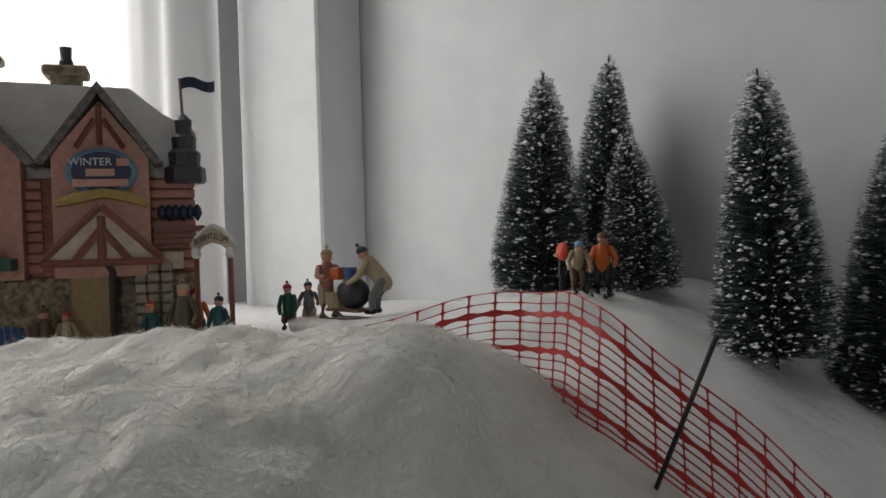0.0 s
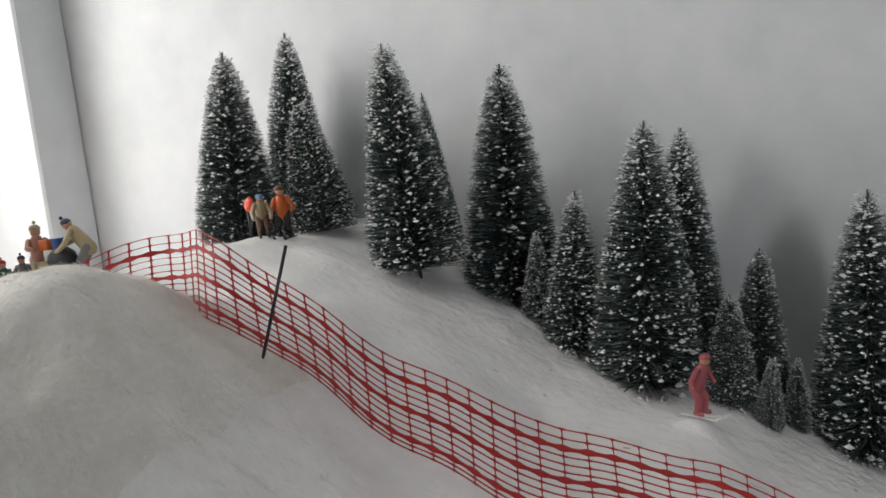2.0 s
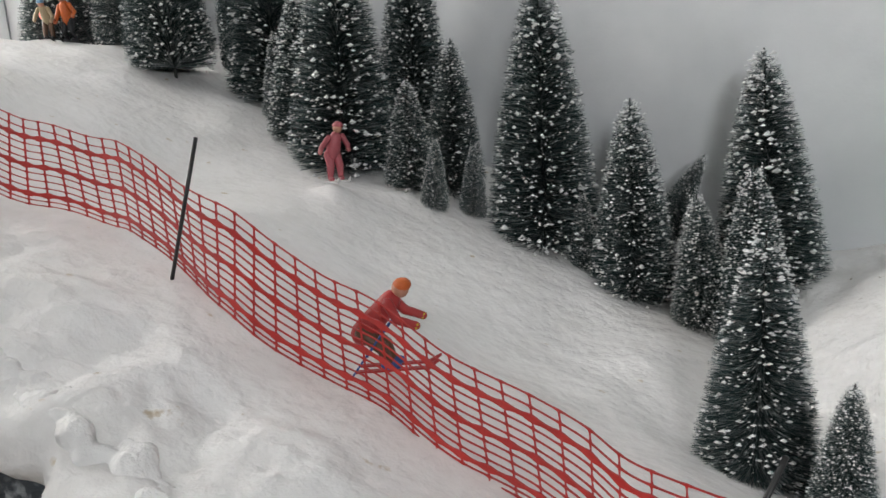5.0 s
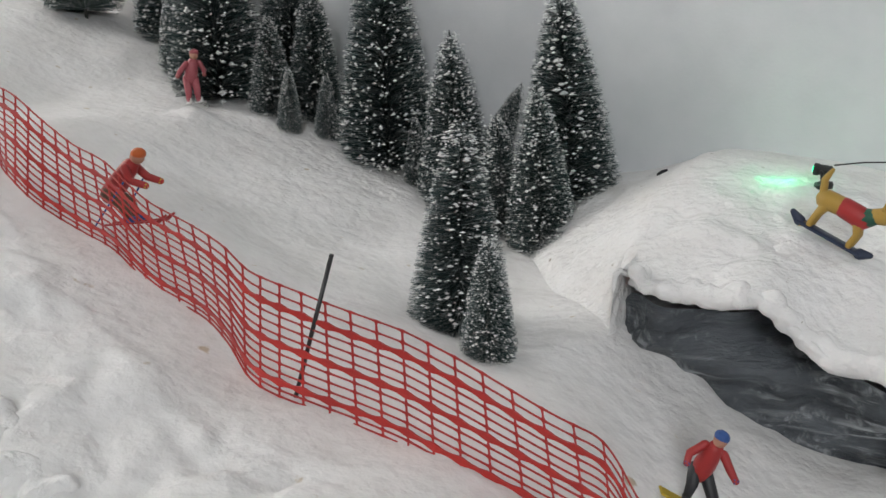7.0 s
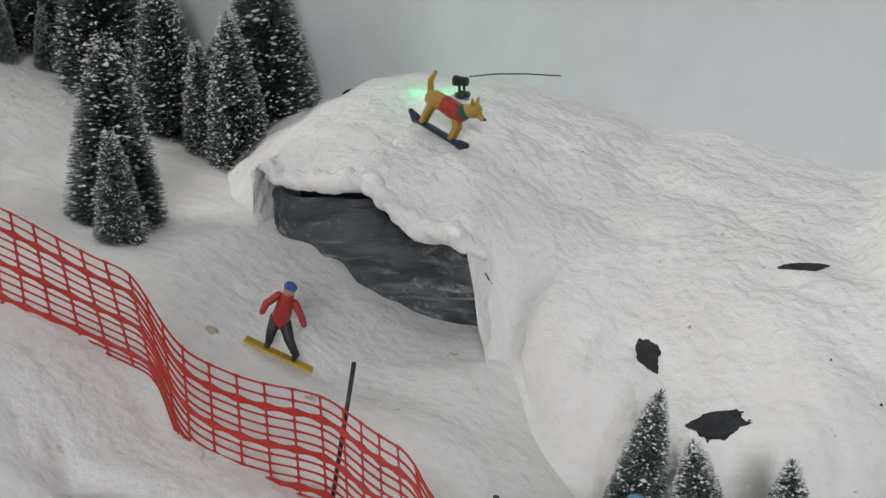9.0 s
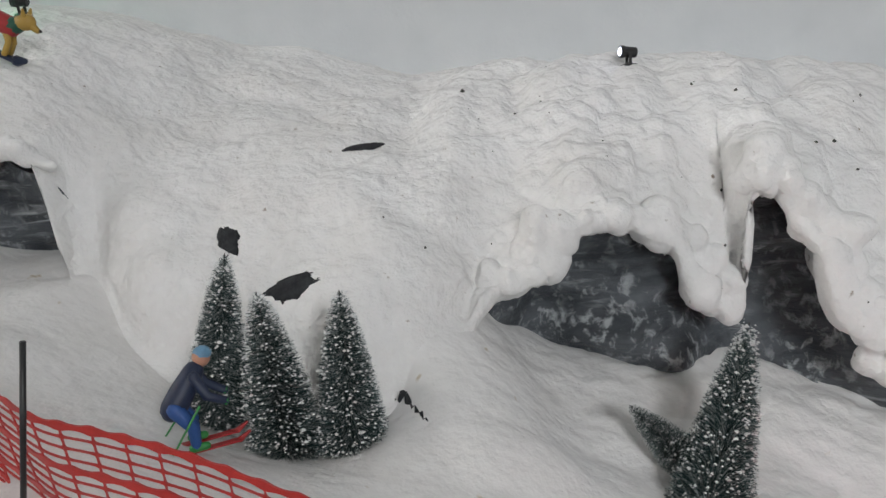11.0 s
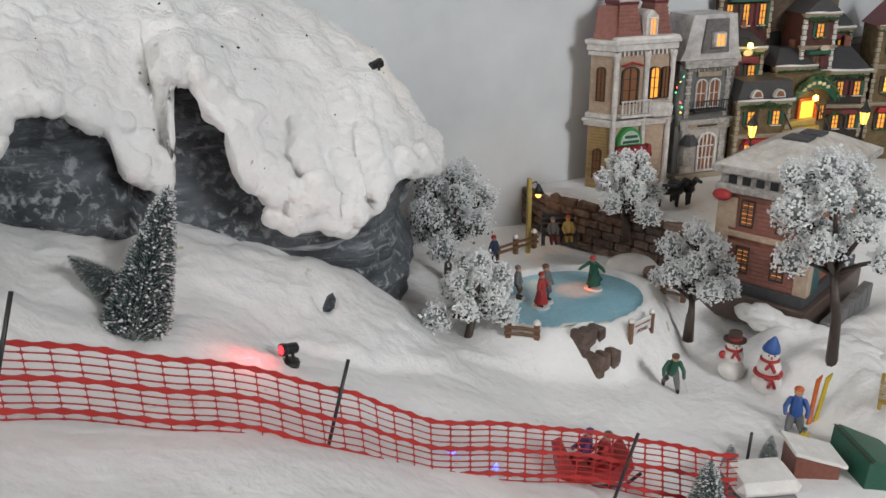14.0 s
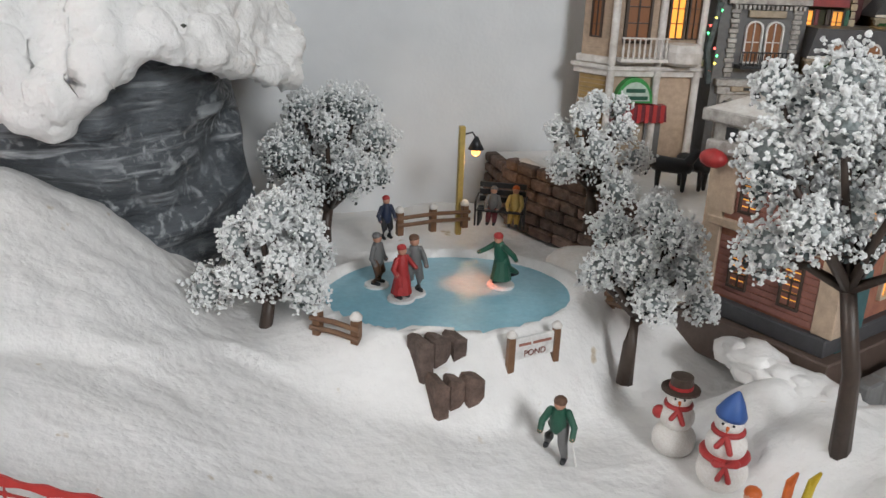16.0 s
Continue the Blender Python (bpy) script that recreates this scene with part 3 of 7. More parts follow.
kr = np.random.RandomState(77)
fine = np.arange(.672, 1.60, 0.0008)
ez = z_edge(fine) + 0.002
along_edge = np.concatenate([[0], np.cumsum(np.hypot(np.diff(fine), np.diff(ez)))])
cents, rads = [], []
d = 0.0
while d < along_edge[-1]:
    x = float(np.interp(d, along_edge, fine))
    tx = float(np.interp(d + .004, along_edge, fine) - np.interp(d - .004, along_edge, fine))
    tz = float(np.interp(d + .004, along_edge, ez) - np.interp(d - .004, along_edge, ez))
    n = math.hypot(tx, tz) + 1e-9
    buried = .850 < x < 1.160 or 1.328 < x < 1.3415
    r = (0.003 + 0.0035 * kr.rand() ** 1.5) if x < .87 else (0.0065 + 0.0075 * kr.rand() ** 1.5)
    if not buried:
        for up, size in ((1.0, 1.0), (2.0, 0.9)):
            cx, cz = x - tz / n * r * up, float(np.interp(d, along_edge, ez)) + tx / n * r * up
            if up == 1.0 or kr.rand() < .6:
                cents.append((cx + .003 * kr.randn(), float(y_edge(cx)) + (.6 if up == 1.0 else .5) * r + .002 + .003 * kr.randn(), cz))
                rads.append(r * size)
    d += r * 0.6
knobs("snow_rim", cents, rads, 5, ledge, "knobbly plaster snow along the ledge's edge")
cents, rads = [], []
for x in np.arange(-.05, .85, 0.0035):
    r = 0.003 + 0.006 * kr.rand() ** 2
    yl = float(y_lip(x)) + .004 + .020 * kr.rand()
    cents.append((x + .004 * kr.randn(), yl, float(land(x, yl)) - r * .75))
    rads.append(r)
knobs("snow_rim", cents, rads, 9, slope, "knobbly plaster snow along the slope's lip")

path = [(.56, .80), (.62, .735), (.68, .71), (.80, .715), (.90, .70), (1.0, .67), (1.10, .67), (1.18, .705), (1.33, .755), (1.42, .73), (1.50, .715), (1.555, .725), (1.585, .76), (1.597, .82), (1.597, .91), (1.592, BACK)]
seg = np.cumsum([0] + [math.dist(a, b) for a, b in zip(path, path[1:])])
sp = np.arange(0, seg[-1], 0.006)
px = smooth_curve(list(zip(seg, [p[0] for p in path])), 0.01)(sp)
py = smooth_curve(list(zip(seg, [p[1] for p in path])), 0.01)(sp)
zr = np.linspace(0, 1, 70)
PX, VR = np.meshgrid(px, zr)
PY, _ = np.meshgrid(py, zr)
sr = np.clip((PY - y_edge(PX)) / (BACK + 0.01 - y_edge(PX)), 0, 1)
topz = np.minimum(z_ridge(PX) - 0.02, ledge_top(sr, PX) - 0.035)
PZ = -0.06 + (topz + 0.06) * VR
ledges = 0.03 * vnoise(PX * 0.3, PY * 0.3, PZ + 0.25 * PX, 0.032, 41) + 0.02 * vnoise(PX, PY, PZ, 0.06, 42) - 0.016 * np.abs(vnoise(PX * 0.35, PY * 0.35, PZ - 0.3 * PX, 0.022, 44)) + 0.010 * vnoise(PX * .6, PY * .6, PZ, 0.017, 43)
tagged(sheet("rock_cliff", np.stack([PX + 0.3 * ledges, PY - ledges, PZ], -1), ROCK_MAT, smooth=True), "dark grey layered rock cliff dry-brushed with white", "rock", kind="structure")

# dark discs on the ledge; their near-black paint stands in for shaded holes
normals = np.cross(np.gradient(L, axis=1), np.gradient(L, axis=0)) * facing
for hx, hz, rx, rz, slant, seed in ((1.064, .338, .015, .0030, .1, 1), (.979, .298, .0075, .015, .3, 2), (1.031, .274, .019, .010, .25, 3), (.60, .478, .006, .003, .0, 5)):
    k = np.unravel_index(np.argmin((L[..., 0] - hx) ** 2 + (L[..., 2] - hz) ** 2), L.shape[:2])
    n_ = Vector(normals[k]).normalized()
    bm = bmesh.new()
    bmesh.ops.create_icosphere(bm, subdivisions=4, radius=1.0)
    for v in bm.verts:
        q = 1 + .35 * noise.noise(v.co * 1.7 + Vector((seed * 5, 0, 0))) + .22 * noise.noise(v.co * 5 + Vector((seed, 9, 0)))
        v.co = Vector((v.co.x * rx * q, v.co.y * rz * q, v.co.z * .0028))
    ob = part("rock_patch", bm, HOLE_DARK_MAT, None, smooth=True)
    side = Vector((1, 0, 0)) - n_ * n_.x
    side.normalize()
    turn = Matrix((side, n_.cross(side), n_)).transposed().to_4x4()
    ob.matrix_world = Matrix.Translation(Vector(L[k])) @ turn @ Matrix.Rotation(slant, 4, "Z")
    tagged(ob, "dark painted disc standing in for a shaded hole in the snow", "rock", "rock patches in the snow ledge")


# dark slivers laid along the crack beside the spur; their paint is its shade
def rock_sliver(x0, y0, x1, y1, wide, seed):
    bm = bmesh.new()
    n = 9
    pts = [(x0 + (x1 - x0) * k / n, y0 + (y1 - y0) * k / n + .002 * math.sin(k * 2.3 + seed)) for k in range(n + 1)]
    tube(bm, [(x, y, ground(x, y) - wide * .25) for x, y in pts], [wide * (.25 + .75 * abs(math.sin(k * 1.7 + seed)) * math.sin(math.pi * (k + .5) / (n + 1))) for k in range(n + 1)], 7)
    tagged(part("rock_sliver", bm, HOLE_DARK_MAT, None), "dark painted sliver standing in for the shade in a snow crack", "rock", "rock slivers in the crack")


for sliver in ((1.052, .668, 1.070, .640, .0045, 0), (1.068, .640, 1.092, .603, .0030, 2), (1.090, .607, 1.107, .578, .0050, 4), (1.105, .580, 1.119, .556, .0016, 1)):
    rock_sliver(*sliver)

# ---------------- bottle-brush trees ----------------
def bristle_meshes(seed, count=5200, fat=0.19, flecks=420):
    """Unit-high bottle-brush tree: bristles, frosted bristles, snow flecks."""
    rng = np.random.RandomState(seed)
    h = 1 - np.sqrt(rng.rand(count * 2))
    h = np.concatenate([h[: count + count // 3], rng.rand(count // 6)])
    n = len(h)
    a = rng.rand(n) * 2 * np.pi
    shape = lambda h: 1.18 * fat * (np.clip(1 - h, 0, 1) ** 0.56) * (0.86 + 0.14 * np.clip(h / 0.10, 0, 1)) + 0.006
    reach = shape(h) * (0.80 + 0.26 * rng.rand(n))
    z0 = 0.03 + 0.95 * h
    rise = (0.10 + 0.25 * rng.rand(n)) * reach + 0.012 * rng.randn(n)
    root = np.stack([0.004 * np.cos(a), 0.004 * np.sin(a), z0], -1)
    tip = np.stack([reach * np.cos(a), reach * np.sin(a), z0 + rise - 0.10 * reach], -1)
    side = np.stack([-np.sin(a), np.cos(a), rng.randn(n) * 0.6], -1) * 0.0022
    v = np.stack([root - side * 0.5, root + side * 0.5, tip + side * 0.35, tip - side * 0.35], 1)
    faces = np.arange(n * 4).reshape(n, 4)
    frost = rng.rand(n) < 0.36
    out = []
    for mask in (~frost, frost):
        vv = v[mask].reshape(-1, 3)
        out.append((vv, np.arange(len(vv)).reshape(-1, 4)))
    # flecks of snow sitting on the outer bristles
    hf = np.clip(rng.rand(flecks) ** 1.25, 0, 0.97)
    af = rng.rand(flecks) * 2 * np.pi
    rf = shape(hf) * (0.86 + 0.18 * rng.rand(flecks))
    c = np.stack([rf * np.cos(af), rf * np.sin(af), 0.03 + 0.95 * hf + 0.02 * rng.randn(flecks)], -1)
    sz = 0.0038 + 0.0075 * rng.rand(flecks) ** 2.5 + 0.007 * (rng.rand(flecks) < 0.03)
    octa = np.array([(1, 0, 0), (0, 1, 0), (-1, 0, 0), (0, -1, 0), (0, 0, 0.65), (0, 0, -0.5)], float)
    of = np.array([(0, 1, 4), (1, 2, 4), (2, 3, 4), (3, 0, 4), (1, 0, 5), (2, 1, 5), (3, 2, 5), (0, 3, 5)])
    ov = c[:, None] + octa[None] * sz[:, None, None] * (0.7 + 0.7 * rng.rand(flecks, 6, 1))
    ff = (of[None] + 6 * np.arange(flecks)[:, None, None]).reshape(-1, 3)
    out.append((ov.reshape(-1, 3), ff))
    return out


BRUSHES = []
for k, (seed, fat, flecks, count) in enumerate([(1, .185, 1500, 13000), (2, .17, 1700, 13000), (3, .16, 1200, 12500), (4, .20, 2000, 11000), (5, .155, 1700, 9000)]):
    made = []
    for nm, (v, f), mat in zip(("bristle", "frosted_bristle", "snow"), bristle_meshes(seed, count, fat, flecks), (NEEDLE_MAT, FROST_MAT, FLOCK_MAT)):
        me = bpy.data.meshes.new(nm)
        me.from_pydata(v.tolist(), [], f.tolist())
        me.materials.append(mat)
        made.append(me)
    bm = a_tube([(0, 0, -0.06), (0, 0, 0.5), (0, 0, 1.0)], [0.008, 0.006, 0.003], 6)
    me = bpy.data.meshes.new("trunk")
    bm.to_mesh(me)
    bm.free()
    me.materials.append(WIRE_MAT)
    made.append(me)
    BRUSHES.append(made)


def brush_tree(foot, tip, kind, fat=1.0, label=""):
    axis = Vector(tip) - Vector(foot)
    h = axis.length
    turn = axis.to_track_quat("Z", "Y").to_matrix().to_4x4() @ Matrix.Rotation(foot[0] * 40, 4, "Z")
    t = base("pine_tree", Matrix.Translation(foot) @ turn @ Matrix.Diagonal((h * fat, h * fat, h, 1)), label or "dark green bottle-brush pine tree flecked with white snow", "tree", "bottle-brush pines on the ski hill")
    for me in BRUSHES[kind]:
        ob = new(me.name.split(".")[0], me)
        ob.parent = t
        if not me.name.startswith("trunk"):
            tagged(ob, {"s": "white snow on the bristle tips", "f": "frosted grey-white bristles", "b": "dark green bristles"}[me.name[0]], kind="stuff")
    return t


PINES = [(-0.459, 0.807, 0.785, -0.447, 0.807, 1.043, 0, 1.05), (-0.44, 0.924, 0.775, -0.428, 0.924, 1.075, 0, 0.85), (-0.346, 0.838, 0.79, -0.361, 0.838, 0.967, 3, 1.15), (-0.185, 0.784, 0.735, -0.198, 0.784, 1.007, 1, 1.05), (-0.202, 0.906, 0.73, -0.215, 0.906, 0.957, 2, 0.55), (-0.112, 0.882, 0.68, -0.094, 0.882, 0.972, 2, 1.15), (-0.066, 0.835, 0.655, -0.055, 0.835, 0.77, 4, 1.0), (-0.022, 0.823, 0.625, 0, 0.823, 0.812, 4, 1.15), (0.059, 0.805, 0.588, 0.087, 0.805, 0.877, 0, 1.0), (0.08, 0.914, 0.59, 0.105, 0.914, 0.867, 1, 0.95), (0.144, 0.815, 0.565, 0.154, 0.815, 0.689, 3, 1.05), (0.165, 0.865, 0.55, 0.182, 0.865, 0.728, 2, 1.1), (0.18, 0.805, 0.545, 0.191, 0.805, 0.625, 3, 0.85), (0.202, 0.844, 0.53, 0.212, 0.844, 0.614, 3, 0.85), (0.269, 0.876, 0.488, 0.289, 0.876, 0.779, 1, 1.05), (0.318, 0.866, 0.468, 0.324, 0.866, 0.555, 4, 1.1), (0.368, 0.873, 0.435, 0.379, 0.873, 0.643, 3, 0.95), (0.377, 0.93, 0.496, 0.430, 0.93, 0.580, 1, 1.0), (0.446, 0.85, 0.418, 0.446, 0.85, 0.55, 3, 1.0), (0.49, 0.912, 0.42, 0.496, 0.912, 0.675, 1, 1.1), (0.492, 0.845, 0.4, 0.5, 0.845, 0.574, 3, 0.95), (0.55, 0.62, 0.375, 0.564, 0.63, 0.551, 2, 1.25), (0.609, 0.576, 0.385, 0.621, 0.572, 0.476, 3, 0.95), (0.985, 0.572, 0.205, 1.013, 0.574, 0.316, 2, 0.95), (1.040, 0.543, 0.190, 1.032, 0.56, 0.296, 3, 1.0), (1.073, 0.553, 0.188, 1.080, 0.556, 0.294, 1, 1.05)]
for x0, y0, z0, x1, y1, z1, k, fat in PINES:
    brush_tree((x0, y0, z0), (x1, y1, z1), k, fat)
brush_tree((1.267, .548, .124), (1.322, .65, .2150), 1, .88, "leaning dark green bottle-brush pine tree dusted with snow")
brush_tree((1.270, .592, .150), (1.238, .612, .182), 3, 1.25, "small bottle-brush pine lying aslant behind the leaning tree")

# ---------------- red net fence ----------------
z_top = smooth_curve([(-0.36, 0.785), (-0.3, 0.808), (-0.245, 0.823), (-0.221, 0.828), (-0.17, 0.831), (-0.131, 0.822), (-0.111, 0.808), (-0.085, 0.788), (-0.06, 0.767), (-0.038, 0.747), (-0.015, 0.729), (0.01, 0.715), (0.04, 0.7), (0.07, 0.686), (0.097, 0.673), (0.135, 0.664), (0.163, 0.657), (0.188, 0.652), (0.207, 0.643), (0.238, 0.63), (0.268, 0.617), (0.305, 0.601), (0.33, 0.585), (0.36, 0.569), (0.38, 0.558), (0.416, 0.545), (0.457, 0.522), (0.485, 0.51), (0.512, 0.501), (0.534, 0.494), (0.549, 0.482), (0.576, 0.473), (0.605, 0.464), (0.638, 0.458), (0.657, 0.453), (0.678, 0.442), (0.703, 0.43), (0.735, 0.417), (0.765, 0.404), (.772, .375), (.785, .358), (.825, .342), (.875, .328), (.929, .326), (.945, .307), (.97, .303), (1.005, .298), (1.06, .277), (1.11, .258), (1.145, .239), (1.203, .216), (1.24, .2), (1.3, .178), (1.35, .15), (1.393, .129), (1.41, .114), (1.441, .096), (1.483, .089), (1.521, .074), (1.564, .065), (1.603, .047), (1.672, .026), (1.8, .012)], 0.006)
sx = np.arange(-0.355, 1.799, 0.002)
sy = y_net(sx)
arc = np.concatenate([[0], np.cumsum(np.hypot(np.hypot(np.diff(sx), np.diff(sy)), np.diff(z_top(sx))))])
TALL = 0.062


def net_point(s, v):
    """A place on the net: s along it in metres, v from 0 at the top edge to 1 at the foot."""
    x = np.interp(s, arc, sx)
    wave = 0.006 * np.sin(s * 21.0 + 1.0) + 0.003 * np.sin(s * 47.0)
    yv = y_net(x) + wave * v
    return np.stack([x + 0 * v, yv - 0.003 * np.asarray(v), z_top(x) - TALL * np.asarray(v) + 0.0015 * np.sin(s * 60)], -1)


def net_piece(x_from, x_to, step, levels, bold, label):
    """One length of netting: level strands, bold bands, and waisted links between them."""
    net = base("safety_net", pose(0, 0, 0), label, "fence", "red netting")
    s0, s1 = float(np.interp(x_from, sx, arc)), float(np.interp(x_to, sx, arc))
    quad = np.array([[0, 1, 5, 4], [1, 2, 6, 5], [2, 3, 7, 6], [3, 0, 4, 7]])
    thick = np.array([0, 0.0006, 0])
    for r, lev in enumerate(levels):
        wide = r in bold
        q = np.arange(s0, s1, step / 10)
        near = np.abs(np.cos(np.pi * (q - s0) / step))
        half = (0.0011 + 0.0011 * near ** 3) if wide else (0.00026 + 0.00035 * near ** 16)
        a, b = net_point(q, (lev - half) / TALL), net_point(q, (lev + half) / TALL)
        v = np.stack([a - thick, a + thick, b + thick, b - thick], 1).reshape(-1, 3)
        f = (np.arange(len(q) - 1)[:, None, None] * 4 + quad[None]).reshape(-1, 4)
        raw("band" if wide else "strand", v, f, NET_MAT, net)
    vv, fc, n = [], [], 0
    for r in range(len(levels) - 1):
        nodes = np.arange(s0, s1, step)
        cuts = np.linspace(0, 1, 5)
        half = 0.00022 + 0.0007 * np.abs(cuts * 2 - 1) ** 3
        lev = levels[r] + (levels[r + 1] - levels[r]) * cuts
        for p in nodes:
            a, b = net_point(p - half, lev / TALL), net_point(p + half, lev / TALL)
            vv.append(np.stack([a - thick, a + thick, b + thick, b - thick], 1).reshape(-1, 3))
            fc.append((n + np.arange(4)[:, None, None] * 4 + quad[None]).reshape(-1, 4))
            n += 20
    tagged(raw("mesh", np.concatenate(vv), np.concatenate(fc), NET_MAT, net), kind="stuff")


net_piece(-.355, .945, .0165, [0, .0062, .0125, .0177, .0229, .0281, .0333, .0385, .0437, .0489, .0541, .0585, .062], (2, 6, 10), "red plastic mesh safety net strung down the snowy ski run")
net_piece(.935, 1.680, .0145, [.0012, .0064, .0116, .0168, .0220, .0272, .0324, .0376, .0428, .0480], (0, 4, 8), "red plastic mesh safety net along the foot of the run")

for (x0, y0, z0), (x1, y1, z1) in [((-.118, .391, .715), (-.0785, .395, .813)), ((.250, .420, .556), (.287, .427, .646)), ((.578, .424, .398), (.619, .431, .491)), ((.855, .475, .26), (.879, .484, .352)), ((.966, .412, .24), (.99, .415, .333)), ((1.183, .40, .155), (1.211, .404, .241)), ((1.365, .41, .08), (1.388, .414, .153)), ((1.57, .377, -.02), (1.595, .376, .058)), ((1.731, .394, -.045), (1.733, .394, .006))]:
    p = part("net_pole", a_tube([(x0, y0, z0), (x1, y1, z1)], 0.0013, 8), POLE_MAT, None, smooth=True)
    tagged(p, "thin black stick holding up the red net", "pole", "net poles")

# ---------------- shared pieces for figures and buildings ----------------
def paint(name, c, rough=0.45, **k):
    return material(name, c, rough, second=tuple(v * 0.72 for v in c), size=0.006, bump=0.15, bump_size=0.002, **k)


P = {n: paint(n + "_paint", c) for n, c in dict(
    skin=(.55, .28, .19), red=(.42, .03, .03), orange=(.62, .13, .02), pink=(.42, .10, .12), beige=(.42, .33, .2), brown=(.13, .065, .035),
    dark=(.02, .022, .026), blue=(.03, .10, .33), navy=(.018, .03, .07), green=(.015, .10, .06), lime=(.04, .30, .07), grey=(.16, .16, .16),
    yellow=(.60, .43, .03), white=(.78, .77, .75), teal=(.02, .10, .11), lightblue=(.15, .32, .48), gold=(.45, .28, .05), wood=(.20, .10, .05),
    tan=(.50, .38, .28), rose=(.38, .16, .12), cream=(.62, .52, .38), stone=(.11, .075, .06), slate=(.06, .06, .065), shingle=(.33, .14, .11),
    brick=(.25, .085, .055), darkwood=(.06, .04, .03), olive=(.11, .10, .05), ochre=(.42, .28, .11), sand=(.40, .33, .24), gold2=(.5, .36, .1), maroon=(.16, .02, .03), purple=(.10, .03, .16), sandpale=(.52, .47, .42)).items()}


def glow(name, c, s):
    return material(name, c, 0.5, second=c, emit=s)


WARM = glow("lit_window", (1.0, 0.42, 0.06), 0.9)
WARM2 = glow("lit_window_bright", (1.0, 0.52, 0.06), 1.5)
DIM = glow("dim_window", (0.16, 0.065, 0.025), 0.35)
SNOWCAP = material("painted_snow", (0.80, 0.79, 0.77), 0.6, second=(0.66, 0.62, 0.58), size=0.02, bump=0.3, bump_size=0.004)


def limb(bm, idx, pts, radii, sides=8):
    """A rounded limb; its faces take the material number."""
    n0 = len(bm.faces)
    pts = [Vector(p) for p in pts]
    a, b = (pts[0] - pts[1]).normalized(), (pts[-1] - pts[-2]).normalized()
    full = [pts[0] + a * radii[0] * 0.95, pts[0] + a * radii[0] * 0.6, *pts, pts[-1] + b * radii[-1] * 0.6, pts[-1] + b * radii[-1] * 0.95]
    rr = [radii[0] * 0.3, radii[0] * 0.8, *radii, radii[-1] * 0.8, radii[-1] * 0.3]
    tube(bm, full, rr, sides)
    bm.faces.ensure_lookup_table()
    for f in bm.faces[n0:]:
        f.material_index = idx
        f.smooth = True


def blob(bm, idx, c, r, squash=(1, 1, 1), sub=2):
    n0 = len(bm.faces)
    q = bmesh.ops.create_icosphere(bm, subdivisions=sub, radius=1.0)
    for v in q["verts"]:
        v.co = Vector((c[0] + v.co.x * r * squash[0], c[1] + v.co.y * r * squash[1], c[2] + v.co.z * r * squash[2]))
    bm.faces.ensure_lookup_table()
    for f in bm.faces[n0:]:
        f.material_index = idx
        f.smooth = True


def slab(bm, idx, *a, bevel=0.0):
    n0 = len(bm.faces)
    box(bm, *a, bevel=bevel)
    bm.faces.ensure_lookup_table()
    for f in bm.faces[n0:]:
        f.material_index = idx


def finish(name, bm, mats, m, label, category, group=""):
    me = bpy.data.meshes.new(name)
    bm.to_mesh(me)
    bm.free()
    for q in mats:
        me.materials.append(q)
    ob = new(name, me)
    ob.matrix_world = m
    return tagged(ob, label, category, group)


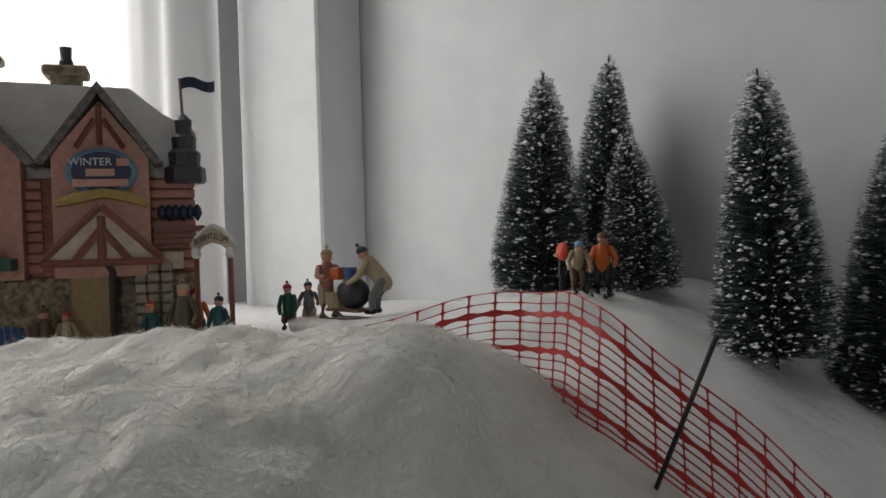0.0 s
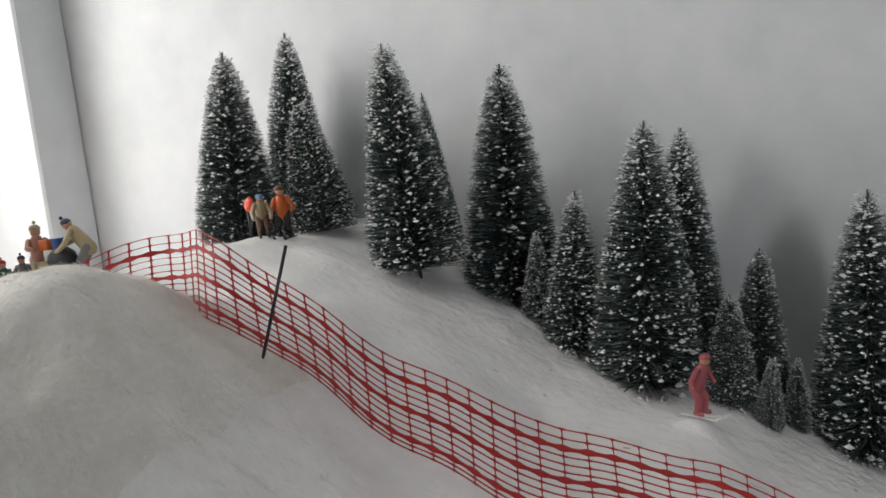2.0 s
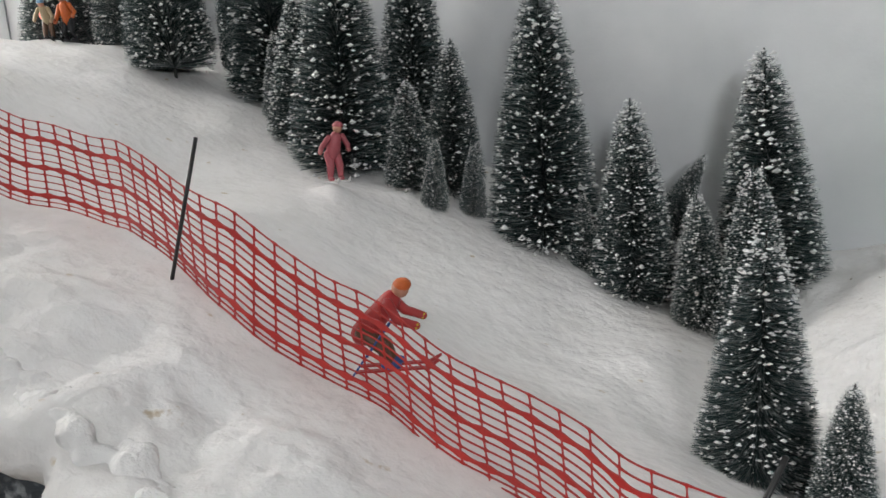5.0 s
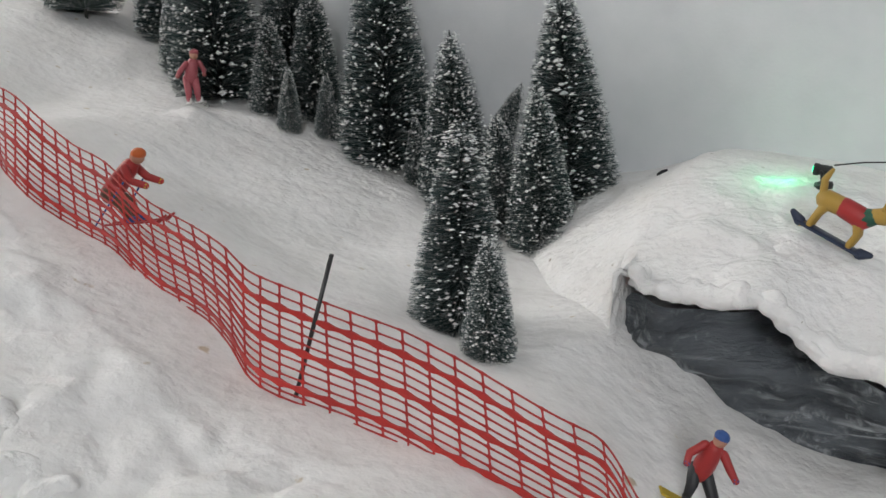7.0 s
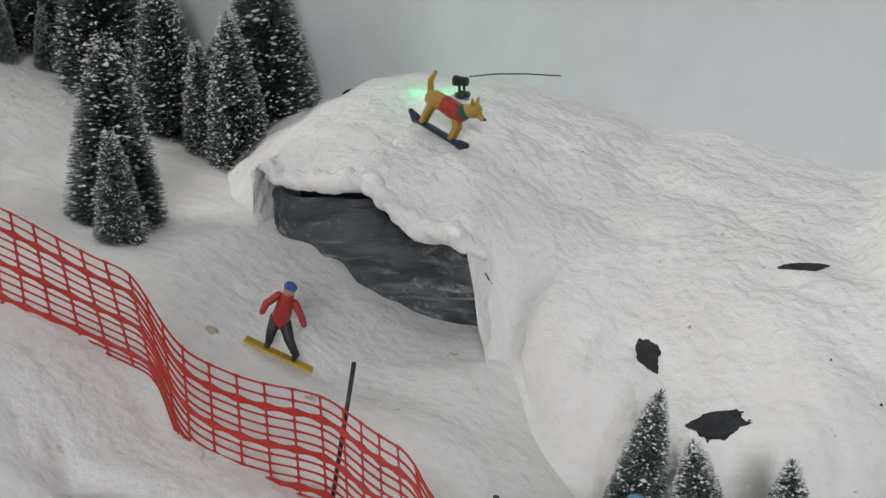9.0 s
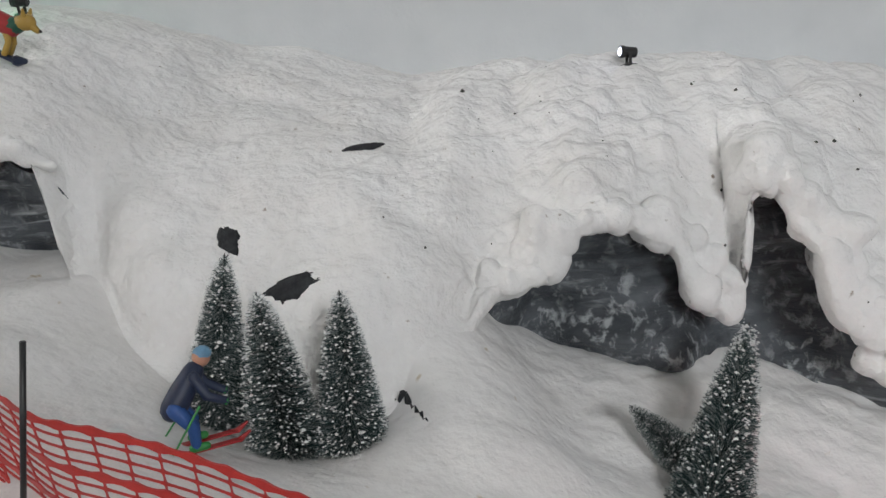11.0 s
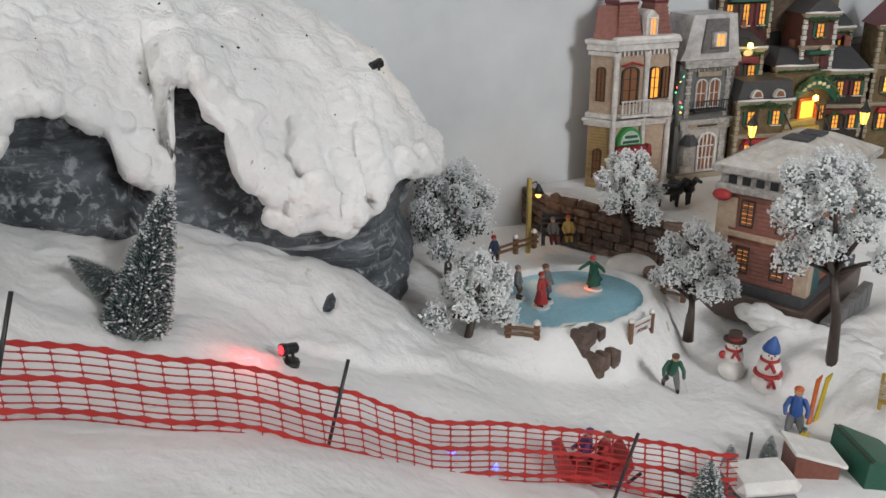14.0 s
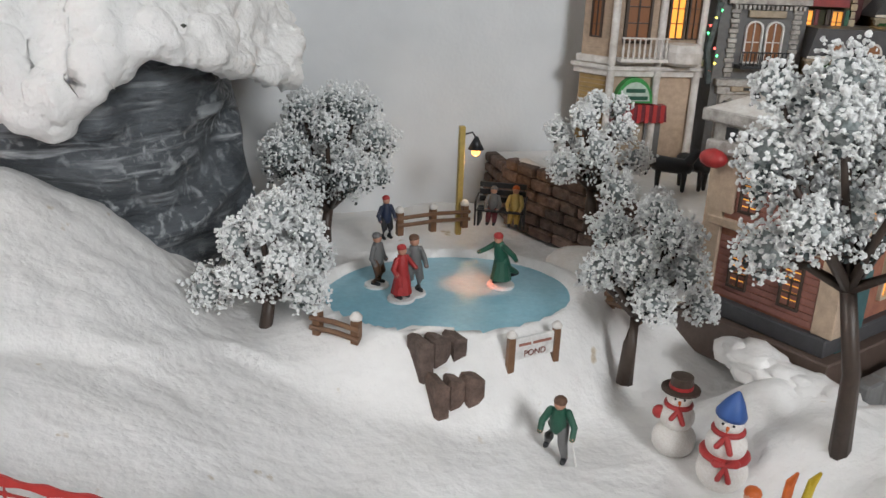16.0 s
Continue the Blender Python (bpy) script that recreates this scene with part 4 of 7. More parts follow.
def figurine(at, h, yaw, label, coat, legs, hat, feet=((-.09, 0, 0), (.09, 0, 0)), hands=((-.2, -.08, .45), (.2, -.08, .45)), hip=(0, 0, .47), neck=(0, 0, .80), brim=False, skirt=False, extra=None, boots="dark", lean=0.0, glove=None, tail=False, pad=0.0):
    """A small hand-painted figure in one mesh, h metres high, facing -y before the turn."""
    bm = bmesh.new()
    mats = [P[coat], P[legs], P["skin"], P[hat], P[boots], P[glove or "skin"], P["white"]]
    hip, neck = Vector(hip), Vector(neck)
    up = (neck - hip).normalized()
    for s, f in zip((-1, 1), feet):
        f = Vector(f)
        top = hip + Vector((s * .07, 0, 0))
        knee = (top + f) / 2 + Vector((0, -.07, .02))
        limb(bm, 1, [top, knee, f + Vector((0, 0, .06))], [.085, .07, .05])
        limb(bm, 4, [f + Vector((0, .03, .035)), f + Vector((0, -.09, .03))], [.045, .04])
    limb(bm, 0, [hip - up * .02, hip + up * .14, neck - up * .04], [.125, .125, .10], 10)
    if skirt:
        lathe(bm, [(.20, .10), (.17, .25), (.12, .48), (.1, .5)], 12)
        for f in bm.faces[-40:]:
            f.material_index = 0
    for s, q in zip((-1, 1), hands):
        sh = neck - up * .05 + Vector((s * .12, 0, 0))
        q = Vector(q)
        el = (sh + q) / 2 + Vector((s * .05, .04, -.04))
        limb(bm, 0, [sh, el, q], [.055, .05, .042])
        blob(bm, 5, q, .045, sub=1)
    head = neck + up * .11
    blob(bm, 2, head, .088, (0.95, 1, 1.08))
    blob(bm, 3, head + up * .045 + Vector((0, .012, 0)), .093, (1, 1, .8))
    if brim:
        lathe(bm, [(.02, 0), (.15, 0), (.15, .015), (.095, .02), (.09, .11), (.02, .115)], 12, (0, 0))
        bm.verts.ensure_lookup_table()
        for v in bm.verts[-72:]:
            v.co += head + up * .05
        bm.faces.ensure_lookup_table()
        for f in bm.faces[-62:]:
            f.material_index = 3
    elif tail:
        blob(bm, 3, head + up * .15, .035, sub=1)
    if extra:
        extra(bm)
    if pad:
        lathe(bm, [(pad * .9, -.07), (pad, -.04), (pad * .96, .0), (pad * .6, .012)], 16)
        bm.faces.ensure_lookup_table()
        for f in bm.faces[-50:]:
            f.material_index = 6
    m = Matrix.Translation(at) @ Matrix.Rotation(radians(yaw), 4, "Z") @ Matrix.Rotation(radians(lean), 4, "Y") @ Matrix.Diagonal((h, h, h, 1))
    return finish("figurine", bm, mats, m, label, "figurine")


def skis(idx, poles=True, gap=.1, tilt=0.0):
    def add(bm):
        for s in (-1, 1):
            slab(bm, idx, s * gap - .035, s * gap + .035, -.42, .30, -.02, .0)
            limb(bm, idx, [(s * gap, -.40, -.01), (s * gap, -.50, .05)], [.03, .015], 6)
        if poles:
            for s in (-1, 1):
                limb(bm, 4, [(s * .22, -.10, .48), (s * .30, .28, .02)], [.012, .01], 6)
    return add


def board(idx):
    def add(bm):
        slab(bm, idx, -.5, .5, -.11, .11, -.03, .0, bevel=0.012)
        blob(bm, idx, (-.5, 0, -.008), .11, (1, 1, .16), 1)
        blob(bm, idx, (.5, 0, -.008), .11, (1, 1, .16), 1)
    return add


def up_text(body, size, m, mat, parent, name="lettering"):
    """Raised lettering, upright in the local x-z plane."""
    c = bpy.data.curves.new(name, "FONT")
    c.body, c.size, c.extrude, c.align_x, c.align_y = body, size, size * 0.03, "CENTER", "CENTER"
    o = bpy.data.objects.new(name, c)
    scene.collection.objects.link(o)
    bpy.context.view_layer.update()
    me = bpy.data.meshes.new_from_object(o.evaluated_get(bpy.context.evaluated_depsgraph_get()))
    bpy.data.objects.remove(o)
    me.transform(m @ Matrix.Rotation(radians(90), 4, "X"))
    me.materials.clear()
    me.materials.append(mat)
    ob = new(name, me)
    ob.parent = parent
    return ob


# ---------------- people on the ski hill ----------------
figurine((-.342, .748, ground(-.342, .748)), .062, 20, "small skier figurine in an orange jacket and dark trousers", "orange", "dark", "brown", feet=((-.1, 0, 0), (.1, 0, 0)), hands=((-.2, -.18, .42), (.22, -.12, .5)), neck=(.02, -.10, .80), extra=skis(4))
figurine((-.359, .728, ground(-.359, .728)), .052, 40, "small skier figurine in a beige jumper bending forward", "beige", "brown", "lightblue", hip=(0, .08, .46), neck=(.0, -.18, .78), hands=((-.2, -.3, .45), (.2, -.3, .4)), extra=skis(4))
mk = base("marker_post", Matrix.Translation((-.386, .738, ground(-.386, .738))), "black post with a round orange-red marker", "marker")
part("post", a_tube([(0, 0, -.006), (.0004, 0, .034)], .0022, 8), P["dark"], mk, smooth=True)
bm = a_lathe([(.0001, -.002), (.0075, -.002), (.0085, 0), (.0075, .002), (.0001, .002)], 16)
bm.transform(Matrix.Translation((.003, 0, .042)) @ Matrix.Rotation(radians(78), 4, "X") @ Matrix.Diagonal((.85, 1.15, 1, 1)))
part("disc", bm, paint("marker_red", (.75, .07, .03)), mk, "orange-red disc", smooth=True)
figurine((.132, .712, ground(.132, .712) + .005), .058, 60, "pink skier figurine racing down the slope", "pink", "pink", "pink", hip=(0, .04, .45), neck=(.08, -.06, .78), hands=((-.25, -.1, .5), (.25, -.12, .5)), boots="pink", extra=skis(6, poles=False))
figurine((.394, .455, ground(.394, .455) + .005), .060, 118, "crouching skier figurine in a dark red jacket with an orange helmet", "red", "brown", "orange", feet=((-.1, -.02, 0), (.1, -.02, 0)), hip=(0, .20, .36), neck=(.0, -.12, .68), hands=((-.16, -.34, .42), (.16, -.36, .44)), glove="yellow", boots="blue", extra=skis(0))
figurine((.760, .562, ground(.760, .562) + .006), .050, 32, "snowboarder figurine in a red jacket on a yellow board", "red", "dark", "blue", feet=((-.2, 0, .02), (.2, 0, .02)), hip=(-.20, .08, .40), neck=(-.26, -.06, .78), hands=((-.46, -.12, .46), (.10, -.16, .56)), glove="blue", boots="dark", lean=34, extra=lambda bm: (slab(bm, 6, -.5, .5, -.11, .11, -.03, .0, bevel=.012)))
o = [q for q in scene.objects if q.name.startswith("figurine")][-1]
o.data.materials[6] = P["yellow"]
figurine((1.006, .503, ground(1.006, .503) + .003), .054, 115, "skier figurine in a blue suit with green gloves and boots", "navy", "blue", "lightblue", feet=((-.12, 0, 0), (.12, 0, 0)), hip=(0, .12, .44), neck=(.1, -.14, .74), hands=((-.1, -.34, .42), (.2, -.36, .40)), glove="lime", boots="lime", extra=skis(6))
[q for q in scene.objects if q.name.startswith("figurine")][-1].data.materials[6] = P["red"]

# toy dog on a snowboard
bm = bmesh.new()
slab(bm, 1, -.5, .5, -.11, .11, 0, .05, bevel=.015)
limb(bm, 1, [(-.48, 0, .03), (-.62, 0, .10)], [.09, .05])
limb(bm, 1, [(.48, 0, .03), (.60, 0, .08)], [.09, .05])
for x in (-.32, .30):
    for s in (-1, 1):
        limb(bm, 0, [(x, s * .07, .08), (x + .02, s * .06, .26), (x * .8, s * .05, .44)], [.05, .055, .08])
limb(bm, 0, [(-.30, 0, .50), (.0, 0, .52)], [.15, .14], 10)
limb(bm, 2, [(-.05, 0, .52), (.26, 0, .50)], [.15, .16], 10)
limb(bm, 3, [(.28, 0, .52), (.36, 0, .58)], [.15, .13], 10)
limb(bm, 0, [(.36, 0, .60), (.50, 0, .68)], [.11, .13], 10)
limb(bm, 0, [(.56, 0, .66), (.68, 0, .62)], [.07, .05])
blob(bm, 4, (.735, 0, .63), .03, sub=1)
for s in (-1, 1):
    limb(bm, 0, [(.46, s * .08, .78), (.44, s * .1, .86)], [.04, .02], 6)
limb(bm, 0, [(-.38, 0, .55), (-.46, 0, .75), (-.43, 0, .92)], [.06, .055, .03])
finish("dog_figurine", bm, [P["gold"], P["navy"], P["red"], P["green"], P["dark"]], Matrix.Translation((.785, .762, .4425)) @ Matrix.Rotation(radians(-4), 4, "Z") @ Matrix.Rotation(radians(30), 4, "Y") @ Matrix.Diagonal((.049, .049, .049, 1)), "orange toy dog figurine in a red coat riding a blue snowboard", "figurine")


# ---------------- little spotlights ----------------
def spotlight(at, yaw, colour, watts, label, lift=0.0):
    t = base("spotlight", Matrix.Translation(at) @ Matrix.Rotation(radians(yaw), 4, "Z") @ Matrix.Diagonal((.78, .78, .78, 1)), label, "spotlight", "spotlights in the snow")
    part("foot", a_lathe([(.009, -.004), (.010, 0), (.009, .003), (.004, .004)], 14), POLE_MAT, t, smooth=True)
    part("bracket", box(box(a_box(-.0015, .0015, -.007, -.0055, .003, .016), -.0015, .0015, .0055, .007, .003, .016), -.002, .002, -.006, .006, .003, .005), POLE_MAT, t)
    bm = a_lathe([(.0045, -.009), (.0055, -.008), (.0058, .004), (.0066, .005), (.0066, .009), (.0056, .009)], 14)
    bm.transform(Matrix.Translation((0, 0, .016)) @ Matrix.Rotation(radians(-80), 4, "Y"))
    part("lamp_housing", bm, POLE_MAT, t, smooth=False)
    bm = a_lathe([(.0054, .0085), (.003, .0105), (.0005, .0112)], 12)
    bm.transform(Matrix.Translation((0, 0, .016)) @ Matrix.Rotation(radians(-80), 4, "Y"))
    part("lens", bm, glow("lens_glow", colour, 6.0), t, "glowing lens")
    d = Matrix.Rotation(radians(yaw), 4, "Z") @ Vector((-.030, 0, .022))
    point_lamp("spotlight_beam", Vector(at) + d, watts, colour, .007)
    return t


spotlight((.757, .868, .468), 0, (0.02, 1.0, 0.35), .030, "small black spotlight glowing green on the snow ledge")
spotlight((1.279, .850, .366), 10, (0.75, 0.8, 1.0), .003, "small black spotlight glowing white on the snow ledge")
spotlight((1.555, .776, .264), 200, (1.0, 0.55, 0.15), .010, "small black spotlight glowing orange on the snow ledge")
spotlight((1.379, .530, ground(1.379, .530)), 15, (1.0, 0.02, 0.03), .030, "small black spotlight glowing red beside the net")
tagged(part("cable", a_tube([(.765, .87, .484), (.785, .885, .484), (.81, .905, .481), (.835, .925, .476)], .0007, 6), POLE_MAT, None), "thin grey cable running from the spotlight into the snow", "cable")

# the orange spotlight's beam falls on the pond
beam = bpy.data.lights.new("orange_beam", "SPOT")
beam.energy, beam.color, beam.spot_size, beam.spot_blend, beam.shadow_soft_size = 9.0, (1.0, .16, .03), radians(9), .8, .004
new("orange_beam", beam).matrix_world = look((1.572, .772, .268), (1.765, .705, .01))

# tiny blue lights lying in the snow by the net
for x, y in ((1.470, .432), (1.497, .415), (1.588, .358)):
    ob = part("fairy_light", a_lathe([(.0004, -.002), (.0022, 0), (.0016, .0025), (.0003, .004)], 8), glow("blue_fairy_glow", (.08, .12, 1.0), 5.0), None, smooth=True)
    ob.matrix_world = Matrix.Translation((x, y, ground(x, y) + .001))
    tagged(ob, "tiny glowing blue light in the snow", "light", "blue lights by the net")

# ---------------- ski lodge by the window ----------------
lodge = base("ski_lodge", pose(-.734, .428, .785, 0, 0, 59), "miniature timbered ski lodge with snowy roofs and stone base", "building")
LODGE_ROSE, LODGE_BRICK, LODGE_CREAM = paint("lodge_rose", (.64, .33, .25)), paint("lodge_brick", (.56, .25, .17)), paint("lodge_cream", (.76, .64, .48))
part("stone_base", a_box(-.19, .09, .0, .13, -.06, .045, bevel=.003), material("lodge_stone", (.60, .50, .34), .8, second=(.10, .08, .06), size=.008, bump=1.0, bump_size=.007), lodge, "rough yellowish stone base")
part("wall", a_box(-.19, .09, .004, .13, .045, .145, bevel=.002), material("lodge_siding", (.48, .20, .135), .6, second=(.20, .08, .05), size=.01, bump=.4, bump_size=.003), lodge, "reddish brown timber wall")
bm = bmesh.new()
for k in range(9):
    z = .05 + k * .0105
    box(bm, .045, .0915, -.001, .004, z, z + .0085, bevel=.0008)
    box(bm, -.19, -.055, -.001, .004, z, z + .0085, bevel=.0008)
tagged(part("siding", bm, LODGE_BRICK, lodge), kind="stuff")
# big snowy roof
part("roof", a_prism([(-.20, .14), (.098, .14), (.094, .195), (.062, .212), (.03, .238), (-.20, .245)], .01, .15), SNOWCAP, lodge, "thick white snow on the roof")
for x0, x1, zt, zb, yf in ((-.050, .055, .224, .165, -.030), (-.185, -.062, .224, .165, -.022)):
    xm = (x0 + x1) / 2
    gable = part("gable", a_prism([(x0 + .008, .045), (x1 - .008, .045), (x1 - .008, zb), (xm, zt - .006), (x0 + .008, zb)], yf, .06), LODGE_ROSE, lodge, "brown half-timbered gable")
    for s, xe in ((-1, x0), (1, x1)):
        q = part("gable_roof", a_prism([(xm, zt), (xm, zt + .012), (xe - s * -.006, zb - .008), (xe - s * -.006 - s * .008, zb - .010)], yf - .012, .07), material("gable_shingle", (.30, .27, .25), .8, second=(.08, .07, .07), size=.006, bump=.8, bump_size=.005), gable, "grey shingled gable roof with snow")
    for a, b in (((xm, .175), (xm, .215)), ((xm - .022, .172), (xm - .004, .20)), ((xm + .022, .172), (xm + .004, .20))):
        part("timber", a_tube([(a[0], yf - .001, a[1]), (b[0], yf - .001, b[1])], .003, 6), P["brick"], gable)
# porch under the front gable
part("porch_gable", a_prism([(-.045, .06), (.05, .06), (.052, .066), (.0025, .112), (-.047, .066)], -.045, -.02), LODGE_CREAM, lodge, "cream plastered porch gable")
for a, b in (((-.052, .062), (.002, .114)), ((.057, .062), (.003, .114)), ((-.022, .062), (.002, .092)), ((.027, .062), (.003, .092)), ((.0025, .06), (.0025, .105)), ((-.052, .060), (.057, .060))):
    part("porch_beam", a_tube([(a[0], -.048, a[1]), (b[0], -.048, b[1])], .0042, 6), P["brick"], lodge)
part("door", a_prism([(-.028, -.035), (.006, -.035), (.006, .05), (-.002, .060), (-.02, .060), (-.028, .05)], -.026, -.015), P["ochre"], lodge, "worn wooden front door")
part("door_arch", a_tube([(.010, -.03, -.035), (.010, -.03, .05), (.002, -.03, .064), (-.016, -.03, .066)], .004, 6), P["darkwood"], lodge)
for z in np.arange(-.0355, .05, .0105):
    for x in (.030, .042, .055):
        part("stone", a_box(x, x + .0115, -.030 - .003 * math.sin(x * 900 + z * 700), -.012, float(z), float(z) + .0095, bevel=.0015), P["sand"], lodge)
# oval sign
sgn = part("sign_board", a_lathe([(.0400, 0), (.0405, .003), (.036, .006), (.002, .0065)], 28), P["lightblue"], lodge, "oval sign with a light blue frame")
sgn.data.transform(Matrix.Translation((.004, -.034, .148)) @ Matrix.Rotation(radians(90), 4, "X") @ Matrix.Diagonal((.82, .58, 1, 1)))
pl = a_lathe([(.033, 0), (.033, .003), (.002, .0035)], 28)
pl.transform(Matrix.Translation((.004, -.040, .148)) @ Matrix.Rotation(radians(90), 4, "X") @ Matrix.Diagonal((.82, .58, 1, 1)))
part("sign_panel", pl, P["navy"], sgn, "dark panel with pale lettering")
up_text("WINTER", .0105, Matrix.Translation((-.006, -.0445, .157)), P["white"], sgn)
for x0, x1, z in ((.018, .030, .157), (-.010, .016, .147), (-.022, .028, .137)):
    part("lettering_bar", a_box(x0, x1, -.0450, -.0435, z - .0035, z + .0035), LODGE_ROSE, sgn)
part("garland", a_tube([(-.038, -.038, .118), (-.02, -.040, .123), (.004, -.040, .128), (.03, -.040, .123), (.046, -.038, .116)], [.004, .006, .005, .006, .004], 7), P["gold2"], lodge, "golden garland under the sign")
for k in range(6):
    part("garland_ball", a_lathe([(.001, .101 - .002 * (k % 2)), (.005, .106), (.004, .112), (.001, .116)], 8, (.058 + k * .007, -.012)), P["navy"], lodge, smooth=True)
part("balcony_rail", box(a_box(.05, .100, -.020, -.014, .088, .094), .05, .100, -.022, .01, .076, .081), P["brick"], lodge)
part("shutter_sign", a_box(.055, .078, -.012, -.006, .050, .068, bevel=.001), LODGE_CREAM, lodge, "small pale plaque")
# turret with flag at the corner
tur = part("turret_roof", a_lathe([(.020, .138), (.022, .142), (.021, .154), (.016, .157), (.017, .170), (.012, .174), (.013, .186), (.008, .190), (.009, .204), (.003, .210)], 9, (.082, .0)), P["slate"], lodge, "dark stepped turret roof")
part("flag_pole", a_tube([(.082, 0, .20), (.080, 0, .248)], .0016, 6), P["brick"], lodge)
fx = np.linspace(0, 1, 14)
v = np.array([[.081 + .034 * a, -.004 + .003 * math.sin(a * 7) + d, .236 + b + .003 * math.sin(a * 6)] for d in (0, .0012) for b in (0, .011) for a in fx])
n = 14
f = [(d * 28 + i, d * 28 + i + 1, d * 28 + n + i + 1, d * 28 + n + i) for d in (0, 1) for i in range(n - 1)]
raw("flag", v, f, P["navy"], lodge, label="waving dark blue flag")
for cx, h in ((-.034, .288), (-.118, .300)):
    c = part("chimney", box(a_box(cx - .015, cx + .015, .045, .075, .20, h - .030, bevel=.002), cx - .022, cx + .022, .038, .082, h - .032, h - .022, bevel=.002), material("chimney_stone", (.42, .36, .25), .8, second=(.16, .12, .08), size=.007, bump=1, bump_size=.006), lodge, "pale stone chimney")
    part("chimney_pot", a_lathe([(.006, h - .022), (.0075, h - .016), (.0055, h - .012), (.0065, h), (.003, h)], 10, (cx, .06)), P["dark"], c)
part("banner", a_tube([(-.13, -.01, .245), (-.11, -.014, .249), (-.09, -.012, .243)], [.002, .008, .003], 6), P["navy"], lodge, "dark blue flag by the chimney")
part("awning", a_prism([(-.19, .055), (-.075, .055), (-.075, .066), (-.19, .072)], -.06, -.01), P["green"], lodge, "green awning with snow")
part("plaque", a_box(-.15, -.085, -.062, -.058, .060, .078, bevel=.001), P["gold2"], lodge)

# boulders with snow along the lodge's foot
br = np.random.RandomState(31)
for k, (x, w) in enumerate(((-.135, .020), (-.098, .015), (-.062, .018), (-.035, .013), (.020, .016), (.050, .020), (.078, .014), (.096, .017))):
    q = Matrix.Translation((-.734, .428, 0)) @ Matrix.Rotation(radians(59), 4, "Z") @ Vector((x, -.046 - .008 * (k % 2), 0))
    m = np.array([1.3, .9, .95]) * w * .62
    v = KNOB_V * m
    v = v + KNOB_V * (.35 * w * vnoise(v[:, 0] + k, v[:, 1], v[:, 2], w * .5, 40 + k))[:, None]
    rock = raw("boulder", v, KNOB_F, P["grey"], None, smooth=True)
    rock.matrix_world = Matrix.Translation((q.x, q.y, ground(q.x, q.y) + w * .30)) @ Matrix.Rotation(radians(59 + 20 * br.randn()), 4, "Z")
    tagged(rock, "small grey boulder before the ski lodge", "rock", "boulders before the ski lodge")

# figures before the lodge and the arch
R56 = Matrix.Rotation(radians(59), 4, "Z")


def by_lodge(x, y):
    q = Matrix.Translation((-.734, .428, 0)) @ R56 @ Vector((x, y, 0))
    return (q.x, q.y, ground(q.x, q.y))


for x, y, h, yaw, coat, legs, hat, label in (
        (-.105, -.06, .045, 60, "red", "dark", "brown", "small seated figurine in a red coat before the lodge"),
        (-.05, -.055, .052, 90, "brown", "olive", "brown", "small figurine in a brown coat before the lodge"),
        (-.03, -.06, .046, 40, "beige", "brown", "red", "small figurine in a beige coat before the lodge"),
        (.045, -.07, .050, 100, "teal", "teal", "orange", "small figurine in a teal coat before the lodge"),
        (.075, -.075, .066, 30, "olive", "brown", "beige", "standing figurine in an olive coat beside the lodge"),
        (.088, -.03, .060, 60, "orange", "brown", "red", "small figurine in an orange coat behind the arch"),
        (.108, -.075, .052, 20, "teal", "dark", "navy", "small figurine in a dark teal coat under the arch")):
    figurine(by_lodge(x, y), h, yaw, label, coat, legs, hat, tail=True)


def deck_chair(at, yaw, mat, label):
    t = base("deck_chair", Matrix.Translation(at) @ Matrix.Rotation(radians(yaw), 4, "Z"), label, "chair", "deck chairs by the lodge")
    for k in range(5):
        b = a_box(-.014 + k * .006, -.0095 + k * .006, 0, .002, .010, .042 - .0015 * abs(k - 2), bevel=.0005)
        b.transform(Matrix.Rotation(radians(-20), 4, "X"))
        part("back_slat", b, mat, t)
    part("seat", a_box(-.015, .015, -.024, .002, .011, .014, bevel=.0005), mat, t)
    for s in (-1, 1):
        part("armrest", a_box(s * .017 - .003, s * .017 + .003, -.026, .004, .022, .0245), mat, t)
        part("leg", a_box(s * .017 - .0015, s * .017 + .0015, -.025, -.022, .0, .022), mat, t)
        part("leg", a_box(s * .017 - .0015, s * .017 + .0015, .0, .003, .0, .022), mat, t)


deck_chair(by_lodge(-.075, -.075), 80, P["blue"], "blue slatted deck chair in the snow")
deck_chair(by_lodge(-.115, -.085), 40, P["orange"], "orange slatted deck chair in the snow")
deck_chair(by_lodge(-.150, -.085), 60, P["orange"], "orange slatted deck chair in the snow")

arch = base("sign_arch", pose(-.641, .496, ground(-.641, .496) + .010, 0, 0, 40) @ Matrix.Diagonal((.66, .8, 1, 1)), "wooden arch with a snowy sign reading bunny slope", "sign")
for s in (-1, 1):
    part("post", a_tube([(s * .026, 0, -.02), (s * .026, 0, .082)], .0042, 8), P["brick"], arch, smooth=True)
    part("post_cap", a_lathe([(.005, .080), (.008, .083), (.006, .090), (.001, .093)], 8, (s * .026, 0)), SNOWCAP, arch)
pts = [(-.033, .082), (-.026, .086), (-.013, .093), (0, .0955), (.013, .093), (.026, .086), (.033, .082)]
part("sign_board", a_prism([*pts, *[(x, z + .016 - .004 * abs(x) / .033) for x, z in pts[::-1]]], -.004, .003), P["cream"], arch, "curved pale sign board")
part("snow_cap", a_tube([(x * 1.04, 0, z + .0155 - .004 * abs(x) / .033) for x, z in pts], [.002, .004, .004, .004, .004, .004, .002], 7), SNOWCAP, arch, smooth=True)
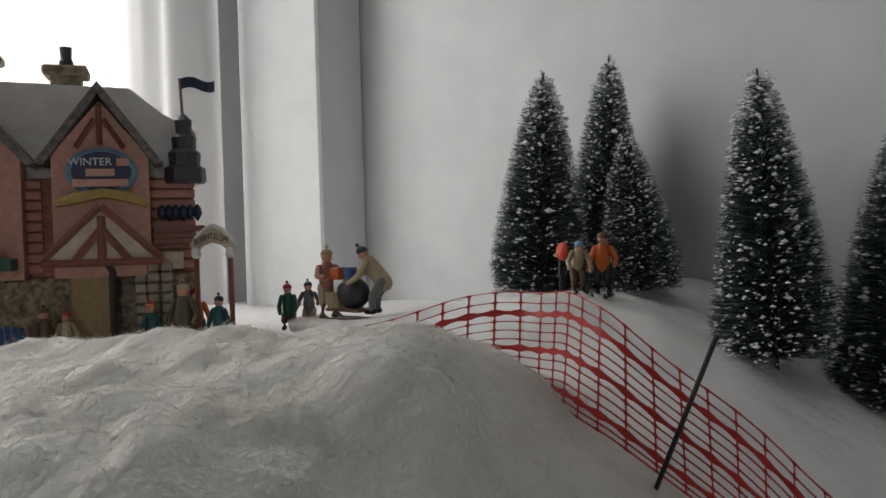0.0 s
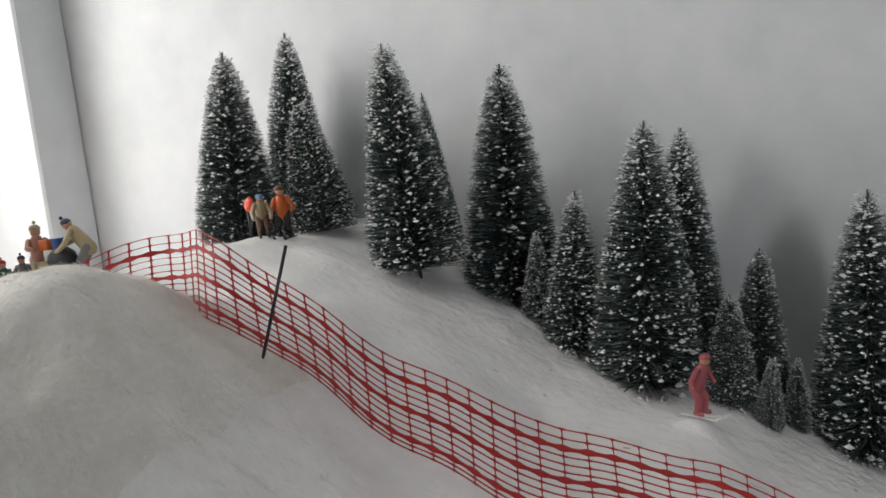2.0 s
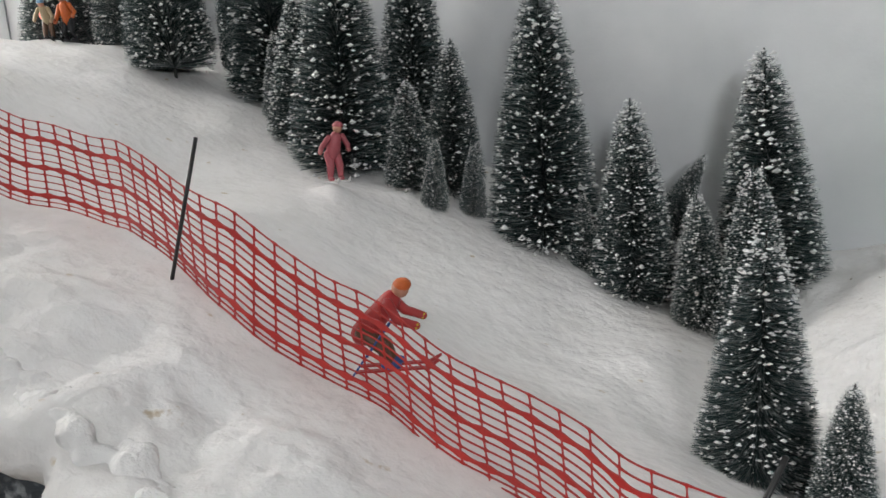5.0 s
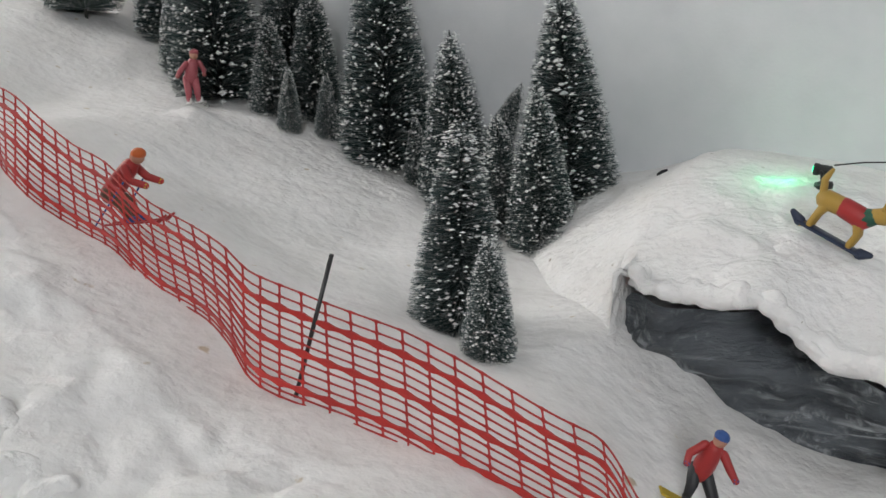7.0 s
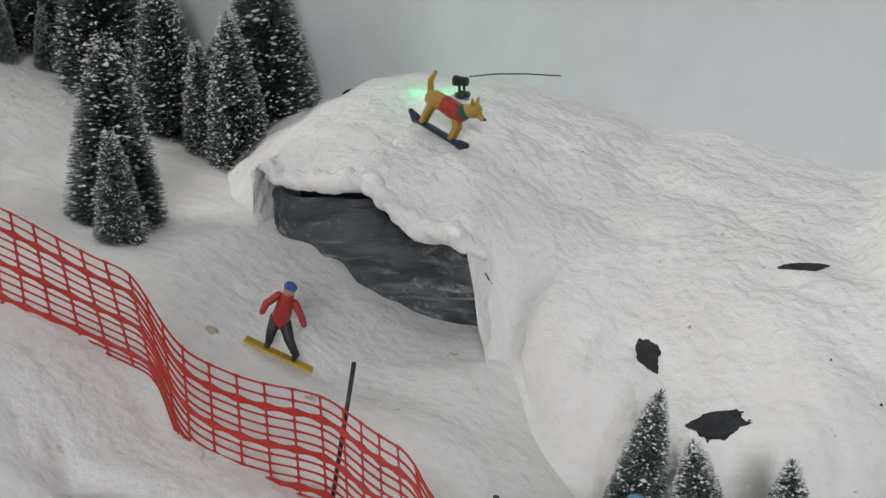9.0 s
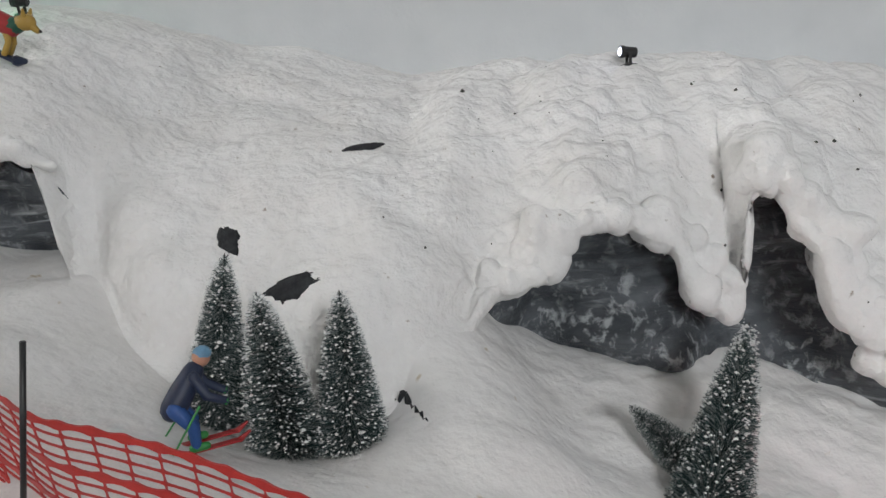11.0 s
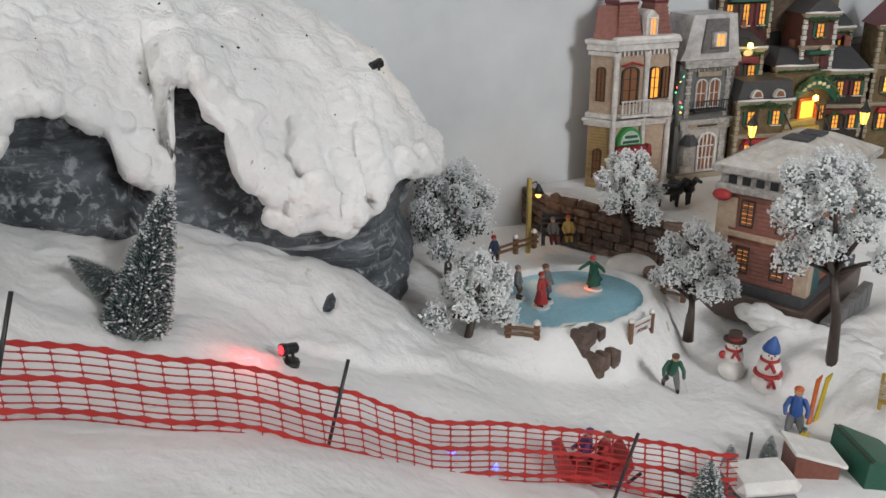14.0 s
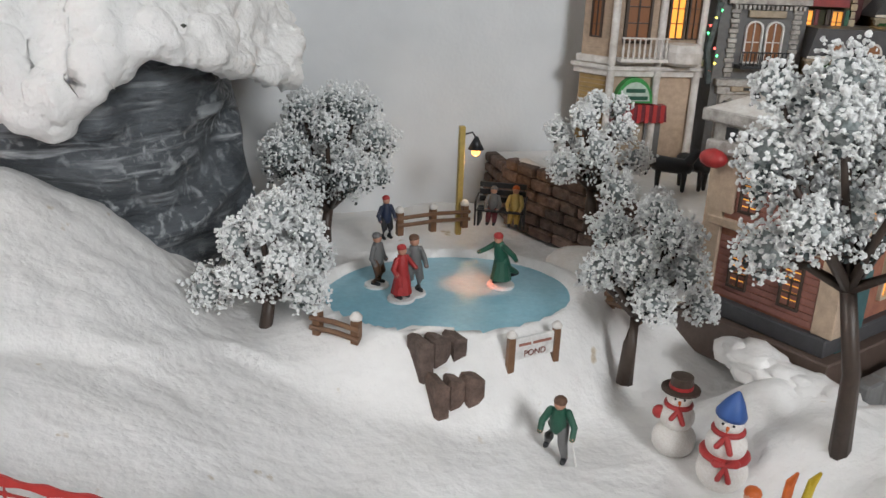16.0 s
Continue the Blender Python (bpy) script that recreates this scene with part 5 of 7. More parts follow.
for word, x, tilt in (("BUNNY", -.0135, -14), ("SLOPE", .0135, 14)):
    up_text(word, .0088, Matrix.Translation((x, -.0046, .0995)) @ Matrix.Rotation(radians(tilt), 4, "Y"), P["dark"], arch)


# the family with sledges on the plateau
def left(x, y=.62):
    return (x, y, ground(x, y) + .004)


figurine(left(-.619, .571), .052, 40, "crouching child figurine in a dark coat and red bobble hat", "green", "brown", "red", hip=(0, .05, .30), neck=(0, -.04, .72), hands=((-.12, -.25, .36), (.16, -.25, .36)), tail=True)
figurine(left(-.590, .575), .048, 40, "child figurine in a grey coat and dark bobble hat", "grey", "beige", "navy", hip=(0, .05, .32), neck=(0, -.04, .72), tail=True)
figurine(left(-.560, .575), .070, 60, "standing figurine in a mauve coat and striped bobble hat", "rose", "tan", "beige", hands=((-.1, -.28, .62), (.14, -.26, .62)), tail=True)
figurine(left(-.500, .582), .066, -70, "bending figurine in a beige jumper and navy bobble hat", "beige", "grey", "navy", hip=(0, .16, .46), neck=(0, -.10, .80), hands=((-.14, -.34, .55), (.14, -.34, .45)), tail=True)
sack = base("toy_sledge", pose(-.530, .575, ground(-.530, .575)), "dark sledge piled with a sack and wrapped presents", "sledge")
for s in (-1, 1):
    part("runner", a_tube([(-.025, s * .01, .016), (-.028, s * .01, .006), (-.02, s * .01, .001), (.028, s * .01, .001)], .0016, 6), P["brown"], sack)
part("deck", a_box(-.022, .027, -.012, .012, .009, .012, bevel=.001), P["wood"], sack)
bm = bmesh.new()
blob(bm, 0, (.008, 0, .027), .018, (1.1, .8, .9))
part("sack", bm, P["dark"], sack, "bulging dark sack", smooth=True)
part("present", a_box(-.020, -.006, -.007, .007, .040, .052, bevel=.001), P["orange"], sack, "orange wrapped present")
part("bucket", a_lathe([(.006, .040), (.007, .052), (.005, .052)], 12, (.004, 0)), P["blue"], sack, "blue bucket")
part("basket", a_lathe([(.009, .012), (.012, .028), (.010, .028)], 12, (-.013, -.004)), P["beige"], sack, "pale woven basket")
part("present", a_box(-.013, .001, -.008, .006, .028, .040, bevel=.001), P["white"], sack, "white wrapped present")
pd = a_lathe([(.085, -.012), (.088, -.002), (.07, .003), (.01, .004)], 24)
pd.transform(Matrix.Diagonal((1, .38, 1, 1)))
ob = part("snow_mound", pd, SNOWCAP, None, smooth=True)
ob.matrix_world = pose(-.535, .58, ground(-.53, .58) - .002)
tagged(ob, "pale painted snow base under the sledge family", "base")

# ---------------- village square ----------------
ICE_MAT = material("pond_ice", (.30, .52, .60), .32, second=(.18, .40, .50), size=.05, bump=.12, bump_size=.01)
rad = np.linspace(0, 1.03, 14)[:, None]
ang = np.linspace(0, 2 * math.pi, 65)[None]
ice = np.stack([POND[0] + .090 * rad * np.cos(ang), POND[1] + .074 * rad * np.sin(ang), POND[2] + .0005 * vnoise(rad * np.cos(ang), rad * np.sin(ang), 0, .3, 2) + 0 * ang], -1)
ob = sheet("pond", ice, ICE_MAT)
tagged(ob, "frozen pale blue skating pond in the snow", "pond", kind="structure")

# brown stones of the wall and the terrace behind it
A0, A1 = Vector((1.862, .892, 0)), Vector((1.928, .722, 0))
along = (A1 - A0).normalized()
wall_len = (A1 - A0).length
terr = bmesh.new()
outl = [(1.866, .900), (1.938, .730), (1.985, .70), (2.9, .70), (2.9, BACK - .002), (1.872, BACK - .002)]
lo = [terr.verts.new((x, y, -.06)) for x, y in outl]
hi = [terr.verts.new((x, y, .045)) for x, y in outl]
terr.faces.new(hi)
for k in range(6):
    terr.faces.new((lo[k], lo[(k + 1) % 6], hi[(k + 1) % 6], hi[k]))
bmesh.ops.recalc_face_normals(terr, faces=terr.faces)
tagged(part("terrace", terr, SNOW_MAT, None), "snow covered terrace the town houses stand on", "terrace", kind="structure")
sw = base("stone_wall", Matrix.Translation(A0) @ Matrix.Rotation(math.atan2(along.y, along.x), 4, "Z"), "low brown stone retaining wall beside the pond", "wall", kind="structure")
rng = random.Random(4)
z = -.01
row = 0
STONE = [material("brown_stone", c, .85, second=tuple(v * .45 for v in c), size=.008, bump=1.0, bump_size=.006, per_object=.25) for c in ((.22, .145, .115), (.17, .12, .10))]
while z < .052:
    h = .0115
    x = -.006 - rng.random() * .01
    while x < wall_len:
        w = .018 + rng.random() * .018
        part("stone", a_box(x, x + w - .0012, -.004 - rng.random() * .003, .010, z, z + h - .001, bevel=.0018), STONE[rng.randrange(2)], sw)
        x += w
    z += h
    row += 1
for k in range(5):
    x = 0
    while x < .07:
        w = .016 + rng.random() * .016
        ob = part("stone", a_box(x, x + w - .0012, -.004 - rng.random() * .003, .008, -.01 + k * .0115, k * .0115, bevel=.0018), STONE[rng.randrange(2)], sw)
        ob.matrix_local = Matrix.Rotation(-math.atan2(along.y, along.x), 4, "Z") @ Matrix.Translation((.002, .090, 0)) @ Matrix.Rotation(radians(-90), 4, "Z")
        x += w
part("snow_cap", a_tube([(t * wall_len, .006, .053 + .002 * math.sin(t * 23)) for t in np.linspace(-.03, 1, 14)], [.005 + .003 * rng.random() for _ in range(14)], 8), SNOWCAP, sw, smooth=True)


# flocked round trees
def flock_tree(foot, top, radius, seed, snow, label, trunk=.4, lobes=13):
    """A broad tree: forked trunk and many little flocked clumps."""
    rr = np.random.RandomState(seed)
    h = top[2] - foot[2]
    t = base("frosted_tree", Matrix.Translation(foot), label, "tree", "flocked trees round the pond")
    dx, dy = top[0] - foot[0], top[1] - foot[1]
    fork = (dx * .4, dy * .4, h * trunk)
    centres = []
    for k in range(lobes):
        q = k / (lobes - 1)
        a = k * 2.4 + seed
        rad = radius * (.92 if k < lobes - 1 else .0) * (1 - .45 * q) * (.8 + .3 * rr.rand())
        centres.append((dx * (.5 + .5 * q) + rad * math.cos(a), dy * (.5 + .5 * q) + rad * math.sin(a), h * (trunk + .08) + (h * (.92 - trunk - .08)) * q ** .85, radius * (.31 - .04 * q) * (.75 + .55 * rr.rand())))
    centres.append((dx * .75, dy * .75, h * (trunk + .5) / 1.5, radius * .5))
    bm = a_tube([(0, 0, -.012), (dx * .1, dy * .1, h * trunk * .5), fork], [.0062, .0048, .0042], 8)
    for cx, cy, cz, r in centres:
        tube(bm, [fork, ((fork[0] + cx) / 2, (fork[1] + cy) / 2, (fork[2] + cz) / 2 + .002), (cx, cy, cz)], [.0034, .0024, .0012], 6)
    part("trunk", bm, P["darkwood"], t, smooth=True)
    vs, fs, idx, n = [], [], [], 0
    g = (1 + 5 ** .5) / 2
    tuft = np.array([(-1, g, 0), (1, g, 0), (-1, -g, 0), (1, -g, 0), (0, -1, g), (0, 1, g), (0, -1, -g), (0, 1, -g), (g, 0, -1), (g, 0, 1), (-g, 0, -1), (-g, 0, 1)]) / 1.9
    tf = np.array([(0, 11, 5), (0, 5, 1), (0, 1, 7), (0, 7, 10), (0, 10, 11), (1, 5, 9), (5, 11, 4), (11, 10, 2), (10, 7, 6), (7, 1, 8), (3, 9, 4), (3, 4, 2), (3, 2, 6), (3, 6, 8), (3, 8, 9), (4, 9, 5), (2, 4, 11), (6, 2, 10), (8, 6, 7), (9, 8, 1)])
    for cx, cy, cz, r in centres:
        vs.append(np.array([cx, cy, cz]) + tuft * r * .66)
        fs.append(tf + n)
        idx += [2] * 20
        n += 12
        m = int(620 * (r / .02) ** 2) + 60
        d = rr.randn(m, 3)
        d /= np.linalg.norm(d, axis=1)[:, None]
        lump = 1 + .20 * np.sin(d[:, 0] * 7 + cx * 300) * np.sin(d[:, 1] * 6 + 2) + .12 * np.sin(d[:, 2] * 8)
        out = .70 + .36 * rr.rand(m)
        p = np.array([cx, cy, cz]) + d * (r * lump * out)[:, None]
        s = .0008 + .0009 * rr.rand(m)
        for i in range(m):
            squash = .5 + .8 * rr.rand(3)
            vs.append(p[i] + tuft * (s[i] * squash) * (.7 + .6 * rr.rand(12, 1)))
            fs.append(tf + n)
            white = rr.rand() + .35 * d[i][2] + .8 * (out[i] - .88) > .84 - snow
            idx += [0 if white else 1] * 20
            n += 12
    fs = np.concatenate(fs)
    tagged(raw("crown", np.concatenate(vs), fs, [FLOCK_MAT, DARKLEAF, GREYLEAF], t, index=idx, label="flocked clumps white with snow"), kind="stuff")
    return t


GREYLEAF = material("frosted_inner_foliage", (.42, .45, .45), .9, second=(.16, .19, .19), size=.004)
DARKLEAF = material("dark_foliage", (.10, .125, .125), .8, second=(.04, .052, .052), size=.006)
flock_tree((1.606, .672, -.02), (1.616, .660, .096), .045, 3, 1.0, "round tree heavily flocked with white snow beside the cliff", .36)
flock_tree((1.668, .845, -.005), (1.677, .847, .138), .060, 8, .72, "dark green round tree frosted with snow by the wall", .24)
flock_tree((1.892, .775, .035), (1.894, .788, .142), .044, 5, .98, "round tree heavily flocked with snow above the stone wall", .22)
flock_tree((1.848, .600, -.018), (1.866, .618, .098), .044, 6, .92, "round tree flocked with white snow beside the pond", .30)
flock_tree((1.911, .463, -.006), (1.873, .472, 0.217), .054, 9, .86, "tall broad tree frosted with white snow", .44, 15)


# street lamp by the pond
def street_lamp(at, h, label):
    t = base("street_lamp", Matrix.Translation(at), label, "street lamp")
    part("post", a_box(-.0028, .0028, -.0028, .0028, -.01, h, bevel=.0006), P["gold2"], t, "yellow wooden post")
    part("arm", a_tube([(.002, 0, h - .008), (.010, 0, h - .006), (.014, 0, h - .012)], .0009, 6), P["dark"], t)
    part("shade", a_lathe([(.0016, h - .010), (.004, h - .015), (.0078, h - .022), (.0072, h - .022), (.003, h - .016)], 14, (.014, 0)), P["dark"], t, smooth=True)
    bm = bmesh.new()
    blob(bm, 0, (.014, 0, h - .0245), .0042, sub=2)
    part("bulb", bm, glow("lamp_bulb", (1.0, .45, .10), 4.0), t, "glowing warm bulb")
    point_lamp("street_lamp_light", (at[0] + .014, at[1], at[2] + h - .033), .035, (1.0, .55, .2), .004)


street_lamp((1.797, .862, .004), .095, "yellow post street lamp with a glowing dark shade")


def rail_fence(x0, y0, x1, y1, z, label):
    d = Vector((x1 - x0, y1 - y0, 0))
    n = d.length
    t = base("rail_fence", Matrix.Translation((x0, y0, z)) @ Matrix.Rotation(math.atan2(d.y, d.x), 4, "Z"), label, "fence", "little rail fences")
    k = max(2, int(round(n / .028)) + 1)
    for i in range(k):
        x = n * i / (k - 1)
        part("post", a_box(x - .003, x + .003, -.003, .003, -.004, .019, bevel=.0006), P["wood"], t)
        part("snow_cap", a_lathe([(.0042, .018), (.0045, .020), (.002, .023)], 8, (x, 0)), SNOWCAP, t, smooth=True)
    for zz in (.006, .013):
        part("rail", a_tube([(-.004, -.003, zz), (n / 2, -.0034, zz + .001), (n + .004, -.003, zz - .001)], .0019, 6), P["wood"], t)


rail_fence(1.640, .643, 1.663, .624, .004, "short brown rail fence with snow caps")
rail_fence(1.735, .838, 1.800, .852, .008, "brown rail fence behind the pond with snow caps")
rail_fence(1.866, .668, 1.880, .648, -.005, "short brown rail fence with snow caps")

sg = base("pond_sign", Matrix.Translation((1.759, .591, ground(1.777, .597) - .002)) @ Matrix.Rotation(radians(15), 4, "Z") @ Matrix.Diagonal((.86, .86, .86, 1)), "white wooden sign on two posts before the pond", "sign")
for x in (0, .042):
    part("post", a_box(x - .003, x + .003, -.0025, .0025, -.006, .025, bevel=.0006), P["wood"], sg)
    part("snow_cap", a_lathe([(.004, .024), (.0045, .026), (.002, .029)], 8, (x, 0)), SNOWCAP, sg, smooth=True)
part("board", a_box(.003, .039, -.0015, .0015, .004, .022, bevel=.0005), P["white"], sg, "white board with red lettering")
for x0, x1 in ((.006, .017), (.019, .036)):
    part("lettering_bar", a_box(x0, x1, -.0022, -.0016, .0155, .0175), P["rose"], sg)
up_text("POND", .0072, Matrix.Translation((.021, -.0022, .0085)), P["brick"], sg)

# brown stone steps
st = base("stone_steps", pose(0, 0, 0), "brown stone steps dusted with snow up to the pond", "steps")
for k, (x, y, turn) in enumerate(((1.7065, .622, 8), (1.7125, .603, 14), (1.7195, .585, 10))):
    z = ground(x, y)
    bm = bmesh.new()
    for q in range(3):
        box(bm, -.018 + q * .012, -.0068 + q * .012, -.0105 + .002 * (q % 2), .0095 - .0015 * (q % 2), -.02, .0085 + .0012 * math.sin(q * 2.1 + k), bevel=.0022)
    bm.transform(Matrix.Translation((x, y, z)) @ Matrix.Rotation(radians(turn), 4, "Z"))
    for v in bm.verts:
        v.co.x += .0016 * math.sin(v.co.y * 800 + k)
        v.co.z += .0012 * math.sin(v.co.x * 500 + k * 2)
    part("step", bm, STONE[k % 2], st)
    part("snow", a_tube([(x - .017, y + .008, z + .007), (x - .004, y + .0095, z + .0085), (x + .014, y + .011, z + .007)], [.0012, .0030, .0012], 8), SNOWCAP, st, smooth=True)


def rock(at, r, label, seed=0):
    bm = bmesh.new()
    bmesh.ops.create_icosphere(bm, subdivisions=2, radius=r)
    for v in bm.verts:
        q = v.co * (1 + .28 * noise.noise(v.co * (1.3 / r) + Vector((seed, 0, 0))))
        v.co = Vector((q.x, q.y * .8, q.z * .7))
    ob = part("stone", bm, STONE[0], None)
    ob.matrix_world = Matrix.Translation(at)
    tagged(ob, label, "rock")


rock((1.812, .632, -.004), .009, "small dark grey rock in the snow", 1)
rock((1.872, .700, .012), .011, "small brown rock by the stone wall", 5)
rock((1.890, .690, .014), .008, "small grey rock by the stone wall", 9)
disc = part("snow_disc", a_lathe([(.030, -.01), (.032, 0), (.026, .006), (.004, .008)], 18), SNOWCAP, None, smooth=True)
disc.matrix_world = Matrix.Translation((1.872, .735, .008))
tagged(disc, "flat round heap of painted snow", "snow heap")

# skaters and onlookers
figurine((1.705, .683, POND[2] + .002), .040, 30, "skating couple figurine in a red skirt on a white base", "red", "red", "red", hands=((-.2, -.1, .5), (.26, -.1, .55)), skirt=True, pad=.26)
figurine((1.716, .692, POND[2] + .002), .044, 20, "skater figurine in a grey coat beside the red skirt", "grey", "grey", "brown", feet=((-.1, .1, .02), (.1, 0, .0)), pad=.22)
figurine((1.692, .712, POND[2] + .002), .040, 50, "skater figurine in grey clothes on a white base", "grey", "brown", "grey", pad=.24)
figurine((1.786, .697, POND[2] + .002), .042, -60, "skater figurine in a green coat with one leg raised", "green", "green", "red", feet=((-.08, 0, 0), (.06, .34, .10)), neck=(0, -.1, .80), hands=((-.30, -.30, .6), (.25, .1, .5)), skirt=True, pad=.26)
figurine((1.718, .815, .010), .038, 20, "onlooker figurine in a navy coat and red hat", "navy", "dark", "red")
bn = base("park_bench", Matrix.Translation((1.834, .846, .008)) @ Matrix.Rotation(radians(-25), 4, "Z"), "black slatted park bench by the stone wall", "bench")
for k in range(3):
    part("seat_slat", a_box(-.022, .022, -.012 + k * .006, -.0075 + k * .006, .014, .0155), P["dark"], bn)
    part("back_slat", a_box(-.022, .022, .007, .0085, .019 + k * .007, .024 + k * .007), P["dark"], bn)
for s in (-1, 1):
    part("leg", a_box(s * .020 - .001, s * .020 + .001, -.012, .009, .0, .0135), P["dark"], bn)
    part("armrest", a_tube([(s * .023, .008, .026), (s * .023, -.012, .024), (s * .023, -.012, .0)], .001, 6), P["dark"], bn)
sit = dict(feet=((-.08, -.30, 0), (.08, -.30, 0)), hip=(0, 0, .32), neck=(0, .04, .66), hands=((-.14, -.22, .36), (.14, -.22, .36)))
figurine((1.826, .847, .011), .038, -25, "seated figurine in a grey coat on the bench", "grey", "maroon", "grey", **sit)
figurine((1.845, .839, .011), .040, -25, "seated figurine in a yellow coat on the bench", "gold2", "gold", "orange", **sit)
figurine((1.774, .540, ground(1.774, .54) + .001), .045, -35, "hockey player figurine in a green jacket striding over snow", "green", "grey", "brown", feet=((-.16, .16, .04), (.14, -.1, 0)), hip=(0, .02, .46), neck=(.02, -.10, .78), hands=((-.2, -.2, .45), (.24, -.2, .42)), extra=lambda bm: limb(bm, 6, [(.24, -.2, .42), (.34, -.3, .1)], [.012, .012], 6))
figurine((1.836, .436, ground(1.836, .436) + .002), .050, -50, "figurine in a blue jacket sitting in the snow", "blue", "grey", "orange", feet=((-.12, -.40, .02), (.14, -.36, .02)), hip=(0, .0, .16), neck=(0, .04, .55), hands=((-.18, -.1, .25), (.2, -.1, .25)))
sk = base("pair_of_skis", Matrix.Translation((1.854, .432, ground(1.854, .432) - .004)), "yellow and orange skis standing upright in the snow", "skis")
for x, mat, tilt in ((-.003, P["orange"], 4), (.005, P["yellow"], 10)):
    b = a_box(x - .0028, x + .0028, -.001, .001, 0, .052, bevel=.0006)
    tube(b, [(x, 0, .050), (x, -.003, .058)], [.0024, .0008], 6)
    b.transform(Matrix.Rotation(radians(tilt), 4, "Y"))
    part("ski", b, mat, sk)


# snowmen
def snowman(at, h, yaw, label, hat):
    t = base("snowman", Matrix.Translation(at) @ Matrix.Rotation(radians(yaw), 4, "Z") @ Matrix.Diagonal((h, h, h, 1)), label, "snowman", "pair of snowmen")
    bm = bmesh.new()
    blob(bm, 0, (0, 0, .20), .25, (1, 1, .9), 3)
    blob(bm, 0, (0, 0, .50), .20, (1, 1, .9), 3)
    blob(bm, 0, (0, 0, .74), .145, (1, 1, 1), 3)
    part("body", bm, SNOWCAP, t, smooth=True)
    bm = bmesh.new()
    lathe(bm, [(.13, .62), (.165, .635), (.165, .665), (.13, .68)], 16)
    part("scarf", bm, P["red"], t, "red scarf", smooth=True)
    bm = bmesh.new()
    limb(bm, 0, [(.0, -.15, .64), (.06, -.22, .52)], [.035, .03])
    limb(bm, 0, [(.0, -.15, .64), (-.07, -.20, .55)], [.03, .028])
    part("scarf_end", bm, P["red"], t)
    if hat == "top":
        part("hat", a_lathe([(.22, .83), (.22, .85), (.13, .86), (.125, 1.0), (.02, 1.01)], 18), P["darkwood"], t, "dark brown top hat with a red band", smooth=False)
        part("hat_band", a_lathe([(.133, .858), (.136, .862), (.134, .900), (.128, .902)], 18), P["red"], t)
        bm = bmesh.new()
        blob(bm, 0, (-.20, -.02, .52), .08, (1, .8, 1.1))
        part("mitten", bm, P["red"], t, smooth=True)
    else:
        bm = a_lathe([(.15, .80), (.15, .84), (.10, .95), (.03, 1.06), (.005, 1.08)], 14)
        bm.transform(Matrix.Translation((0, 0, .8)) @ Matrix.Rotation(radians(8), 4, "Y") @ Matrix.Translation((0, 0, -.8)))
        part("hat", bm, P["blue"], t, "blue pointed bobble hat", smooth=True)
        bm = bmesh.new()
        lathe(bm, [(.215, .36), (.245, .375), (.245, .405), (.21, .42)], 16)
        part("sash", bm, P["red"], t, "red sash tied in a bow", smooth=True)
        for s in (-1, 1):
            bm = bmesh.new()
            limb(bm, 0, [(.04, -.24, .39), (.04 + s * .09, -.25, .42 + .02 * s)], [.02, .045])
            part("bow", bm, P["red"], t)
            bm = bmesh.new()
            limb(bm, 0, [(.04, -.24, .38), (.04 + s * .05, -.26, .24)], [.02, .03])
            part("ribbon", bm, P["red"], t)
    for s in (-1, 1):
        bm = bmesh.new()
        blob(bm, 0, (s * .05, -.135, .77), .016, sub=1)
        part("eye", bm, P["dark"], t)
    part("nose", a_tube([(0, -.13, .74), (0, -.22, .73)], [.022, .004], 6), P["orange"], t)


snowman((1.852, .536, ground(1.852, .536) - .003), .055, -30, "white snowman with a brown top hat and red mitten", "top")
snowman((1.861, .496, ground(1.861, .496) - .003), .060, -40, "white snowman with a blue hat and red sash", "bobble")

# sledge riders by the net, tent, hut and small pines
sl = base("sleigh", Matrix.Translation((1.585, .415, ground(1.585, .415))) @ Matrix.Rotation(radians(-20), 4, "Z"), "dark red sleigh beside the net", "sleigh")
bm = a_prism([(-.028, .008), (.022, .006), (.030, .018), (.026, .030), (.012, .016), (-.016, .016), (-.024, .034), (-.031, .030)], -.013, .013)
part("body", bm, P["red"], sl)
for s in (-1, 1):
    part("runner", a_tube([(-.034, s * .012, .002), (.024, s * .012, .002), (.036, s * .012, .012)], .0015, 6), P["dark"], sl)
figurine((1.578, .416, ground(1.578, .416) + .012), .040, -110, "small figurine in a purple coat riding the sleigh", "purple", "red", "purple", **sit)
figurine((1.592, .411, ground(1.592, .411) + .012), .040, -110, "small figurine in a red coat riding the sleigh", "red", "red", "olive", **sit)
brush_tree((1.632, .338, -.035), (1.634, .34, .045), 1, 1.25)
brush_tree((1.716, .398, -.045), (1.716, .398, -.002), 3, 1.0)
brush_tree((1.748, .386, -.045), (1.748, .386, .004), 3, 1.0)
tent = base("tent", Matrix.Translation((1.848, .352, -.043)) @ Matrix.Rotation(radians(-20), 4, "Z") @ Matrix.Diagonal((.85, .8, .55, 1)), "dark green ridge tent pitched in the snow", "tent")
part("canvas", a_prism([(-.038, 0), (.045, 0), (.040, .006), (-.030, .058), (-.036, .055)], -.035, .035), P["green"], tent, "dark green tent canvas")
part("ridge_pole", a_tube([(-.034, -.037, .056), (-.034, .037, .056)], .0015, 6), P["darkwood"], tent)
hut = base("hut", Matrix.Translation((1.786, .374, -.042)) @ Matrix.Rotation(radians(-25), 4, "Z") @ Matrix.Diagonal((.75, .75, .60, 1)), "small brick hut with a snowy lean-to roof", "hut")
part("wall", a_prism([(-.026, 0), (.026, 0), (.026, .030), (-.026, .052)], -.018, .018), P["brick"], hut, "reddish brown wall")
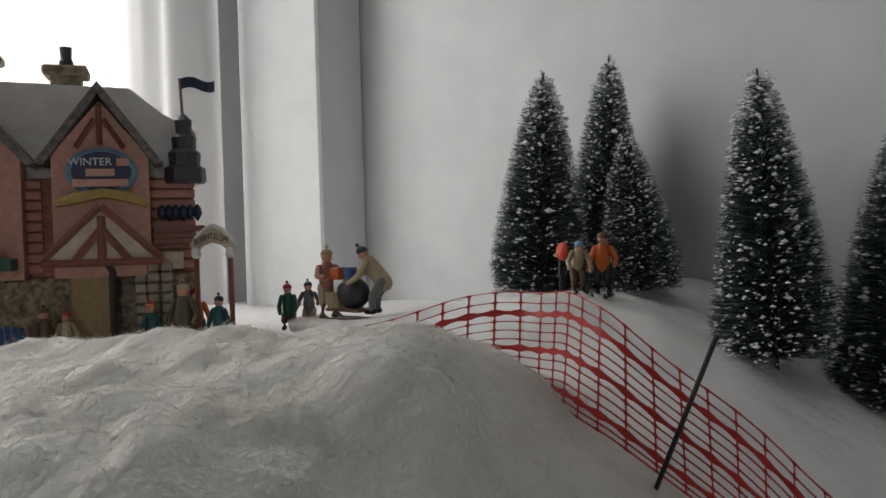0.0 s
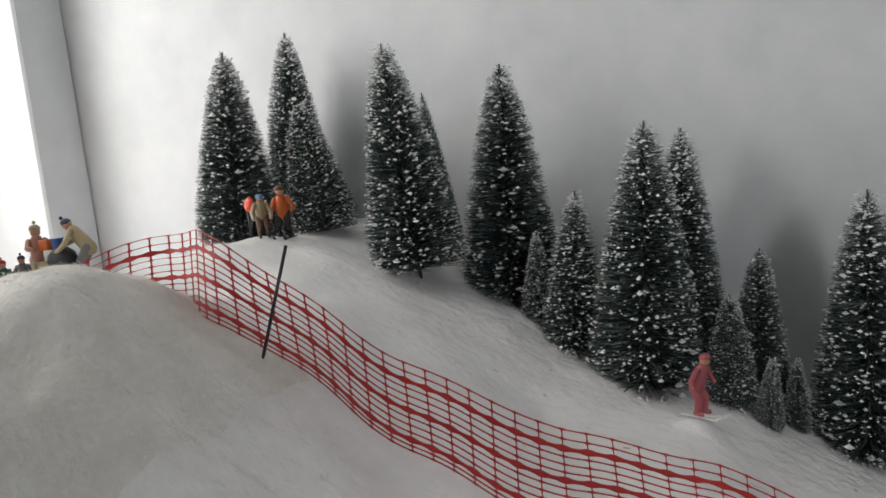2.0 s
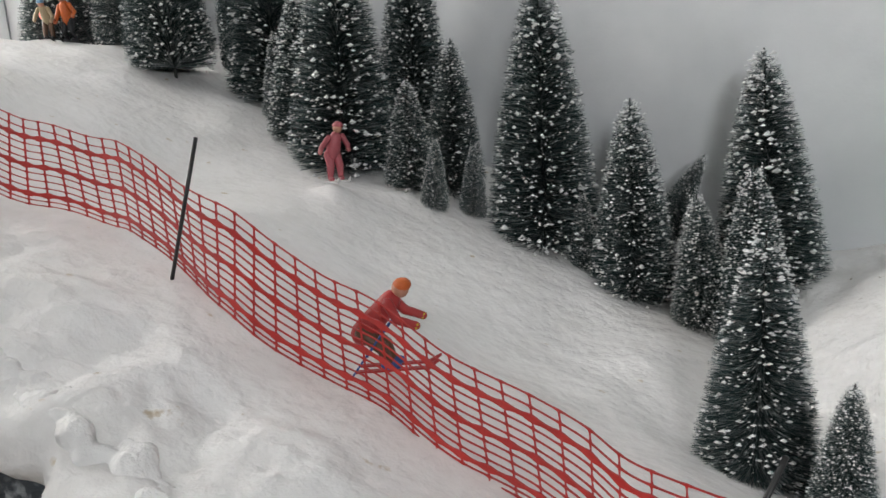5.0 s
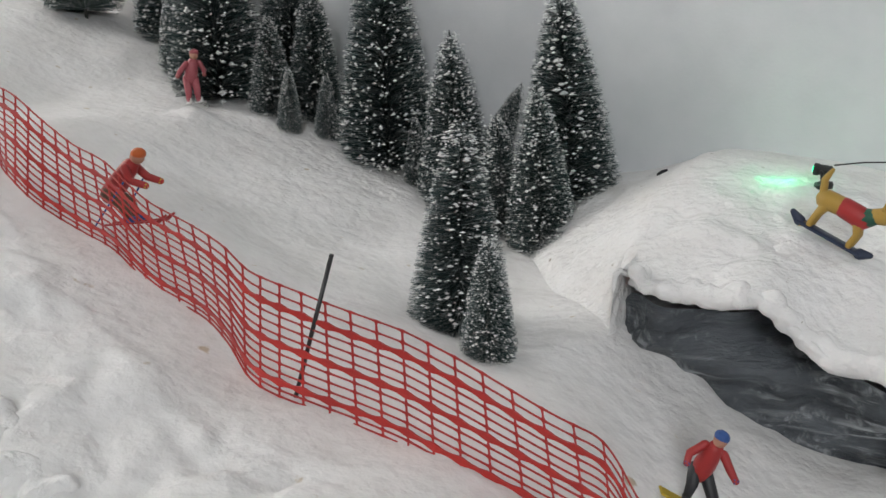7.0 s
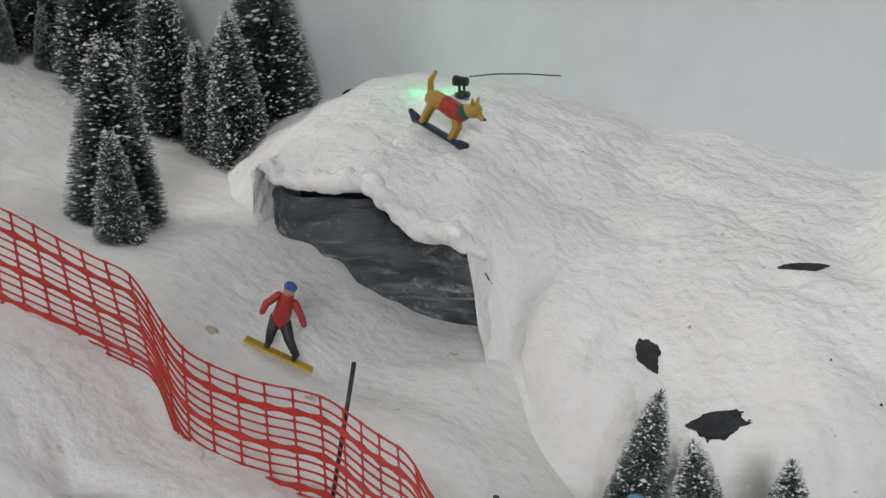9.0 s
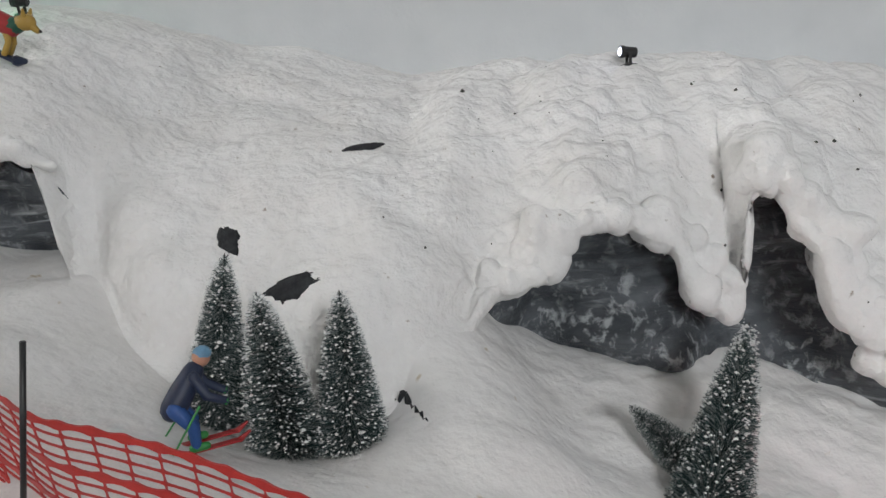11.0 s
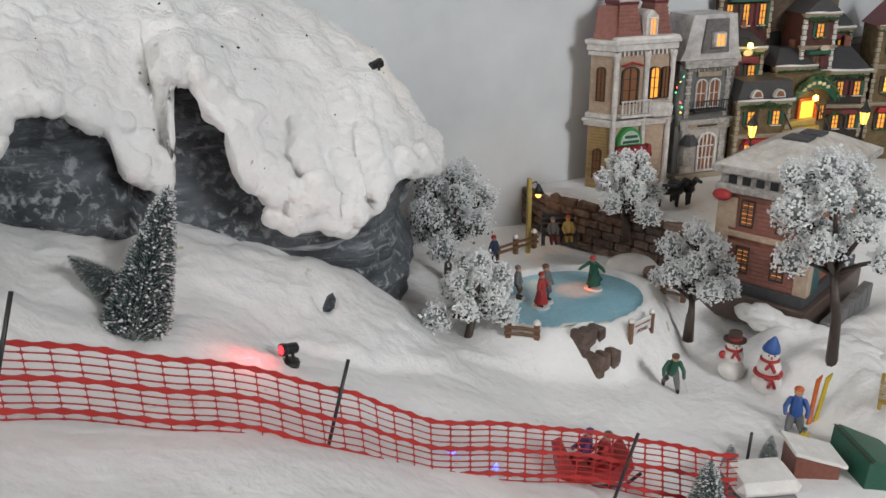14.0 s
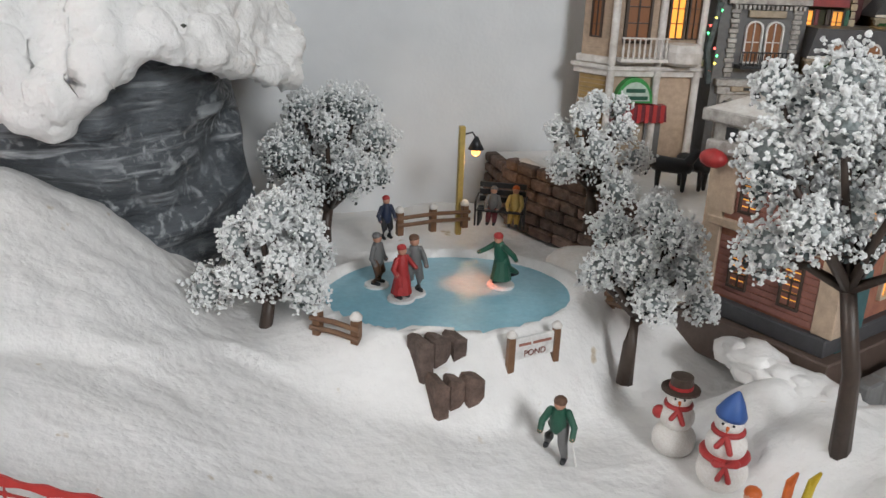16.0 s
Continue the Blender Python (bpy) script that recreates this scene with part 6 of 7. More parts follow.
part("roof", a_prism([(-.030, .054), (.032, .030), (.032, .035), (-.030, .060)], -.023, .023), SNOWCAP, hut, "thick snow on the roof")
figurine((1.806, .400, ground(1.806, .400) - .001), .026, -20, "tiny figurine in a yellow jacket standing behind the hut", "yellow", "dark", "green")
crate = base("crate", Matrix.Translation((1.708, .358, -.042)) @ Matrix.Rotation(radians(-20), 4, "Z"), "grey box topped with thick snow", "box")
part("box", a_box(-.024, .024, -.018, .018, 0, .028, bevel=.002), P["grey"], crate)
part("snow", a_box(-.027, .027, -.021, .021, .028, .042, bevel=.006), SNOWCAP, crate, "thick snow on top", smooth=False)

wooden = base("wooden_sled", Matrix.Translation((1.905, .392, ground(1.905, .392) + .002)) @ Matrix.Rotation(radians(35), 4, "Z"), "small pale wooden sled lying in the snow", "sled")
for s_ in (-1, 1):
    part("runner", a_tube([(-.022, s_ * .008, .002), (.016, s_ * .008, .003), (.026, s_ * .008, .014)], .0018, 6), P["gold"], wooden, smooth=True)
for k in range(4):
    part("slat", a_box(-.016 + k * .010, -.009 + k * .010, -.010, .010, .008, .0095, bevel=.0004), P["beige"], wooden)
for x in (-.012, .012):
    part("strut", a_box(x - .0012, x + .0012, -.009, .009, .002, .008), P["gold"], wooden)

# ---------------- houses of the little town ----------------
def put_window(house, x, z, w, h, y=0.0, lit=WARM, arch=False, frame="white", m=None, bars=(1, 2)):
    """A framed, glazed window on a face at depth y; m moves it to another face."""
    m = m or Matrix.Identity(4)
    t = max(.0012, w * .12)
    bm = bmesh.new()
    if arch:
        pts = [(x - w / 2, z), (x + w / 2, z), (x + w / 2, z + h - w / 2)] + [(x + w / 2 * math.cos(a), z + h - w / 2 + w / 2 * math.sin(a)) for a in np.linspace(0, math.pi, 9)[1:-1]] + [(x - w / 2, z + h - w / 2)]
    else:
        pts = [(x - w / 2, z), (x + w / 2, z), (x + w / 2, z + h), (x - w / 2, z + h)]
    n = len(pts)
    cx, cz = x, z + h / 2
    big = [(cx + (a - cx) * (1 + 2 * t / w), cz + (b - cz) * (1 + 2 * t / h)) for a, b in pts]
    va = [bm.verts.new((a, y - .003, b)) for a, b in pts]
    vb = [bm.verts.new((a, y - .003, b)) for a, b in big]
    vc = [bm.verts.new((a, y + .001, b)) for a, b in big]
    vd = [bm.verts.new((a, y + .001, b)) for a, b in pts]
    for k in range(n):
        j = (k + 1) % n
        bm.faces.new((va[k], va[j], vb[j], vb[k]))
        bm.faces.new((vb[k], vb[j], vc[j], vc[k]))
        bm.faces.new((va[j], va[k], vd[k], vd[j]))
    for i in range(1, bars[0] + 1):
        q = x - w / 2 + w * i / (bars[0] + 1)
        box(bm, q - t * .3, q + t * .3, y - .002, y - .0006, z, z + h * .98)
    for i in range(1, bars[1] + 1):
        q = z + h * i / (bars[1] + 1)
        box(bm, x - w / 2, x + w / 2, y - .002, y - .0006, q - t * .3, q + t * .3)
    bm.transform(m)
    win_ob = part("window", bm, P[frame], house)
    bm = bmesh.new()
    bm.faces.new([bm.verts.new((a, y - .0004, b)) for a, b in pts])
    bm.transform(m)
    part("pane", bm, lit, win_ob, "glowing yellow pane" if lit is not DIM else "dim glowing pane")
    return win_ob


def ledge(house, x0, x1, y0, y1, z, h, mat, name="cornice", over=.003):
    bm = a_box(x0 - over, x1 + over, y0 - over, y1, z, z + h * .55, bevel=.0006)
    box(bm, x0 - over * 1.9, x1 + over * 1.9, y0 - over * 1.9, y1, z + h * .55, z + h, bevel=.0006)
    return part(name, bm, mat, house)


def dentils(house, x0, x1, y, z, n, mat):
    bm = bmesh.new()
    for i in range(n):
        x = x0 + (x1 - x0) * (i + .5) / n
        box(bm, x - .0012, x + .0012, y - .003, y + .001, z, z + .004)
    tagged(part("dentil", bm, mat, house), kind="stuff")


def siding(house, x0, x1, y, z0, z1, mat, step=.0042, m=None):
    bm = bmesh.new()
    z = z0
    while z < z1 - step * .6:
        box(bm, x0, x1, y - .0009, y + .0005, z, z + step * .8)
        z += step
    if m:
        bm.transform(m)
    tagged(part("siding", bm, mat, house), kind="stuff")


def balustrade(house, x0, x1, y, z, h, mat, n):
    b = part("balcony", box(a_box(x0, x1, y - .002, y + .012, z - .004, z), x0, x1, y - .0015, y + .0015, z + h, z + h + .002), mat, house)
    for i in range(n):
        x = x0 + .002 + (x1 - x0 - .004) * i / (n - 1)
        part("baluster", a_lathe([(.0008, z), (.0014, z + h * .35), (.0007, z + h * .7), (.001, z + h)], 7, (x, y)), mat, b)


WHITE = material("weathered_white_trim", (.72, .70, .68), .6, second=(.48, .45, .42), size=.010, bump=.3, bump_size=.003)

# corner house with a mansard roof and awning
A = base("town_house", Matrix.Translation((1.9621, 0.9110, 0.0282)) @ Matrix.Rotation(radians(-6), 4, "Z") @ Matrix.Diagonal((1.052, 1.052, 1.052, 1)), "tan corner town house with pink mansard roof and white trim", "building", "town houses")
part("wall", a_prism([(0, -.03), (.088, -.03), (.088, .215), (0, .215)], 0, .058), P["tan"], A, "tan boarded wall")
lw = a_prism([(-.036, -.03), (0, -.03), (0, .215), (-.036, .215)], 0, .035)
SIDE = Matrix.Rotation(radians(-55), 4, "Z")
lw.transform(SIDE)
part("side_wall", lw, P["tan"], A, "tan boarded wall")
siding(A, -.034, -.004, 0, .088, .19, P["tan"], m=SIDE)
siding(A, -.034, -.004, 0, .0, .075, P["ochre"], m=SIDE)
siding(A, .006, .050, 0, .10, .20, P["tan"])
for m in (None, SIDE):
    x0, x1 = (0, .09) if m is None else (-.038, 0)
    for z, h in ((.076, .012), (.205, .014)):
        bm = a_box(x0 - .003, x1 + .003, -.004, .006, z, z + h * .6, bevel=.0006)
        box(bm, x0 - .005, x1 + .005, -.007, .006, z + h * .6, z + h, bevel=.0006)
        if m:
            bm.transform(m)
        part("cornice", bm, WHITE, A)
    bm = a_box(x0 - .002, x1 + .002, -.003, .004, .089, .0975, bevel=.0008)
    if m:
        bm.transform(m)
    part("storey_band", bm, WHITE, A, "white band between the storeys")
    bm = bmesh.new()
    for i in range(14):
        x = x0 + (x1 - x0) * (i + .5) / 14
        box(bm, x - .0012, x + .0012, -.005, .001, .1985, .2045)
    if m:
        bm.transform(m)
    tagged(part("dentil", bm, WHITE, A), kind="stuff")
for x in (.0, .046, .086):
    part("corner_column", a_lathe([(.0052, .0), (.0045, .006), (.0038, .010), (.0036, .190), (.0048, .196), (.0052, .203)], 10, (x, -.003)), WHITE, A, smooth=True)
put_window(A, -.019, .114, .010, .062, lit=DIM, arch=True, m=SIDE, frame="darkwood", y=-.001, bars=(1, 3))
put_window(A, -.019, .018, .010, .026, lit=DIM, arch=True, m=SIDE, frame="darkwood", y=-.001, bars=(1, 3))
put_window(A, .022, .112, .021, .064, lit=DIM, arch=True, frame="darkwood", y=-.001)
put_window(A, .060, .115, .013, .058, lit=WARM, arch=True, frame="darkwood", y=-.001)
put_window(A, .077, .115, .010, .058, lit=DIM, arch=True, frame="darkwood", y=-.001)
part("garland", a_tube([(.008, -.005, .180), (.022, -.006, .186), (.038, -.005, .180)], .0024, 6), P["red"], A, "red garland over the window")
balustrade(A, .004, .050, -.014, .098, .016, WHITE, 9)
part("bay_balcony", a_lathe([(.014, .090), (.019, .094), (.020, .104), (.017, .110), (.005, .111)], 14, (.068, -.004)), WHITE, A, "curved white balcony", smooth=False)
bm = a_prism([(.006 + .0175 + .0185 * math.cos(a), .052 + .024 * math.sin(a)) for a in np.linspace(0, math.pi, 11)], -.010, .0)
shop = part("shop_sign", bm, P["lime"], A, "green rounded shop sign")
bm = a_prism([(.0235 + .0150 * math.cos(a), .054 + .018 * math.sin(a)) for a in np.linspace(0, math.pi, 11)], -.0115, -.009)
part("sign_panel", bm, paint("pale_mint", (.50, .62, .54)), shop, "pale mint sign face")
for x0, x1, z in ((.014, .033, .064), (.011, .036, .057)):
    part("lettering_bar", a_box(x0, x1, -.0125, -.0112, z - .0018, z + .0018), P["green"], shop)
aw = part("awning", a_prism([(.002, .034), (.058, .034), (.056, .050), (.004, .050)], -.012, .0), P["maroon"], A, "red and dark striped awning")
for i in range(7):
    x = .004 + i * .0078
    part("stripe", a_prism([(x, .0335), (x + .0038, .0335), (x + .0038, .0505), (x, .0505)], -.0128, -.004), P["red"], aw)
part("shop_door", a_box(.040, .056, -.003, .001, .0, .033), P["grey"], A, "grey shop door")
part("shop_front", a_box(.008, .036, -.003, .001, .004, .033), P["sand"], A, "pale shop front")
# mansard roof
for x0, x1, y0, y1 in ((.002, .040, .004, .055), (.058, .088, .008, .055)):
    bm = bmesh.new()
    b = [bm.verts.new(v) for v in ((x0, y0, .219), (x1, y0, .219), (x1, y1, .219), (x0, y1, .219))]
    t = [bm.verts.new(v) for v in ((x0 + .006, y0 + .008, .262), (x1 - .006, y0 + .008, .262), (x1 - .006, y1 - .008, .262), (x0 + .006, y1 - .008, .262))]
    bm.faces.new(t)
    for k in range(4):
        bm.faces.new((b[k], b[(k + 1) % 4], t[(k + 1) % 4], t[k]))
    r = part("mansard_roof", bm, material("pink_shingle", (.34, .15, .12), .8, second=(.22, .09, .07), size=.006, bump=.8, bump_size=.004), A, "pink shingled mansard roof")
    bm = bmesh.new()
    for k in range(9):
        q = (k + .5) / 9
        box(bm, x0 + .006 * q - .0006, x1 - .006 * q + .0006, y0 + .008 * q - .0008, y0 + .008 * q + .004, .219 + .043 * q, .2212 + .043 * q)
    tagged(part("shingle_row", bm, P["shingle"], r), kind="stuff")
    part("roof_snow", a_tube([(x0 + .004, y0 + .006, .2685), (x0 * .5 + x1 * .5, y0 + .005, .270), (x1 - .004, y0 + .007, .2685)], [.003, .004, .003], 7), SNOWCAP, r, "snow lying on the roof edge", smooth=True)
    part("roof_crest", a_box(x0 + .004, x1 - .004, y0 + .006, y1 - .006, .262, .268, bevel=.001), P["maroon"], r)
    part("chimney", a_lathe([(.006, .262), (.006, .285), (.009, .288), (.009, .294), (.004, .296)], 8, ((x0 + x1) / 2, y0 + .02)), P["maroon"], r)
bm = a_prism([(-.034, 0), (-.002, 0), (-.008, .042), (-.030, .042)], .0, .03)
bm.transform(Matrix.Translation((0, 0, .219)) @ SIDE)
part("mansard_roof", bm, P["shingle"], A, "pink shingled mansard roof")
part("roof_snow", a_box(-.004, .094, -.006, .057, .217, .223, bevel=.002), SNOWCAP, A, "snow lying along the roof edge")
part("dormer", a_prism([(.041, .219), (.059, .219), (.059, .248), (.050, .256), (.041, .248)], -.002, .03), WHITE, A)
put_window(A, .050, .225, .0085, .020, lit=WARM, y=-.003)
for x in (-.004, .09):
    part("shrub", a_lathe([(.004, 0), (.007, .006), (.004, .014), (.001, .02)], 8, (x, -.02)), DARKLEAF, A)

# storey heights re-spaced so the house front fits the camera's view
for ch in A.children_recursive:
    for v in ch.data.vertices:
        v.co.z = float(np.interp(v.co.z, [0, .034, .052, .076, .088, .098, .114, .180, .2, .5], [0, .062, .080, .104, .114, .122, .140, .186, .2, .5]))

# narrow white house with an iron balcony
# greyer than WHITE and SNOWCAP: this house's shade is put into both colours
TRIM_GREY = material("weathered_grey_trim", (.52, .50, .47), .65, second=(.24, .22, .20), size=.007, bump=.5, bump_size=.003)
ROOF_SNOW = material("dusty_roof_snow", (.62, .61, .60), .8, second=(.36, .34, .33), size=.014, bump=.6, bump_size=.004)
B = base("town_house", Matrix.Translation((2.0789, 0.9131, 0.0461)) @ Matrix.Rotation(radians(-8), 4, "Z") @ Matrix.Diagonal((1.115, 1.052, .989, 1)), "narrow white and grey town house with an iron balcony", "building", "town houses")
part("wall", a_box(0, .084, 0, .058, -.05, .172), P["grey"], B, "dark grey brick wall")
for x in (.014, .074):
    bm = bmesh.new()
    for i in range(16):
        w = .0045 if i % 2 else .0032
        box(bm, x - w, x + w, -.0025, .002, .092 + i * .005, .0962 + i * .005, bevel=.0004)
    tagged(part("corner_trim", bm, TRIM_GREY, B), kind="stuff")
    part("pilaster", a_box(x - .005, x + .005, -.004, .002, .0, .074, bevel=.0008), TRIM_GREY, B)
part("shop_front", a_box(.008, .082, -.0012, .004, -.004, .074), P["sandpale"], B, "pale stone shop front")
ledge(B, .008, .082, -.002, .004, .074, .016, TRIM_GREY, "shop_cornice")
ledge(B, .008, .082, -.002, .004, .166, .012, TRIM_GREY)
dentils(B, .01, .08, -.002, .161, 16, TRIM_GREY)
part("name_board", a_box(.018, .072, -.0065, -.002, .077, .088, bevel=.0006), P["sand"], B, "pale board with dark lettering")
for x0, x1, z in ((.026, .064, .0845), (.030, .060, .0800)):
    part("lettering_bar", a_box(x0, x1, -.0075, -.0064, z - .0013, z + .0013), P["dark"], B)
put_window(B, .034, .108, .014, .040, lit=DIM, arch=True, bars=(1, 1))
put_window(B, .054, .108, .014, .040, lit=DIM, arch=True, bars=(1, 1))
part("name_board", a_box(.026, .062, -.004, .0, .153, .160, bevel=.0005), P["sand"], B)
bal = part("iron_balcony", box(a_box(.020, .068, -.014, .0, .102, .105), .020, .068, -.0145, -.0135, .118, .1195), P["dark"], B, "black iron balcony")
for i in range(13):
    part("baluster", a_tube([(.021 + i * .0038, -.014, .104), (.021 + i * .0038, -.014, .119)], .0006, 5), P["dark"], bal)
put_window(B, .050, .010, .024, .056, y=-.0014, lit=DIM, arch=True, frame="white", bars=(3, 2))
part("bay_window", a_lathe([(.010, .020), (.011, .024), (.011, .050), (.013, .052), (.011, .060), (.006, .067), (.001, .070)], 10, (.020, -.004)), TRIM_GREY, B, "small round bay window with a domed hood")
part("hood_rib", a_lathe([(.0135, .0525), (.0115, .0605), (.0065, .0675)], 10, (.020, -.0045)), P["slate"], B)
part("plinth", a_box(-.002, .090, -.010, .01, -.03, .006, bevel=.001), P["sand"], B)
bm = a_prism([(-.004, .178), (.090, .178), (.084, .190), (.076, .242), (.012, .242), (.002, .190)], -.004, .056)
roofB = part("mansard_roof", bm, ROOF_SNOW, B, "steep snowy mansard roof")
part("slate_face", a_prism([(.026, .188), (.066, .188), (.062, .236), (.030, .236)], -.008, .01), material("grey_slate", (.18, .17, .17), .8, second=(.10, .095, .09), size=.008, bump=.7, bump_size=.005), roofB, "grey slate roof face")
part("dormer", a_prism([(.038, .196), (.056, .196), (.056, .218), (.038, .218)], -.013, .0), TRIM_GREY, B)
put_window(B, .047, .199, .012, .016, lit=WARM, y=-.014, bars=(1, 1))
for k in range(9):
    a = k * .9
    o = part("fairy_light", a_lathe([(.0004, -.0012), (.0013, 0), (.0004, .0012)], 6), glow("fairy_glow", [(1, .1, .08), (1, .8, .1), (.1, 1, .3)][k % 3], 5), A)
    o.matrix_local = Matrix.Translation((.094 + .006 * math.sin(a), -.012, .112 + .007 * k))
part("pine_garland", a_tube([(.096, -.010, .100), (.090, -.011, .13), (.098, -.010, .175)], .003, 6), DARKLEAF, A)


# the lit street climbing behind
# darker copies of the house paints, with the street's shade put into them
STREET = {n: material(n + "_street_wall", c, .75, second=tuple(v * .45 for v in c), size=.012, bump=.6, bump_size=.003) for n, c in dict(ochre=(.20, .135, .06), olive=(.07, .07, .035), gold2=(.18, .11, .04), brick=(.13, .04, .03), darkwood=(.04, .028, .022), sand=(.15, .125, .095), maroon=(.09, .02, .02), tan=(.17, .115, .075)).items()}
FIR = paint("fir_green", (.03, .10, .03))
SOFT = glow("lit_window_soft", (.9, .38, .06), .7)
town_rng = random.Random(21)


def sprig_row(x0, x1, y, z, n, size):
    bm = bmesh.new()
    for i in range(n):
        a = town_rng.random() * 6.28
        p = Vector((x0 + (x1 - x0) * (i + .5) / n, y, z + .0015 * town_rng.random()))
        tube(bm, [p, p + Vector((size * math.cos(a), -size * .8, size * math.sin(a)))], [size * .35, size * .1], 5)
    return bm


def row_house(at, w, h, yaw, wall, roof, label, floors=2, cols=3, lit=WARM2, roof_kind="hip", depth=.07, door=False):
    """A lit house of the street: storeys with shuttered windows, planters, shop sign, snowy roof."""
    t = base("town_house", Matrix.Translation(at) @ Matrix.Rotation(radians(yaw), 4, "Z"), label, "building", "town houses")
    part("wall", a_box(0, w, 0, depth, -.06, h, bevel=.0008), STREET[wall], t)
    fh = h / floors
    for k in range(1, floors + 1):
        ledge(t, 0, w, 0, .006, fh * k - .006, .006, P["sand"])
    for f in range(floors):
        z0 = fh * f
        for c in range(cols):
            x = w * (c + .5) / cols
            if door and f == 0 and c == cols // 2:
                d = part("door", a_prism([(x - .009, -.004), (x + .009, -.004), (x + .009, fh * .66), (x - .009, fh * .66)], -.003, .001), WARM2, t, "glowing yellow doorway")
                part("door_frame", box(a_box(x - .013, x - .009, -.005, .001, -.004, fh * .70), x + .009, x + .013, -.005, .001, -.004, fh * .70), P["orange"], t)
                part("door_garland", sprig_row(x - .02, x + .02, -.006, fh * .74, 40, .006), FIR, t, "dark green fir garland")
                continue
            ww, wh = min(.011, w / cols * .36), fh * .40
            mat = town_rng.choice([lit, WARM, SOFT, SOFT, DIM])
            put_window(t, x, z0 + fh * .28, ww, wh, lit=mat, frame="darkwood", bars=(1, 2))
            for sd in (-1, 1):
                q = x + sd * (ww / 2 + .0042)
                part("shutter", a_box(q - .0022, q + .0022, -.0024, .0005, z0 + fh * .27, z0 + fh * .70, bevel=.0004), P[town_rng.choice(["darkwood", "green", "darkwood", "maroon"])], t)
            part("sill", a_box(x - ww / 2 - .003, x + ww / 2 + .003, -.005, .001, z0 + fh * .245, z0 + fh * .27, bevel=.0004), SNOWCAP, t)
            if town_rng.random() < .55:
                part("window_box", sprig_row(x - ww / 2 - .002, x + ww / 2 + .002, -.004, z0 + fh * .23, 14, .0035), FIR, t, "green planter sprigs")
        if f == 0 and not door:
            col = town_rng.choice(["maroon", "green", "red"])
            x0 = w * .12
            part("awning", a_prism([(x0, fh * .74), (w - x0, fh * .74), (w - x0 * 1.3, fh * .86), (x0 * 1.3, fh * .86)], -.010, .0), P[col], t, "small cloth awning")
    for s in (0, w):
        for k in range(int(h / .008)):
            wd = .0032 if k % 2 else .0022
            part("quoin", a_box(s - wd, s + wd, -.002, .004, k * .008, k * .008 + .0066), P["sand"] if wall != "brick" else WHITE, t)
    if town_rng.random() < .75:
        bx = w * town_rng.uniform(.2, .7)
        sgn = part("hanging_sign", a_lathe([(.0001, -.001), (.0075, -.001), (.0075, .001), (.0001, .001)], 14), P[town_rng.choice(["white", "cream", "lime"])], t, "small oval hanging sign")
        sgn.matrix_local = Matrix.Translation((bx, -.008, fh * .93)) @ Matrix.Rotation(radians(90), 4, "X") @ Matrix.Diagonal((1, .62, 1, 1))
    if roof_kind == "hip":
        bm = bmesh.new()
        b = [bm.verts.new(v) for v in ((-.006, -.006, h), (w + .006, -.006, h), (w + .006, depth, h), (-.006, depth, h))]
        q = [bm.verts.new(v) for v in ((w * .25, depth * .35, h + w * .42), (w * .75, depth * .35, h + w * .42), (w * .75, depth * .7, h + w * .42), (w * .25, depth * .7, h + w * .42))]
        bm.faces.new(q)
        for k in range(4):
            bm.faces.new((b[k], b[(k + 1) % 4], q[(k + 1) % 4], q[k]))
        r = part("roof", bm, P[roof], t, "dark hipped roof")
        part("chimney", a_box(w * .62, w * .74, depth * .4, depth * .6, h + w * .3, h + w * .62, bevel=.001), P["brick"], r)
    elif roof_kind == "mansard":
        r = part("roof", a_prism([(-.004, h), (w + .004, h), (w - .002, h + .030), (.002, h + .030)], -.003, depth), P[roof], t, "dark mansard roof")
        for c in range(2):
            x = w * (.28 + .44 * c)
            dm = part("dormer", a_prism([(x + .009 * math.cos(a), h + .006 + .012 * math.sin(a)) for a in np.linspace(0, math.pi, 9)], -.010, .0), WHITE, r, "rounded white dormer")
            part("dormer_pane", a_prism([(x + .0058 * math.cos(a), h + .008 + .008 * math.sin(a)) for a in np.linspace(0, math.pi, 9)], -.0112, -.009), DIM, dm)
    else:
        r = part("roof", a_prism([(-.005, h), (w + .005, h), (w / 2, h + w * .6)], -.006, depth), P[roof], t, "steep gabled roof")
    part("eave_snow", a_tube([(-.005, -.005, h + .0015), (w * .3, -.006, h + .002), (w * .7, -.005, h + .0012), (w + .005, -.006, h + .002)], [.0012, .0022, .0016, .002], 6), SNOWCAP, t, "snow along the eaves", smooth=True)
    part("eave_garland", sprig_row(.0, w, -.005, h - .008, 50, .004), FIR, t, "dark green garland under the eaves")
    return t


Z0 = .060
H1 = row_house((2.168, .880, Z0), .080, .100, -18, "ochre", "slate", "small yellow house with round dormers and lit windows", 2, 2, WARM, "mansard")
row_house((2.175, .930, .150), .062, .080, -18, "olive", "slate", "olive shop house with a bright hanging lamp", 1, 2, WARM2, "hip")
row_house((2.262, .905, .080), .058, .120, -20, "gold2", "slate", "lit yellow house with a glowing doorway", 2, 1, WARM2, "hip", door=True)
row_house((2.303, .898, .182), .048, .095, -20, "brick", "slate", "tall red brick house with white corner stones", 2, 1, WARM2, "gable")
row_house((2.332, .890, .085), .080, .105, -25, "darkwood", "slate", "dark timber shop house with an oval sign", 2, 3, WARM, "hip")
row_house((2.335, .940, .190), .085, .060, -25, "sand", "slate", "grey house with shutters and a hipped roof", 1, 3, WARM, "hip")
